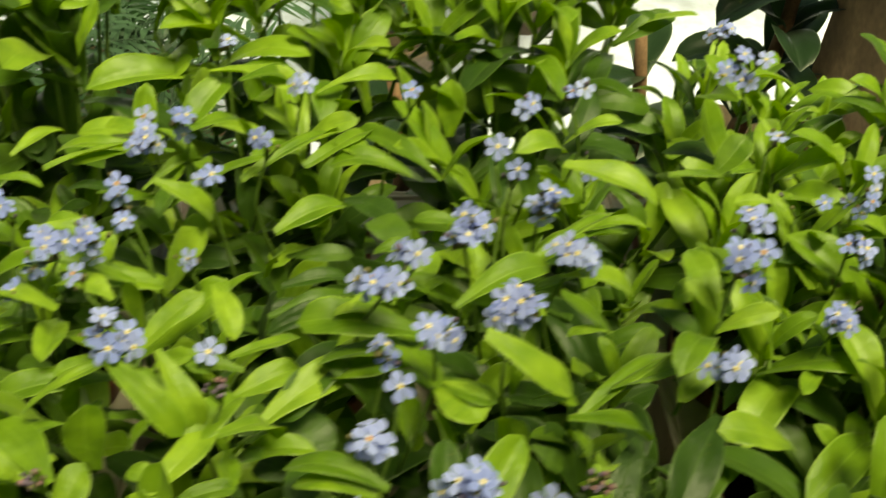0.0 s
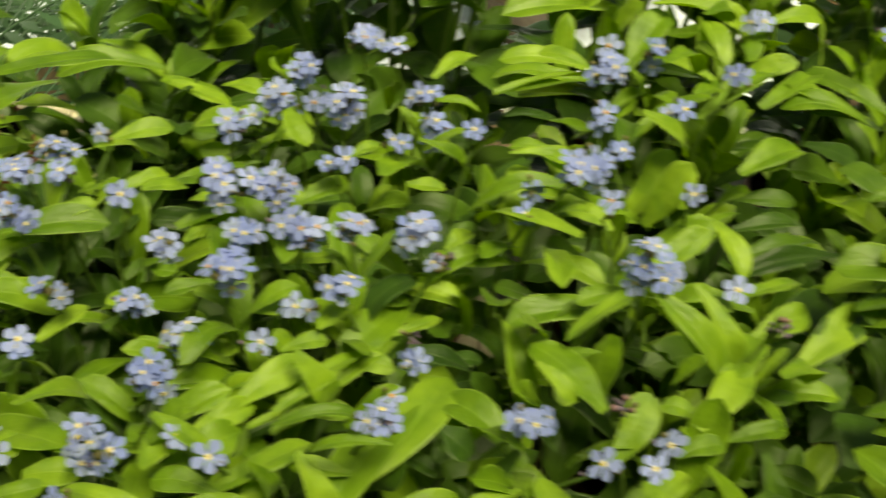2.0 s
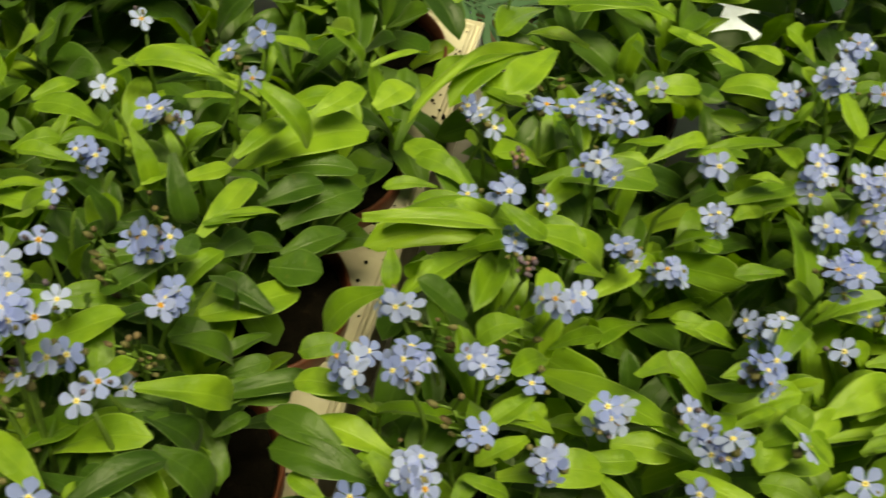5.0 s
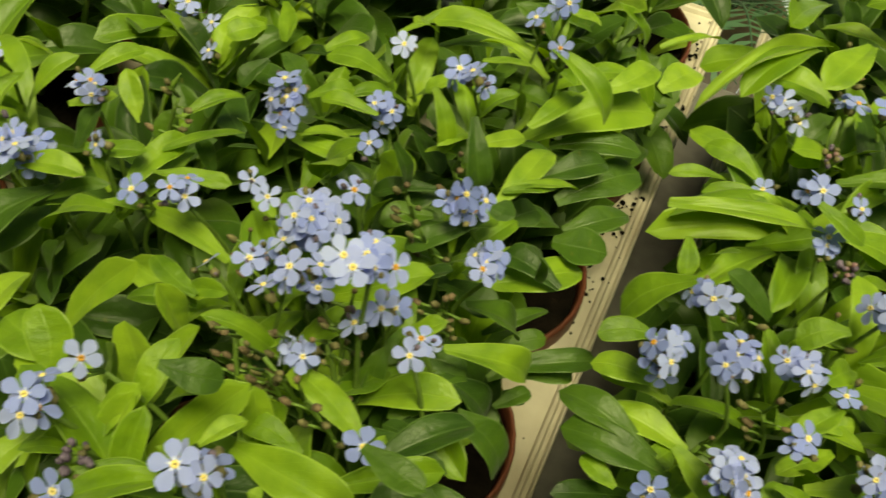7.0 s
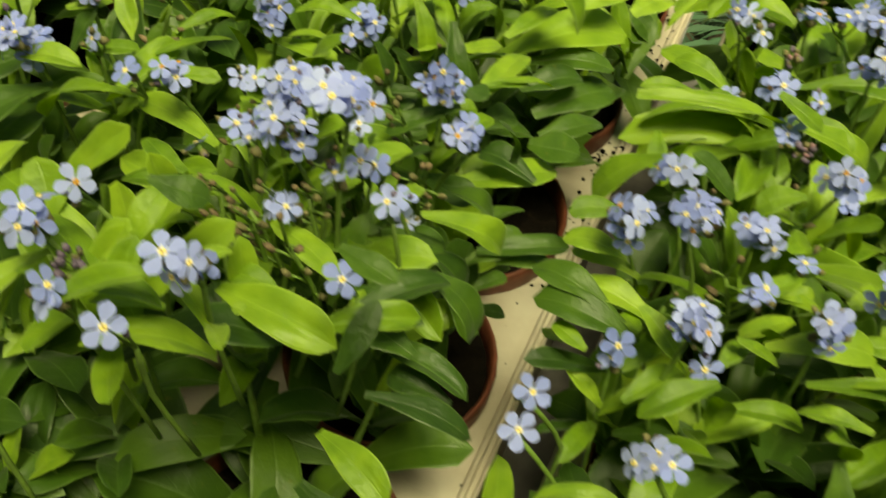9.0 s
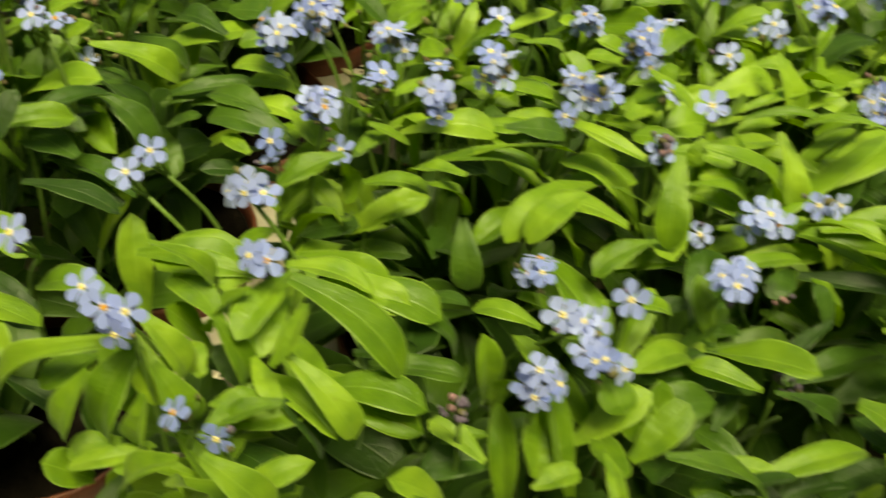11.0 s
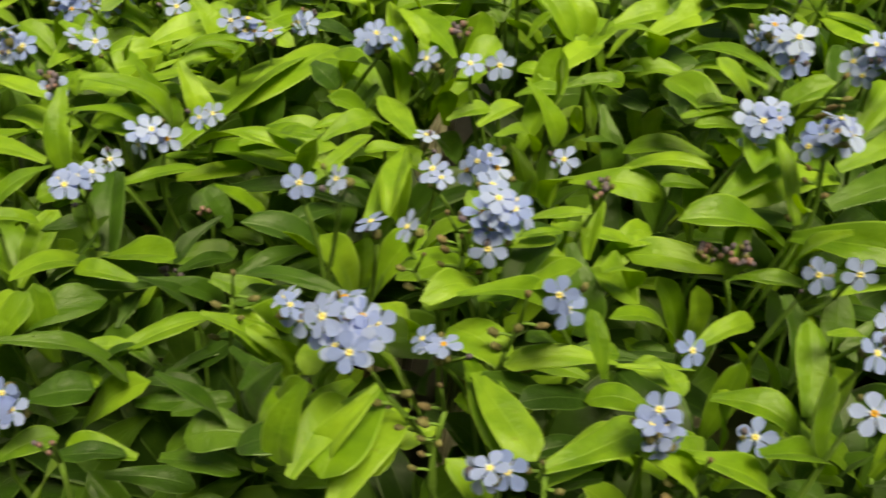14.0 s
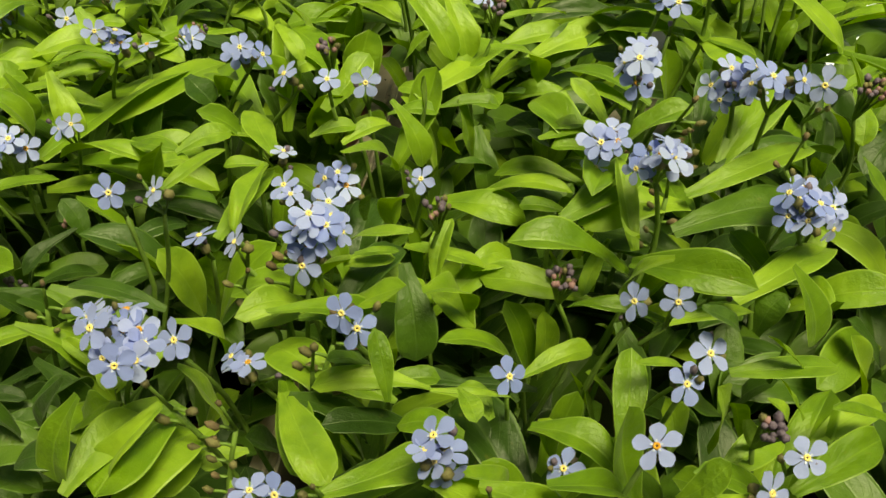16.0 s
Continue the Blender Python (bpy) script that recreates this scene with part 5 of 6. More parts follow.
leafed(p, [(-42, -18, 110, -60, -14, 110, 5.8, 2), (-26, -24, 120, -11, -22, 108, 7.3, 4), (-18, 10, 108, -6, 20, 108, 4.1, 2), (43, 19, 96, 33, 14, 112, 6.8, 1)])
leafed(p, [(-7, -12, 91, 21, -15, 91, 8.0, 3), (-17, -14, 91, -5, -12, 91, 4.1, 2), (-16, -26, 107, -30, -22, 107, 5.0, 2), (32, -8, 104, 18, -17, 104, 5.1, 2), (45, -20, 113, 37, -8, 113, 7.3, 1), (2, -30, 97, 10, -28, 85, 6.4, 2)])
leafed(p, [(5, -22, 90, 34, -23, 90, 7.8, 12)])
leafed(p, [(-19, 27, 106, -10, 30, 106, 4.6, 2), (-6, 30, 98, 6, 28, 98, 5.4, 2), (-19, 15, 85, -9, 19, 101, 9.3, 1), (-17, 5, 108, -1, 8, 108, 4.3, 3), (-4, -5, 106, -15, -4, 106, 4.8, 2), (-1, 1, 89, 2, 3, 105, 7.5, 1)])
leafed(p, [(27, 14, 100, 15, 16, 100, 9.4, 2)])
leafed(p, [(34, 25, 78, 25, 32, 94, 5.8, 11), (33, 0, 107, 28, -3, 95, 5.7, 13), (-35, 20, 83, -27, 25, 99, 7.0, 2), (-22, 24, 92, -17, 22, 108, 6.8, 3), (-15, 18, 115, -8, 15, 103, 7.2, 3)])
leafed(p, [(-19, 7, 103, -11, 14, 103, 4.7, 2), (-24, -1, 101, -16, 0, 101, 5.0, 2), (-31, -12, 108, -43, -10, 108, 5.9, 2), (-25, -10, 101, -19, -7, 101, 4.9, 2), (9, 7, 93, 18, 3, 93, 4.5, 12)])
leafed(p, [(-5, 9, 77, 13, 25, 93, 11.3, 11), (-5, -2, 101, -12, 1, 89, 7.7, 13), (8, 7, 103, 4, 0, 91, 7.8, 13)])
leafed(p, [(-27, 13, 105, -14, 24, 105, 7.4, 2), (-37, 5, 103, -25, 13, 103, 5.8, 3), (-40, -3, 103, -27, 6, 103, 8.6, 3), (-22, -9, 113, -19, -9, 101, 5.5, 3), (-9, -14, 100, 11, 21, 100, 14.4, 2), (-26, 14, 90, -14, 21, 90, 7.7, 12), (-9, 22, 97, 6, 38, 97, 5.3, 2)])
leafed(p, [(17, -22, 103, -6, -22, 103, 6.6, 3), (24, -26, 114, 16, -26, 114, 5.6, 2), (12, -18, 107, 24, -23, 107, 6.6, 3), (28, -28, 116, 36, -20, 116, 5.0, 2), (-21, -27, 94, -12, -19, 94, 4.1, 2), (-12, -16, 74, 0, -25, 90, 5.1, 11), (-2, -21, 90, -6, -30, 90, 5.5, 12)])
leafed(p, [(33, 3, 103, 17, 17, 103, 8.7, 3), (32, -4, 117, 25, 5, 105, 4.1, 3), (36, -4, 95, 23, -8, 111, 5.5, 2), (39, 6, 89, 33, -7, 105, 5.7, 1), (43, -23, 110, 35, -25, 110, 3.8, 2), (37, 16, 94, 31, 36, 110, 7.5, 2), (48, 3, 100, 57, -2, 116, 5.5, 2)])
leafed(p, [(36, -31, 77, 42, -28, 93, 6.8, 11), (-19, -27, 64, -8, -28, 80, 6.3, 11)])
leafed(p, [(-30, 29, 82, -50, 19, 98, 6.4, 3), (-39, 5, 96, -58, 4, 96, 6.9, 2), (-36, 0, 94, -47, -4, 94, 8.1, 12), (-17, 18, 101, 1, 31, 101, 5.6, 2), (-23, 10, 100, -4, 16, 100, 4.9, 2), (-28, -9, 106, -11, 2, 106, 7.7, 2), (-12, -7, 113, -6, -13, 101, 6.2, 3), (-32, -28, 118, -30, -39, 106, 6.9, 3)])
leafed(p, [(2, -1, 102, 19, 24, 102, 11.9, 2), (-33, -30, 93, -42, -35, 93, 6.2, 2), (-42, -32, 102, -61, -35, 102, 8.5, 3), (-45, 1, 74, -56, -11, 90, 8.4, 11), (-27, -27, 89, -40, -33, 89, 5.1, 2), (-21, -25, 84, -27, -31, 100, 6.3, 1), (4, -10, 91, 28, -13, 91, 7.7, 3), (-10, -20, 91, 5, -14, 91, 6.4, 2)])
leafed(p, [(5, -13, 98, 23, -7, 98, 7.6, 2), (-7, -9, 91, 4, -8, 91, 5.2, 2), (-1, 10, 89, 9, 16, 89, 6.9, 12), (17, 8, 91, 20, 13, 91, 5.4, 12), (-6, -27, 69, -11, -28, 85, 6.5, 11), (4, -19, 58, 5, -20, 74, 6.9, 11), (15, -18, 72, 15, -19, 88, 7.8, 11), (-2, -21, 74, 8, -24, 74, 5.3, 12)])
flowered(p, [(3, -6, 128, 3, 12, 6), (9, 32, 105, 0, 7, 7, "bud"), (34, -4, 128, 3, 10, 8), (47, -14, 129, 2, 8, 7), (48, -26, 118, 1, 8, 8), (-12, -30, 114, 3, 12, 8), (-42, 26, 111, 4, 14, 11), (-26, 28, 109, 1, 9, 8), (-28, -13, 124, 1, 8, 7), (-37, -24, 120, 1, 8, 8, "bud")])
flowered(p, [(-24, -32, 107, 1, 6, 7), (-2, -23, 114, 2, 11, 7), (-37, -6, 119, 1, 5, 5), (-3, -31, 93, 0, 4, 4, "pink"), (5, 6, 120, 1, 8, 6), (11, 20, 114, 2, 10, 6)])
p = plant(0.145, 0.082, 34, shoots=8, high=84)
leafed(p, [(-41, -19, 106, -51, -23, 106, 4.3, 1), (8, 17, 109, 17, 16, 109, 5.5, 1)])
leafed(p, [(36, 20, 119, 51, 21, 115, 4.7, 3)])
leafed(p, [(23, -17, 91, 21, -18, 107, 10.4, 1)])
leafed(p, [(-30, -24, 83, -23, -25, 99, 9.4, 1), (43, -33, 106, 34, -39, 122, 8.9, 1)])
leafed(p, [(32, 24, 92, 27, 28, 108, 9.4, 1), (6, -9, 95, 24, -14, 95, 8.7, 2), (-20, -19, 89, -21, -13, 105, 6.5, 1)])
leafed(p, [(-21, 8, 109, -9, 16, 109, 5.5, 2), (-24, 21, 95, -10, 25, 95, 5.9, 12), (-32, 9, 120, -38, 13, 108, 5.1, 3), (-43, 7, 109, -50, 6, 109, 4.2, 2), (19, 3, 100, 25, 9, 100, 5.3, 2), (41, -11, 97, 31, -7, 97, 5.5, 12), (47, -31, 82, 43, -36, 98, 5.0, 11)])
leafed(p, [(-3, -12, 96, 9, -14, 96, 7.5, 2), (21, -5, 102, 35, -4, 102, 5.2, 2), (10, -23, 71, 14, -26, 87, 6.1, 11), (16, -31, 93, 28, -29, 93, 5.2, 12), (-40, -2, 71, -34, -1, 87, 6.4, 11)])
leafed(p, [(-37, 8, 78, -42, 7, 94, 7.3, 1), (-39, -6, 93, -33, 0, 93, 5.6, 2)])
leafed(p, [(-15, -19, 82, -18, -32, 98, 4.9, 11), (7, -25, 98, 17, -20, 98, 4.2, 2), (2, -28, 86, 10, -16, 86, 5.0, 12), (33, -9, 92, 28, -23, 108, 8.1, 1), (43, -18, 97, 46, -28, 113, 7.8, 1)])
leafed(p, [(-36, -31, 90, -45, -38, 106, 8.7, 2), (-35, -21, 84, -40, -29, 100, 6.0, 1), (-19, -23, 89, -7, -26, 105, 10.3, 3), (-21, -8, 83, -14, -22, 99, 7.7, 1), (-9, -19, 95, -1, -19, 83, 6.1, 13), (-2, -14, 91, 19, -3, 91, 6.1, 12), (6, 18, 79, 28, 30, 79, 10.2, 12), (10, -14, 72, -2, -25, 88, 7.7, 11)])
flowered(p, [(-12, 9, 126, 2, 12, 9), (-39, -3, 127, 4, 9, 13), (-27, -4, 127, 5, 14, 10), (-19, -11, 120, 5, 15, 12), (-33, -32, 128, 5, 13, 10), (-6, -19, 129, 3, 11, 8), (10, -12, 122, 4, 12, 11), (-17, -31, 113, 3, 10, 7), (38, 1, 126, 2, 8, 6), (-7, -31, 121, 4, 12, 8)])
flowered(p, [(-34, -13, 119, 3, 10, 9), (36, -8, 126, 1, 6, 5), (14, -17, 117, 1, 6, 5), (46, -4, 138, 3, 8, 11), (17, -9, 108, 0, 6, 5, "bud"), (24, 28, 120, 1, 7, 7)])
p = plant(0.145, 0.147, 35, shoots=8, high=84)
leafed(p, [(12, -8, 38, 42, -14, 46, 15, 12), (14, -18, 46, 44, -30, 52, 14, 13)])
leafed(p, [(-28, -23, 112, -22, -34, 108, 7.5, 2)])
leafed(p, [(40, -26, 98, 31, -44, 98, 10.6, 11), (-30, 17, 91, -40, 19, 98, 11.0, 2)])
leafed(p, [(-37, -4, 91, -49, -1, 91, 6.2, 2), (35, -14, 116, 63, -6, 116, 5.6, 2)])
leafed(p, [(-30, 6, 112, -35, 11, 100, 5.4, 3), (15, 9, 103, 27, 20, 103, 7.4, 2), (-1, 13, 86, 0, 4, 102, 5.2, 1), (-26, 1, 75, -22, -4, 91, 5.5, 11), (-9, -31, 103, -1, -26, 103, 4.7, 2), (11, -31, 108, 24, -32, 96, 5.6, 3), (13, -9, 106, 27, -12, 106, 5.2, 2)])
leafed(p, [(22, -2, 88, 21, -8, 88, 6.2, 12), (-5, -35, 84, 8, -46, 100, 5.7, 1)])
leafed(p, [(-40, -17, 99, -58, -17, 99, 9.3, 3), (-27, 22, 81, -46, 8, 97, 10.2, 1)])
flowered(p, [(-26, -6, 114, 3, 12, 8), (-31, -23, 117, 3, 13, 9), (-39, -21, 108, 2, 7, 8), (-12, -27, 121, 6, 13, 13), (-9, 5, 120, 3, 12, 10), (11, -29, 125, 3, 11, 7), (14, -20, 107, 3, 13, 10), (3, -32, 110, 2, 9, 8), (-21, -26, 117, 1, 7, 6), (1, 4, 118, 2, 10, 6)])
p = plant(0.145, 0.213, 36, high=150, young=0.3, shoots=13, size=38)
leafed(p, [(12, -6, 44, 46, -10, 58, 15, 13), (14, -12, 58, 44, -24, 72, 14, 12), (10, 0, 62, 42, 4, 66, 14, 13), (16, -8, 30, 44, -2, 44, 14, 12)])
leafed(p, [(-17, 33, 76, -34, 38, 83, 14.0, 11)])
leafed(p, [(28, -26, 86, 37, -14, 102, 12.1, 11), (16, -10, 77, 13, -1, 93, 12.6, 11), (-1, -8, 75, -5, 6, 91, 12.7, 11)])
leafed(p, [(-27, -23, 113, -31, -27, 101, 10.5, 3), (-20, -23, 113, -28, -25, 101, 8.7, 3), (1, -25, 89, 6, -28, 105, 5.1, 1), (6, -14, 90, 16, -24, 106, 6.4, 1), (10, -29, 87, 13, -38, 87, 6.7, 12), (-8, -30, 90, 7, -44, 106, 3.8, 1), (-6, -16, 90, -20, -13, 90, 4.1, 12), (15, 14, 75, 20, 1, 91, 8.6, 11)])
leafed(p, [(-8, -34, 75, -13, -43, 91, 5.9, 11)])
leafed(p, [(-32, -30, 80, -33, -42, 96, 8.7, 1)])
p = plant(0.241, -0.115, 37, shoots=6, low=10, high=64)
leafed(p, [(36, 30, 128, 41, 32, 135, 4.6, 1)])
leafed(p, [(-15, 25, 123, -1, 34, 123, 7.0, 1), (-46, 31, 125, -54, 25, 113, 5.4, 3)])
leafed(p, [(-15, 27, 116, -3, 38, 116, 8.5, 2), (-1, 28, 123, 9, 30, 111, 7.4, 3), (8, 28, 123, 21, 30, 111, 7.4, 3), (18, 30, 124, 30, 36, 112, 6.5, 3), (41, 29, 128, 51, 32, 116, 6.3, 3), (-8, 28, 114, -14, 31, 102, 6.8, 13), (3, 30, 123, 10, 34, 111, 5.6, 3)])
flowered(p, [(30, 32, 136, 2, 7, 6), (-1, 28, 133, 3, 9, 10), (-24, 17, 132, 3, 10, 4), (-44, 30, 134, 0, 4, 4, "spent"), (-34, 30, 131, 0, 4, 4, "spent"), (-17, 20, 132, 0, 4, 4, "spent"), (8, 25, 130, 0, 4, 4, "spent")])
p = plant(0.241, -0.049, 38, shoots=6, low=12, high=72)
leafed(p, [(31, -26, 112, 27, -23, 130, 7.7, 0), (-3, -16, 117, 9, -15, 117, 3.0, 1)])
leafed(p, [(-10, -30, 134, -13, -24, 141, 3.5, 1)])
leafed(p, [(-15, 31, 94, -17, 29, 112, 3.7, 0), (-14, 6, 132, -24, 6, 128, 4.3, 2), (-24, 20, 121, -23, 19, 128, 2.8, 12)])
leafed(p, [(-1, -5, 105, -13, -4, 101, 4.3, 12), (-17, -14, 119, -22, -20, 126, 3.4, 12), (-36, -28, 107, -42, -32, 107, 4.0, 1), (1, -24, 128, 4, -29, 128, 3.6, 1)])
leafed(p, [(-9, -19, 109, -22, -26, 116, 5.9, 12), (24, 31, 111, 20, 16, 111, 3.5, 1), (28, -19, 117, 28, -6, 124, 6.1, 1), (5, -28, 102, -4, -30, 109, 4.0, 1), (29, -14, 130, 36, -10, 126, 2.5, 2), (38, -7, 137, 44, -6, 133, 3.9, 12)])
leafed(p, [(-14, 9, 117, -10, -1, 105, 8.1, 13), (-20, -18, 115, -10, -16, 115, 4.7, 2)])
leafed(p, [(-28, -23, 116, -18, -37, 116, 7.5, 1), (-43, -26, 107, -47, -39, 107, 8.7, 1), (-42, -21, 106, -47, -23, 122, 6.9, 1)])
leafed(p, [(11, 2, 97, -5, -1, 97, 3.9, 12), (27, 3, 116, 30, -6, 104, 7.3, 13), (32, 4, 135, 27, 6, 123, 5.0, 3), (35, 31, 124, 17, 23, 124, 9.9, 2)])
leafed(p, [(39, 32, 109, 22, 37, 109, 9.5, 12), (26, -1, 92, 19, 0, 108, 6.6, 1), (29, -23, 112, 16, -15, 112, 5.8, 1), (18, -15, 96, 14, -15, 112, 5.1, 1)])
leafed(p, [(-32, -10, 124, -18, 0, 112, 4.6, 3), (-46, -31, 119, -52, -47, 119, 10.9, 1), (-30, -18, 112, -23, -34, 112, 7.3, 1), (-24, -17, 112, -36, -8, 112, 9.2, 2), (-8, -17, 118, -25, -20, 118, 4.4, 2)])
leafed(p, [(-15, 28, 106, 0, 25, 106, 6.5, 2)])
leafed(p, [(-30, 34, 124, -23, 45, 112, 6.1, 3), (16, 23, 127, 27, 37, 127, 9.1, 2), (-16, 18, 128, -19, 23, 116, 5.2, 3), (41, 34, 128, 63, 51, 128, 7.1, 2), (39, 25, 125, 61, 35, 125, 10.3, 12), (19, 23, 103, -1, 25, 103, 7.3, 2), (-2, 26, 105, 4, 30, 105, 5.4, 2), (23, 32, 98, 23, 28, 114, 4.9, 2)])
leafed(p, [(33, 11, 113, 17, 11, 113, 4.5, 2), (34, 28, 100, 36, 21, 116, 6.0, 1), (37, 5, 120, 51, 10, 120, 3.7, 2), (-8, 0, 123, -2, 8, 111, 6.5, 3), (-23, 11, 120, -16, 13, 120, 2.9, 2), (-25, 11, 117, -17, 14, 117, 4.1, 2), (-45, 19, 96, -35, 20, 112, 9.7, 2), (-35, 15, 103, -25, 10, 119, 6.9, 1)])
leafed(p, [(-40, -1, 110, -33, 6, 110, 6.7, 2), (-30, -5, 118, -24, -3, 118, 4.2, 2), (-21, -25, 100, -31, -22, 116, 8.2, 2), (-27, -21, 114, -16, -19, 102, 6.2, 13), (-34, -16, 111, -39, -15, 99, 5.4, 13), (-42, -17, 86, -43, -23, 102, 5.5, 11), (-33, -13, 82, -39, -19, 98, 5.6, 11), (-12, -20, 118, -22, -18, 118, 5.0, 2)])
leafed(p, [(-13, -14, 114, -4, -11, 114, 4.1, 2), (-15, -3, 102, -14, -10, 118, 4.3, 1), (0, -21, 112, -10, -21, 112, 7.1, 3), (-18, -27, 102, -8, -23, 102, 5.2, 12), (8, 6, 97, -6, -2, 113, 5.0, 3), (11, 12, 90, 5, 17, 106, 5.5, 2), (14, 13, 91, 13, 15, 107, 4.8, 2), (12, -3, 109, 23, 5, 109, 4.4, 2)])
leafed(p, [(5, -15, 111, -1, -10, 111, 5.2, 2), (9, 0, 97, 1, 5, 97, 4.7, 12), (30, 0, 92, 22, 0, 108, 6.8, 2), (15, -18, 112, 28, -23, 112, 7.0, 3), (17, -9, 90, 21, -3, 106, 5.6, 1), (39, -8, 97, 36, -7, 113, 6.5, 2), (45, -24, 116, 55, -14, 116, 5.9, 2), (1, -32, 100, -3, -32, 116, 4.3, 1)])
leafed(p, [(29, -25, 98, 36, -27, 98, 6.2, 12)])
flowered(p, [(-43, 31, 116, 2, 9, 10), (-32, 31, 120, 3, 12, 9), (-31, 19, 124, 1, 6, 6), (-30, -5, 132, 1, 7, 7), (-29, -1, 137, 5, 12, 10), (-36, -20, 122, 3, 10, 7), (-46, 7, 122, 1, 6, 6), (-44, -1, 125, 0, 5, 4, "spent"), (-17, -23, 141, 2, 8, 9), (-47, -23, 130, 1, 5, 5), (20, 30, 140, 4, 11, 10), (29, 16, 150, 5, 11, 9), (43, 10, 128, 2, 8, 9)])
flowered(p, [(27, -4, 133, 2, 8, 6), (34, -2, 132, 1, 5, 4), (16, 24, 107, 0, 5, 5, "bud"), (8, -11, 117, 1, 5, 5), (40, -9, 129, 1, 7, 7), (36, -18, 132, 2, 7, 4), (19, -28, 118, 1, 5, 6), (33, 25, 139, 0, 4, 4, "spent"), (-37, 10, 126, 0, 4, 4, "spent"), (-35, 2, 128, 0, 4, 4, "spent")])
flowered(p, [(15, 2, 130, 0, 4, 5, "bud"), (-25, -22, 131, 0, 4, 4, "spent"), (-23, -15, 130, 0, 4, 4, "spent"), (-10, 19, 127, 0, 4, 4, "bud")])
p = plant(0.241, 0.017, 39, shoots=8, high=84)
leafed(p, [(-14, 8, 38, -50, 24, 42, 15, 13), (-14, 0, 46, -50, 6, 46, 14, 12)])
leafed(p, [(-18, 26, 112, -29, 37, 119, 8.3, 1)])
leafed(p, [(41, -8, 123, 43, 6, 130, 6.5, 11)])
leafed(p, [(-25, -2, 101, -19, 10, 119, 9.1, 0), (-42, -2, 114, -35, 9, 121, 7.7, 1)])
leafed(p, [(-20, -8, 111, -19, -8, 129, 4.5, 0), (-45, 24, 114, -54, 24, 110, 3.7, 2), (-27, 16, 116, -22, 18, 123, 3.1, 1)])
leafed(p, [(-1, -20, 108, 16, -24, 115, 4.7, 3), (-5, 19, 103, 2, 16, 110, 7.2, 12), (-9, 14, 102, -4, 16, 98, 6.0, 12), (5, -12, 120, 10, -11, 116, 6.5, 12)])
leafed(p, [(-12, 4, 99, -15, -10, 117, 2.6, 0), (34, -21, 121, 39, -34, 121, 5.3, 1), (-10, -6, 104, -2, -2, 100, 3.5, 12), (-17, -28, 97, -13, -30, 104, 2.6, 1)])
leafed(p, [(15, -26, 93, 8, -29, 109, 5.6, 1), (14, -27, 112, 5, -27, 112, 4.2, 2)])
leafed(p, [(48, -16, 120, 71, -6, 120, 8.5, 12)])
leafed(p, [(-46, 11, 114, -59, 26, 114, 9.3, 1)])
leafed(p, [(-46, 16, 112, -54, 12, 112, 6.5, 2), (44, 22, 126, 52, 13, 126, 11.8, 2), (37, 22, 107, 34, 23, 123, 8.2, 1), (9, -19, 125, 19, -15, 125, 4.6, 2)])
leafed(p, [(-40, 26, 97, -40, 31, 113, 10.4, 1), (-8, 26, 93, -1, 23, 109, 5.6, 1), (-15, 4, 112, -3, 7, 112, 4.6, 2), (-27, 0, 111, -17, 3, 111, 5.1, 2), (-25, -10, 120, -18, -14, 108, 6.0, 3), (-7, 2, 106, -3, -6, 94, 5.9, 13)])
leafed(p, [(-42, -15, 114, -34, -10, 114, 4.3, 2), (27, -2, 125, 8, 3, 125, 6.8, 3), (18, -13, 125, 9, -17, 125, 4.6, 2), (45, 24, 126, 56, 18, 126, 7.8, 2)])
leafed(p, [(-46, 8, 94, -46, 0, 110, 5.7, 1), (-35, -13, 112, -27, -5, 112, 4.8, 2), (-19, 4, 96, -27, 6, 112, 7.6, 2), (-21, 9, 112, -10, 24, 112, 8.5, 2), (-15, 17, 111, -4, 34, 111, 8.7, 2), (-5, 14, 122, 5, 21, 110, 6.7, 4), (-3, 34, 112, 10, 41, 112, 7.5, 2), (4, 23, 115, 25, 39, 115, 8.7, 2)])
leafed(p, [(-9, 3, 98, -13, 5, 114, 5.6, 1), (-13, 26, 77, -8, 24, 93, 5.6, 11), (-22, 12, 108, -29, 15, 108, 5.1, 2), (25, -3, 123, 10, 0, 123, 5.7, 3), (19, -20, 124, 10, -21, 124, 4.4, 2), (10, 1, 111, 14, 13, 111, 9.6, 12), (5, 21, 95, -1, 25, 95, 9.0, 12), (18, -10, 104, -2, -9, 104, 5.4, 3)])
leafed(p, [(24, -9, 104, 17, -21, 120, 7.7, 1), (17, -14, 91, 17, -17, 107, 5.3, 2), (20, -18, 91, 20, -27, 107, 5.2, 1), (-11, -22, 105, 7, -24, 105, 7.7, 3), (0, -10, 97, 16, -7, 97, 5.5, 12), (2, 11, 88, 12, 6, 88, 7.4, 12), (44, -28, 101, 56, -17, 101, 6.5, 12), (4, -18, 79, -8, -25, 95, 6.8, 11)])
leafed(p, [(25, -33, 107, 36, -33, 107, 3.7, 3)])
flowered(p, [(-39, -15, 130, 2, 7, 6), (-33, -5, 123, 2, 8, 4), (-16, -28, 119, 1, 7, 7), (-7, 21, 130, 0, 6, 6, "bud"), (25, -26, 150, 4, 9, 10), (33, 11, 142, 1, 6, 6), (41, 20, 151, 5, 12, 9), (31, 23, 140, 3, 7, 9), (27, 3, 134, 4, 11, 9), (-43, 1, 127, 0, 5, 5, "bud")])
flowered(p, [(37, -30, 143, 0, 5, 4, "spent"), (34, -24, 144, 0, 4, 4, "spent")])
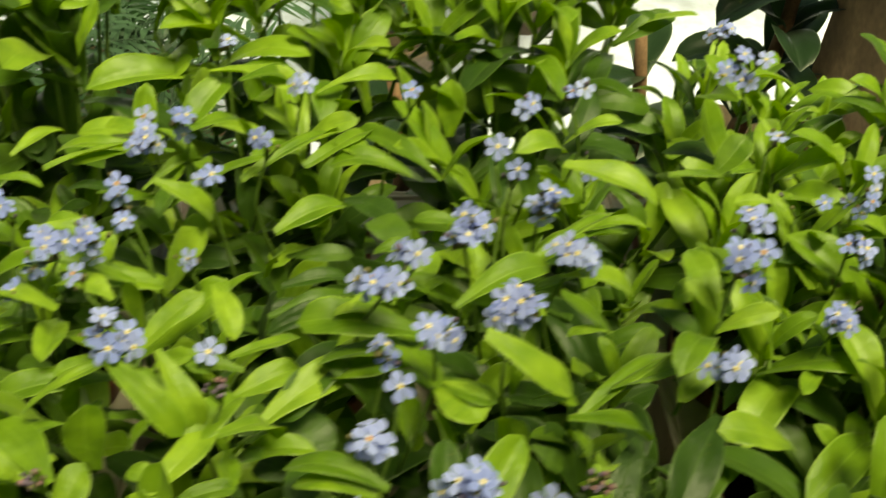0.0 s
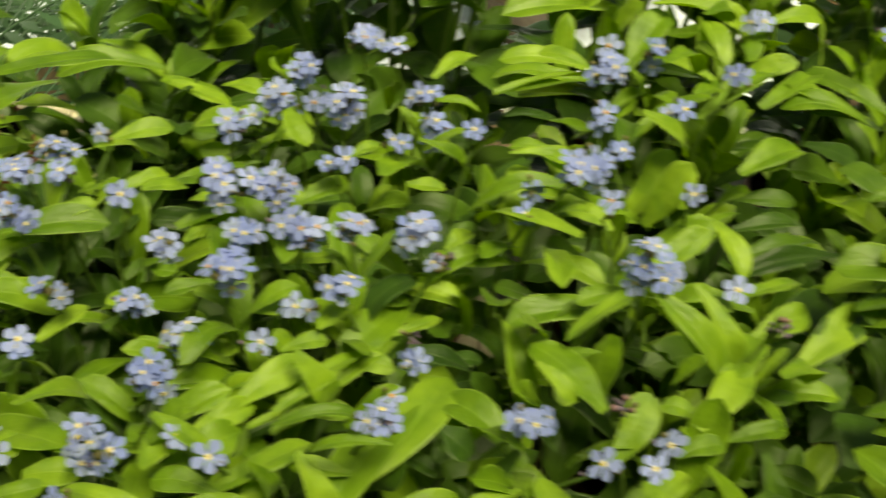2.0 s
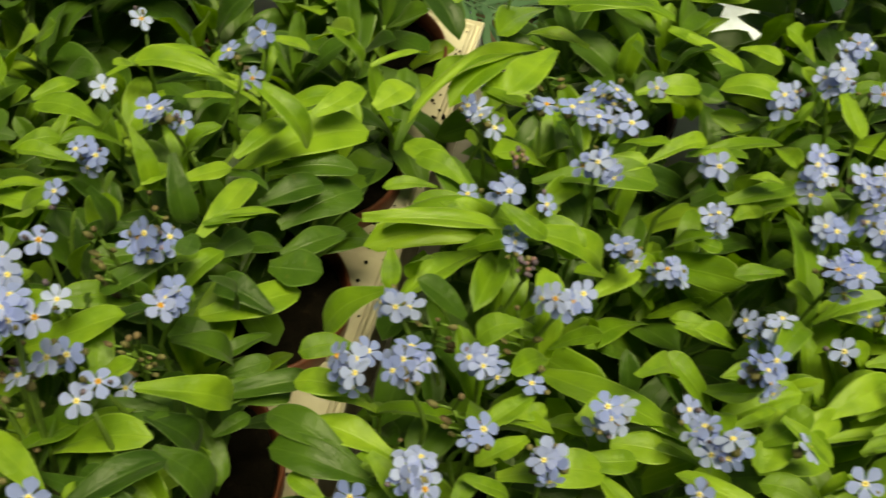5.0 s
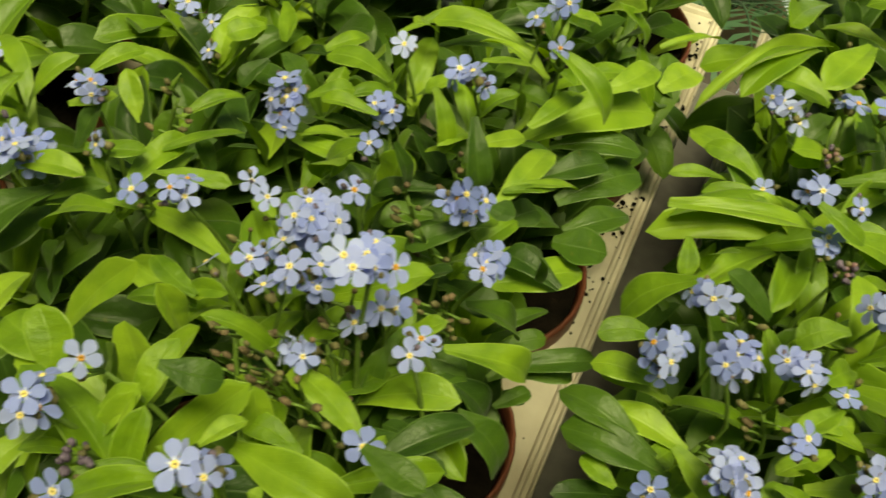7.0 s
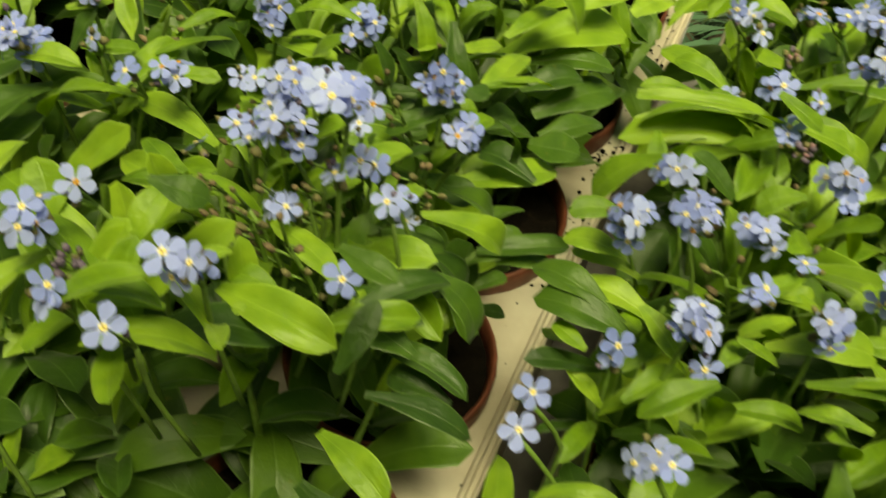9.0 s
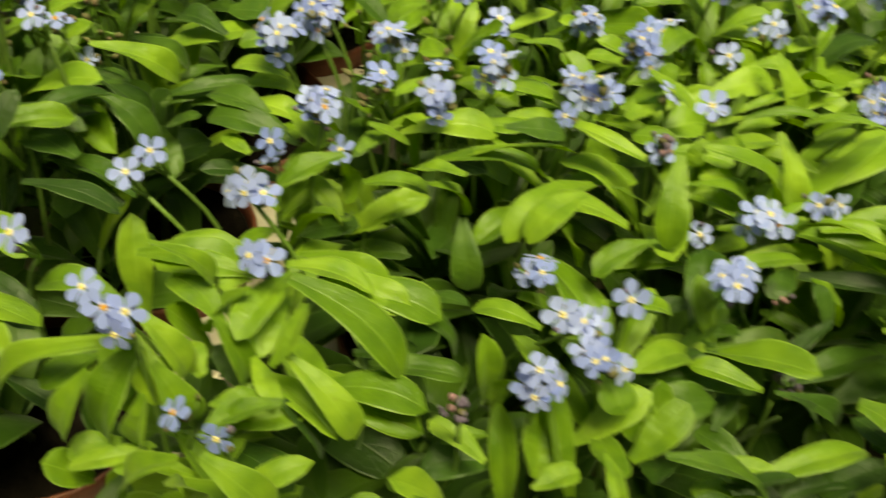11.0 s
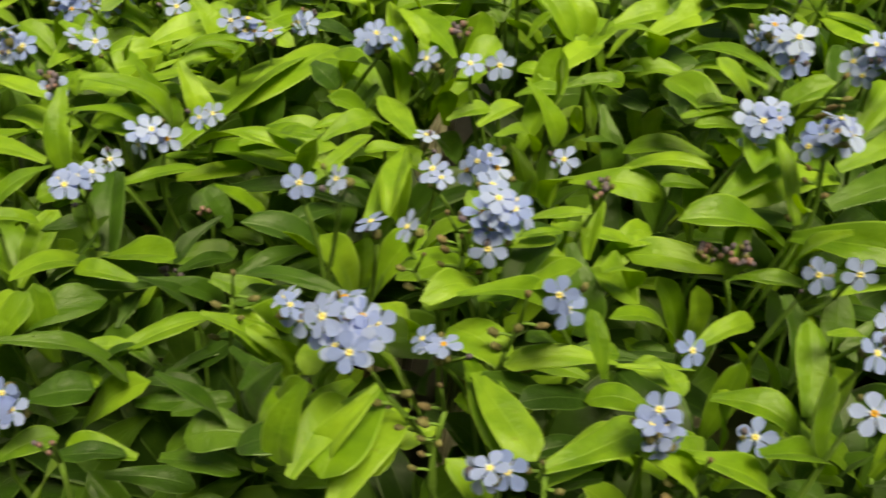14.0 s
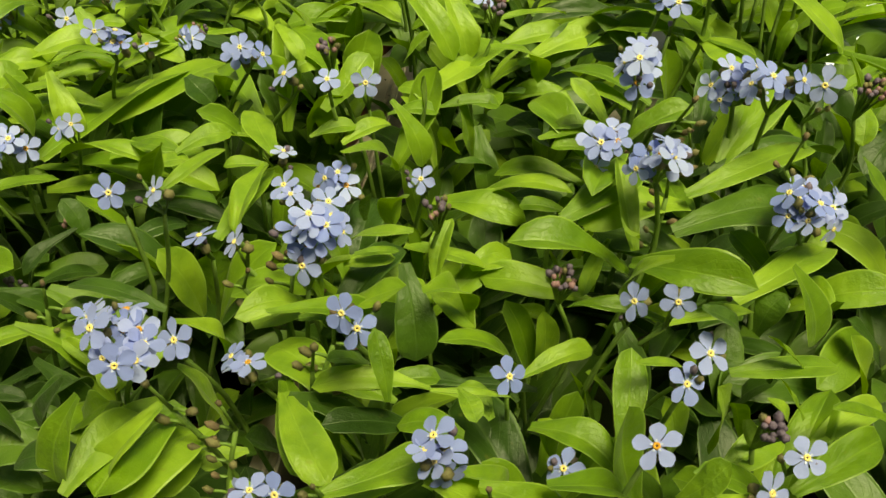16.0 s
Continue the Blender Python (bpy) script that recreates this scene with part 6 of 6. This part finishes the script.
p = plant(0.241, 0.082, 40, shoots=8, high=84, young=0.45)
leafed(p, [(22, -26, 117, 6, -41, 113, 8.8, 12), (5, -30, 105, 17, -44, 101, 11.6, 12)])
leafed(p, [(20, -27, 83, 10, -28, 90, 8.9, 12), (-19, -22, 117, -11, -29, 117, 3.8, 1)])
leafed(p, [(-28, -18, 115, -14, -7, 122, 6.8, 1), (-11, -5, 120, -6, -18, 116, 6.7, 2)])
leafed(p, [(-26, 11, 104, -51, 8, 111, 7.6, 2), (-36, -9, 96, -42, 1, 103, 10.0, 11), (-25, -23, 112, -15, -25, 119, 5.0, 2), (-46, 16, 109, -43, 23, 116, 6.2, 1)])
leafed(p, [(-46, -29, 101, -44, -31, 117, 6.7, 1), (-5, -19, 112, 10, -14, 112, 5.3, 2), (36, -29, 119, 18, -33, 119, 9.9, 2)])
leafed(p, [(-46, 16, 114, -54, 27, 114, 6.0, 2), (-39, -4, 118, -48, 2, 118, 6.3, 2), (-38, -23, 107, -64, -28, 107, 8.1, 2)])
leafed(p, [(-27, 19, 102, -17, 27, 118, 11.3, 1), (-30, -4, 99, -9, 4, 115, 10.0, 1)])
leafed(p, [(-7, -24, 112, -26, -22, 112, 5.7, 2), (38, 14, 117, 30, 26, 117, 11.2, 12), (25, 5, 101, 0, -3, 101, 6.3, 12), (4, -24, 101, 23, -8, 101, 9.1, 12)])
leafed(p, [(-27, 25, 130, -15, 25, 118, 7.8, 3), (-49, 27, 113, -62, 30, 113, 5.8, 2), (-40, 6, 112, -73, 5, 112, 6.7, 4), (-34, 20, 93, -62, 14, 109, 7.4, 3), (-51, -13, 124, -71, 1, 112, 6.1, 3), (-25, 7, 112, -17, 11, 128, 9.4, 1), (-23, 1, 97, -1, 9, 113, 7.8, 2), (-34, 2, 102, -34, 1, 118, 5.2, 1)])
leafed(p, [(-34, -26, 119, -52, -42, 119, 5.4, 2), (-35, -25, 116, -48, -28, 116, 5.5, 2), (-31, -34, 126, -16, -45, 114, 7.3, 3), (-21, -31, 124, -13, -42, 112, 6.7, 3), (-3, 13, 82, 2, 16, 98, 7.3, 11), (-35, 9, 86, -52, 4, 102, 8.0, 11)])
leafed(p, [(-19, -30, 81, -19, -31, 97, 5.3, 11), (5, 26, 113, 22, 36, 113, 9.2, 2), (7, 30, 98, 24, 30, 98, 5.8, 12), (6, 18, 98, 22, 21, 98, 6.6, 12), (4, 7, 98, 27, 14, 98, 7.5, 12), (-1, 27, 94, 5, 21, 110, 5.6, 1), (40, 9, 122, 29, 6, 122, 5.2, 2), (36, -28, 129, 10, -24, 129, 10.8, 2)])
leafed(p, [(36, -28, 123, 15, -32, 123, 8.2, 2), (36, -19, 131, 23, -20, 131, 4.1, 2), (34, -24, 105, 18, -20, 105, 8.8, 12), (18, -31, 121, 29, -35, 109, 8.3, 13)])
leafed(p, [(-23, -32, 100, -33, -41, 116, 7.4, 1), (-19, -11, 93, -25, -19, 109, 8.0, 1), (-14, -16, 93, -20, -21, 109, 7.0, 1)])
flowered(p, [(-39, 24, 132, 2, 9, 9), (-43, 4, 132, 4, 9, 11), (30, -32, 152, 4, 14, 9), (-33, -29, 132, 5, 15, 14), (-42, -14, 137, 1, 6, 6), (-11, -27, 123, 1, 6, 5), (38, -20, 149, 3, 10, 8), (-36, 11, 132, 2, 8, 7), (-18, -2, 131, 1, 6, 5)])
p = plant(0.241, 0.147, 41, shoots=8, high=84, young=0.7)
leafed(p, [(-14, -10, 40, -52, -10, 44, 15, 12), (-14, -18, 50, -50, -30, 52, 14, 13)])
leafed(p, [(-15, 12, 130, 10, 5, 126, 5.5, 3), (-32, 22, 105, -27, 23, 123, 7.6, 0), (18, -30, 112, 9, -38, 112, 6.8, 1)])
leafed(p, [(-35, -3, 112, -62, -3, 108, 6.1, 2), (-25, -3, 121, -14, 14, 128, 10.0, 1), (-26, 18, 107, -31, 14, 125, 7.9, 0), (-36, -19, 108, -50, -25, 115, 6.5, 1), (-27, -29, 114, -16, -24, 121, 4.8, 1)])
leafed(p, [(-40, 10, 108, -63, 12, 108, 7.3, 2), (-38, -14, 102, -25, -17, 118, 7.7, 1), (-3, -3, 117, -21, 2, 117, 7.0, 3)])
leafed(p, [(28, -17, 120, 19, -8, 120, 8.6, 2), (13, -17, 120, 30, -2, 120, 7.8, 2), (14, 20, 99, 10, 23, 115, 9.5, 1), (5, 21, 103, 0, 27, 119, 9.4, 1), (-7, 27, 106, -11, 30, 122, 8.5, 1), (29, 33, 104, 24, 36, 120, 9.7, 1)])
leafed(p, [(-45, -2, 112, -66, -3, 112, 7.7, 3), (-38, -1, 116, -52, 6, 116, 5.3, 2), (-34, -21, 114, -19, -10, 114, 4.4, 3), (-49, -13, 106, -62, -13, 106, 6.9, 12), (-42, 17, 102, -42, 26, 118, 7.4, 1), (-28, 19, 111, -20, 20, 127, 8.4, 1), (4, 29, 118, -13, 33, 118, 8.2, 3), (-6, -1, 137, 6, 14, 125, 6.2, 3)])
leafed(p, [(17, 17, 121, 39, 24, 121, 5.5, 3), (19, 24, 104, 25, 13, 120, 8.6, 1), (-4, -20, 118, 20, 0, 118, 5.8, 2), (-19, -18, 132, -7, -6, 120, 6.7, 4), (38, -21, 118, 17, -17, 118, 8.8, 3), (26, -15, 83, 24, -22, 99, 6.1, 11), (24, -30, 115, 35, -38, 115, 11.5, 12), (10, 6, 84, 6, 1, 100, 7.5, 11)])
leafed(p, [(2, -9, 84, -5, -17, 100, 7.2, 11)])
flowered(p, [(-35, -14, 132, 2, 10, 10), (-36, -21, 132, 3, 11, 7), (-23, -18, 138, 3, 9, 9), (-1, -24, 133, 2, 10, 6), (-17, -31, 127, 2, 10, 7), (8, 1, 134, 2, 11, 7), (41, -12, 141, 1, 7, 7), (-16, 32, 131, 2, 9, 5)])
p = plant(0.241, 0.213, 42, high=150, young=0.9, shoots=14, heads=1)
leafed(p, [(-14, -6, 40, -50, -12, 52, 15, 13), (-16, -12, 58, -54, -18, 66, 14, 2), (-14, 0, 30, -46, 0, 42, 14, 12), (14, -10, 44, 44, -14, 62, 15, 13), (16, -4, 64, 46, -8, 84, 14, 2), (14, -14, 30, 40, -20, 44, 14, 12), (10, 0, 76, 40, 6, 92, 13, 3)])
leafed(p, [(-43, -29, 103, -29, -26, 119, 8.7, 1), (-16, -27, 102, -26, -31, 118, 9.7, 1)])
leafed(p, [(-11, -32, 103, -1, -48, 119, 5.6, 1)])
p = plant(0.329, -0.115, 43, young=0.6, shoots=6, low=10, high=64)
flowered(p, [(-40, 30, 132, 2, 7, 5)])
p = plant(0.329, -0.049, 44, shoots=6, low=12, high=72)
leafed(p, [(-24, 11, 121, -24, 8, 128, 2.3, 1)])
leafed(p, [(-36, -16, 113, -44, -23, 131, 1.8, 0), (-18, -12, 122, -29, -17, 129, 4.2, 1), (-32, -5, 125, -39, -6, 132, 2.4, 1), (-32, -14, 123, -37, -13, 130, 1.9, 1), (-35, 10, 116, -32, 13, 123, 5.9, 12), (-36, -11, 121, -32, -11, 117, 3.0, 2)])
leafed(p, [(-38, 14, 121, -22, 29, 121, 8.1, 2), (-34, 6, 134, -28, 2, 122, 7.4, 2), (-40, -6, 122, -24, -2, 122, 5.4, 2), (-39, -16, 100, -38, -17, 116, 7.9, 1), (-32, -27, 122, -19, -16, 122, 6.3, 2), (-27, -14, 116, -15, -4, 116, 4.9, 2), (-14, 6, 106, -21, 6, 122, 4.2, 1)])
leafed(p, [(-33, 25, 116, -24, 33, 116, 7.0, 2), (-41, 30, 102, -41, 22, 118, 4.7, 1), (-43, -10, 106, -45, -10, 122, 6.2, 2), (-36, -4, 101, -41, -9, 117, 4.2, 1)])
flowered(p, [(-30, 24, 137, 6, 15, 14), (-35, -29, 132, 1, 5, 4), (-40, -25, 132, 0, 4, 4, "bud")])
p = plant(0.329, 0.017, 45, shoots=8, high=84)
leafed(p, [(21, 16, 115, 7, -5, 111, 11.1, 12), (39, 15, 110, 21, 15, 117, 9.9, 2), (-14, -4, 131, -14, -11, 127, 4.9, 2)])
leafed(p, [(-2, 35, 113, -12, 22, 131, 2.4, 0), (-40, -12, 122, -28, 7, 129, 9.1, 1), (-1, 9, 119, -9, -5, 115, 7.9, 12), (-22, 20, 124, -15, 13, 131, 2.6, 2), (-7, -17, 119, -14, -13, 126, 4.9, 1), (-7, 28, 138, -15, 31, 134, 2.7, 2), (-28, 22, 126, -26, 26, 133, 3.4, 1)])
leafed(p, [(19, 30, 127, -6, 20, 127, 6.2, 1), (28, 31, 122, 13, 23, 118, 5.5, 2), (-41, 34, 114, -39, 18, 114, 8.7, 11), (-24, 8, 122, -18, 5, 118, 5.4, 12), (-10, 27, 110, -7, 26, 117, 5.7, 12)])
leafed(p, [(-5, 9, 112, -13, -2, 128, 5.1, 1)])
leafed(p, [(-38, 34, 143, -18, 45, 143, 7.3, 2), (-33, 21, 144, -16, 16, 132, 9.5, 2), (-9, 18, 123, 15, 34, 123, 6.9, 2), (-17, 4, 137, 1, 7, 125, 5.0, 2), (-20, -3, 141, -16, -4, 129, 6.0, 2), (-30, 12, 114, -31, 11, 130, 7.8, 1), (-41, 15, 110, -47, 16, 126, 8.0, 1)])
leafed(p, [(-40, 25, 107, -41, 26, 123, 5.5, 1)])
leafed(p, [(-42, -4, 95, -51, -8, 111, 9.4, 11)])
flowered(p, [(-38, -27, 151, 4, 12, 6), (-29, -20, 145, 1, 8, 7), (-18, -15, 144, 0, 4, 4, "bud"), (-29, 27, 150, 5, 13, 11), (21, 19, 137, 3, 10, 9), (-42, -14, 143, 6, 14, 11), (23, 32, 158, 4, 12, 12), (-33, -33, 143, 0, 4, 4, "spent")])
p = plant(0.329, 0.082, 46, shoots=8, high=84, young=0.45)
leafed(p, [(-3, 22, 137, 18, 12, 133, 9.6, 2), (-41, -30, 112, -53, -27, 119, 5.2, 1), (40, 29, 132, 48, 35, 139, 9.5, 1)])
leafed(p, [(45, -3, 120, 21, -4, 127, 7.0, 2), (23, 16, 140, 39, 18, 136, 4.1, 2), (-29, 29, 111, -36, 31, 118, 3.1, 1), (48, 12, 134, 39, 12, 134, 4.9, 1)])
leafed(p, [(16, -11, 116, 27, -16, 112, 6.3, 12)])
leafed(p, [(-20, -19, 134, -1, -14, 134, 4.2, 2), (-15, -6, 133, 9, 9, 133, 6.0, 2), (-13, -24, 142, 5, -18, 130, 6.3, 2), (-15, -30, 142, -3, -32, 130, 8.1, 2), (-42, -5, 105, -69, -11, 105, 13.9, 2)])
leafed(p, [(-35, 10, 128, -48, 13, 128, 3.9, 2), (-40, 13, 117, -51, 10, 117, 5.3, 12), (-40, -20, 93, -55, -24, 109, 7.5, 11), (-36, -22, 136, -23, -12, 136, 6.9, 2)])
flowered(p, [(-25, 23, 146, 1, 7, 7), (-18, 30, 131, 1, 7, 8), (-17, -1, 148, 3, 12, 9), (-38, -19, 155, 4, 13, 11), (-13, -23, 151, 5, 13, 10), (34, -12, 150, 3, 10, 8)])
p = plant(0.329, 0.147, 47, high=84, young=0.8, heads=1)
leafed(p, [(-22, -17, 126, -23, -41, 122, 5.0, 12)])
leafed(p, [(-36, 6, 107, -42, 9, 123, 11.0, 1)])
leafed(p, [(-32, 12, 110, -32, 17, 126, 9.2, 1), (-43, 30, 104, -49, 33, 120, 8.7, 1), (-18, 25, 110, -24, 31, 126, 8.6, 1), (-28, 31, 110, -36, 34, 126, 8.6, 1)])
leafed(p, [(-46, -22, 117, -62, -16, 117, 6.1, 12), (-34, 0, 105, -51, 12, 121, 10.9, 2), (-42, -23, 120, -63, -3, 120, 6.1, 2), (-33, -8, 108, -52, -15, 124, 5.9, 1), (-34, -15, 113, -22, -17, 129, 4.4, 2), (-24, 17, 110, -39, 12, 126, 7.3, 1), (-2, 8, 111, -23, 6, 127, 7.9, 3), (-4, 21, 111, 0, 27, 127, 6.4, 1)])
leafed(p, [(-10, -19, 105, -14, -9, 121, 7.0, 11), (-19, -33, 112, -35, -44, 128, 3.2, 1), (-1, -26, 113, -12, -33, 129, 6.6, 1)])
flowered(p, [(2, -10, 143, 2, 12, 7), (-13, -15, 140, 2, 10, 8)])
p = plant(0.329, 0.213, 48, high=148, young=0.9, shoots=13, heads=1)
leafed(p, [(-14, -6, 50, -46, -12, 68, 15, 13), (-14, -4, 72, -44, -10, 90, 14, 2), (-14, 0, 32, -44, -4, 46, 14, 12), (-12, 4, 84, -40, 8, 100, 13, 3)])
p = plant(0.424, -0.115, 49, high=96, young=0.6, heads=2, shoots=5, size=38, low=7)
p = plant(0.424, -0.049, 50, high=96, young=0.6, heads=2, shoots=5, size=38, low=7)
p = plant(0.424, 0.017, 51, high=96, young=0.6, heads=2, shoots=5, size=38, low=7)
p = plant(0.424, 0.082, 52, high=96, young=0.95, heads=2, shoots=9, size=36, low=7)
flowered(p, [(-39, 32, 142, 1, 6, 6)])
p = plant(0.424, 0.147, 53, high=96, young=0.95, heads=2, shoots=9, size=36, low=7)
leafed(p, [(-27, 17, 93, -37, 27, 111, 12.8, 0)])
flowered(p, [(-35, 7, 140, 4, 18, 13)])
p = plant(0.424, 0.213, 54, high=92, young=0.95, shoots=9, heads=1, low=7)
leafed(p, [(-20, -24, 105, -30, -13, 112, 10.8, 1), (-11, -14, 105, -22, -12, 112, 4.3, 1)])
p = plant(0.511, -0.115, 55, high=96, young=0.6, heads=2, shoots=5, size=38, low=7)
p = plant(0.511, -0.049, 56, high=96, young=0.6, heads=2, shoots=5, size=38, low=7)
p = plant(0.511, 0.017, 57, high=96, young=0.6, heads=2, shoots=5, size=38, low=7)
p = plant(0.511, 0.082, 58, high=96, young=0.95, heads=2, shoots=9, size=36, low=7)
p = plant(0.511, 0.147, 59, high=96, young=0.95, heads=2, shoots=9, size=36, low=7)
p = plant(0.511, 0.213, 60, high=108, young=0.95, shoots=8, heads=1, low=7)



# ---- what each plant bears, for its label ----
for ob in [o for o in scene.objects if o.name.startswith("forget_me_not")]:
    blooms = sum(len(c.children) for c in ob.children if c.name.startswith("flower_stem"))
    if blooms > 45:
        tagged(ob, "potted forget-me-not crowded with pale blue flowers and brown spent calyces")
    elif blooms > 12:
        tagged(ob, "potted forget-me-not with several pale blue flower clusters over lime leaves")
    elif blooms == 0:
        tagged(ob, "leafy potted forget-me-not without flowers in a terracotta plastic pot")


# ---- beyond the bench: plants standing on the floor ----
FERN = leaf_material("fern_green", (0.010, 0.036, 0.018), (0.018, 0.058, 0.028), (0.032, 0.09, 0.038), (1.2, 1.5, 0.8), 0.5)
DARK_LEAF = leaf_material("dark_leaf", (0.012, 0.03, 0.014), (0.02, 0.045, 0.02), (0.03, 0.06, 0.025), (1.2, 1.4, 0.8), 0.3)
BARK = simple("bark_brown", (0.16, 0.09, 0.05), 0.85, 30, 0.4)
CLAY = simple("dark_brown_clay", (0.14, 0.10, 0.065), 0.8, 12, 0.25)


def clay_pot_mesh(radius, height):
    bm = bmesh.new()
    seg = 28
    prof = ((0.0, 0.0), (0.72, 0.0), (0.97, 0.82), (1.06, 0.83), (1.08, 1.0), (0.98, 1.0), (0.93, 0.9), (0.0, 0.88))
    rings = [[bm.verts.new((0, 0, z * height))] if r == 0 else [bm.verts.new((r * radius * math.cos(2 * math.pi * s / seg), r * radius * math.sin(2 * math.pi * s / seg), z * height)) for s in range(seg)] for r, z in prof]
    for a, b in zip(rings, rings[1:]):
        for s in range(seg):
            n = (s + 1) % seg
            if len(a) == 1:
                bm.faces.new((a[0], b[n], b[s]))
            elif len(b) == 1:
                bm.faces.new((a[s], a[n], b[0]))
            else:
                bm.faces.new((a[s], a[n], b[n], b[s]))
    return as_mesh("clay_pot", bm, CLAY)


def frond_mesh(rnd, length):
    """An arching stalk with many narrow leaflets to both sides."""
    bm = bmesh.new()
    n = 18
    spine = [Vector((0, length * s * 0.8, length * (0.75 * s - 0.62 * s * s))) for s in [k / n for k in range(n + 1)]]
    tube(bm, spine, [0.004 * (1 - 0.8 * k / n) for k in range(n + 1)], 5)
    for k in range(3, n):
        s = k / n
        reach = length * 0.24 * math.sin(math.pi * (0.12 + 0.85 * s)) ** 0.8
        d = (spine[k + 1] - spine[k - 1]).normalized()
        for side in (-1, 1):
            out = (Vector((side, 0, 0)) + d * 0.65 + Vector((0, 0, rnd.uniform(-0.25, 0.15)))).normalized()
            w = d * 0.0065
            p = spine[k]
            q = p + out * reach * rnd.uniform(0.85, 1.1)
            m = p.lerp(q, 0.55) + Vector((0, 0, 0.006))
            v = [bm.verts.new(c) for c in (p - w * 0.3, p + w * 0.3, m + w, q, m - w)]
            bm.faces.new((v[0], v[1], v[2], v[4]))
            bm.faces.new((v[4], v[2], v[3]))
    return as_mesh("frond", bm, FERN)


def fern(x, y, seed, length=0.55, count=16, height=0.3):
    rnd = random.Random(seed)
    thing = new("fern", None)
    thing.location = (x, y, 0)
    tagged(thing, "dark green fern with fine fronds in a dark brown clay pot", "fern", "ferns beyond the bench")
    part("clay_pot", clay_pot_mesh(0.10, height), thing)
    shapes = [frond_mesh(rnd, length * k) for k in (0.8, 1.0, 1.15)]
    for k in range(count):
        a = 2.4 * k + rnd.uniform(-0.3, 0.3)
        m = Matrix.Translation((0, 0, height * 0.9)) @ Matrix.Rotation(a, 4, "Z") @ Matrix.Rotation(rnd.uniform(-0.1, 0.75), 4, "X")
        part("frond", rnd.choice(shapes), thing, m)


DARK_SHAPES = [leaf_mesh("leaf", DARK_LEAF, random.Random(60 + k), 0.12, 0.5, 2.2, 0.4, 0.05, 0.3, 0.02) for k in range(3)]


def broadleaf(x, y, seed, height, leaves):
    """A small tree with large dark leaves in a dark brown clay pot."""
    rnd = random.Random(seed)
    thing = new("broadleaf_plant", None)
    thing.location = (x, y, 0)
    tagged(thing, "tall plant with large dark leaves in a dark brown clay pot", "potted plant", "broadleaf plants beyond the bench")
    part("clay_pot", clay_pot_mesh(0.15, 0.28), thing)
    bm = bmesh.new()
    bend = [Vector((0.02 * math.sin(3 * s), 0.02 * math.cos(4 * s), 0.24 + (height - 0.24) * s)) for s in [k / 8 for k in range(9)]]
    tube(bm, bend, [0.016 - 0.0012 * k for k in range(9)], 8)
    part("trunk", as_mesh("trunk", bm, BARK), thing)
    for k in range(leaves):
        s = 0.3 + 0.7 * k / leaves
        a = 2.4 * k + rnd.uniform(-0.4, 0.4)
        base = bend[int(s * 8)]
        d = Vector((math.cos(a), math.sin(a), rnd.uniform(-0.25, 0.75))).normalized()
        size = rnd.uniform(0.085, 0.135)
        side = d.cross(Vector((0, 0, 1))).normalized()
        up = side.cross(d)
        m = Matrix.Identity(4)
        for r in range(3):
            m[r][0], m[r][1], m[r][2], m[r][3] = side[r] * size * 0.5, d[r] * size, up[r] * size, base[r]
        part("leaf", rnd.choice(DARK_SHAPES), thing, m)


PLANTER = simple("planter_brown", (0.42, 0.275, 0.16), 0.8, 9, 0.45)


def planter(x, y, wide, tall):
    thing = new("planter", None)
    thing.location = (x, y, 0)
    tagged(thing, "tall brown square planter on the bright floor", "planter")
    bm = bmesh.new()
    box(bm, -wide / 2, wide / 2, -wide / 2, wide / 2, 0.0, tall - 0.03, 0.004)
    part("body", as_mesh("body", bm, PLANTER, False), thing)
    bm = bmesh.new()
    for a, b in (((-1, -1), (1, -0.86)), ((-1, 0.86), (1, 1)), ((-1, -0.86), (-0.86, 0.86)), ((0.86, -0.86), (1, 0.86))):
        h = wide / 2 + 0.008
        box(bm, a[0] * h, b[0] * h, a[1] * h, b[1] * h, tall - 0.03, tall, 0.002)
    part("rim", as_mesh("rim", bm, PLANTER, False), thing)


for k, (x, y, reach, fronds, tall) in enumerate(((-0.34, 1.05, 0.42, 10, 0.22), (-0.42, 0.78, 0.50, 12, 0.26), (-0.14, 1.42, 0.46, 13, 0.14), (0.36, 1.62, 0.38, 12, 0.12),
                                               (0.66, 1.85, 0.46, 13, 0.16), (0.22, 2.05, 0.46, 13, 0.16), (1.02, 2.10, 0.50, 13, 0.18), (-0.25, 1.95, 0.48, 13, 0.2), (-0.03, 1.2, 0.36, 14, 0.14))):
    fern(x, y, 3 + k, reach, fronds, tall)
broadleaf(0.57, 0.80, 7, 0.62, 13)
broadleaf(0.80, 0.98, 9, 0.68, 24)
broadleaf(0.31, 0.84, 12, 0.54, 8)
planter(0.97, 0.86, 0.20, 0.66)
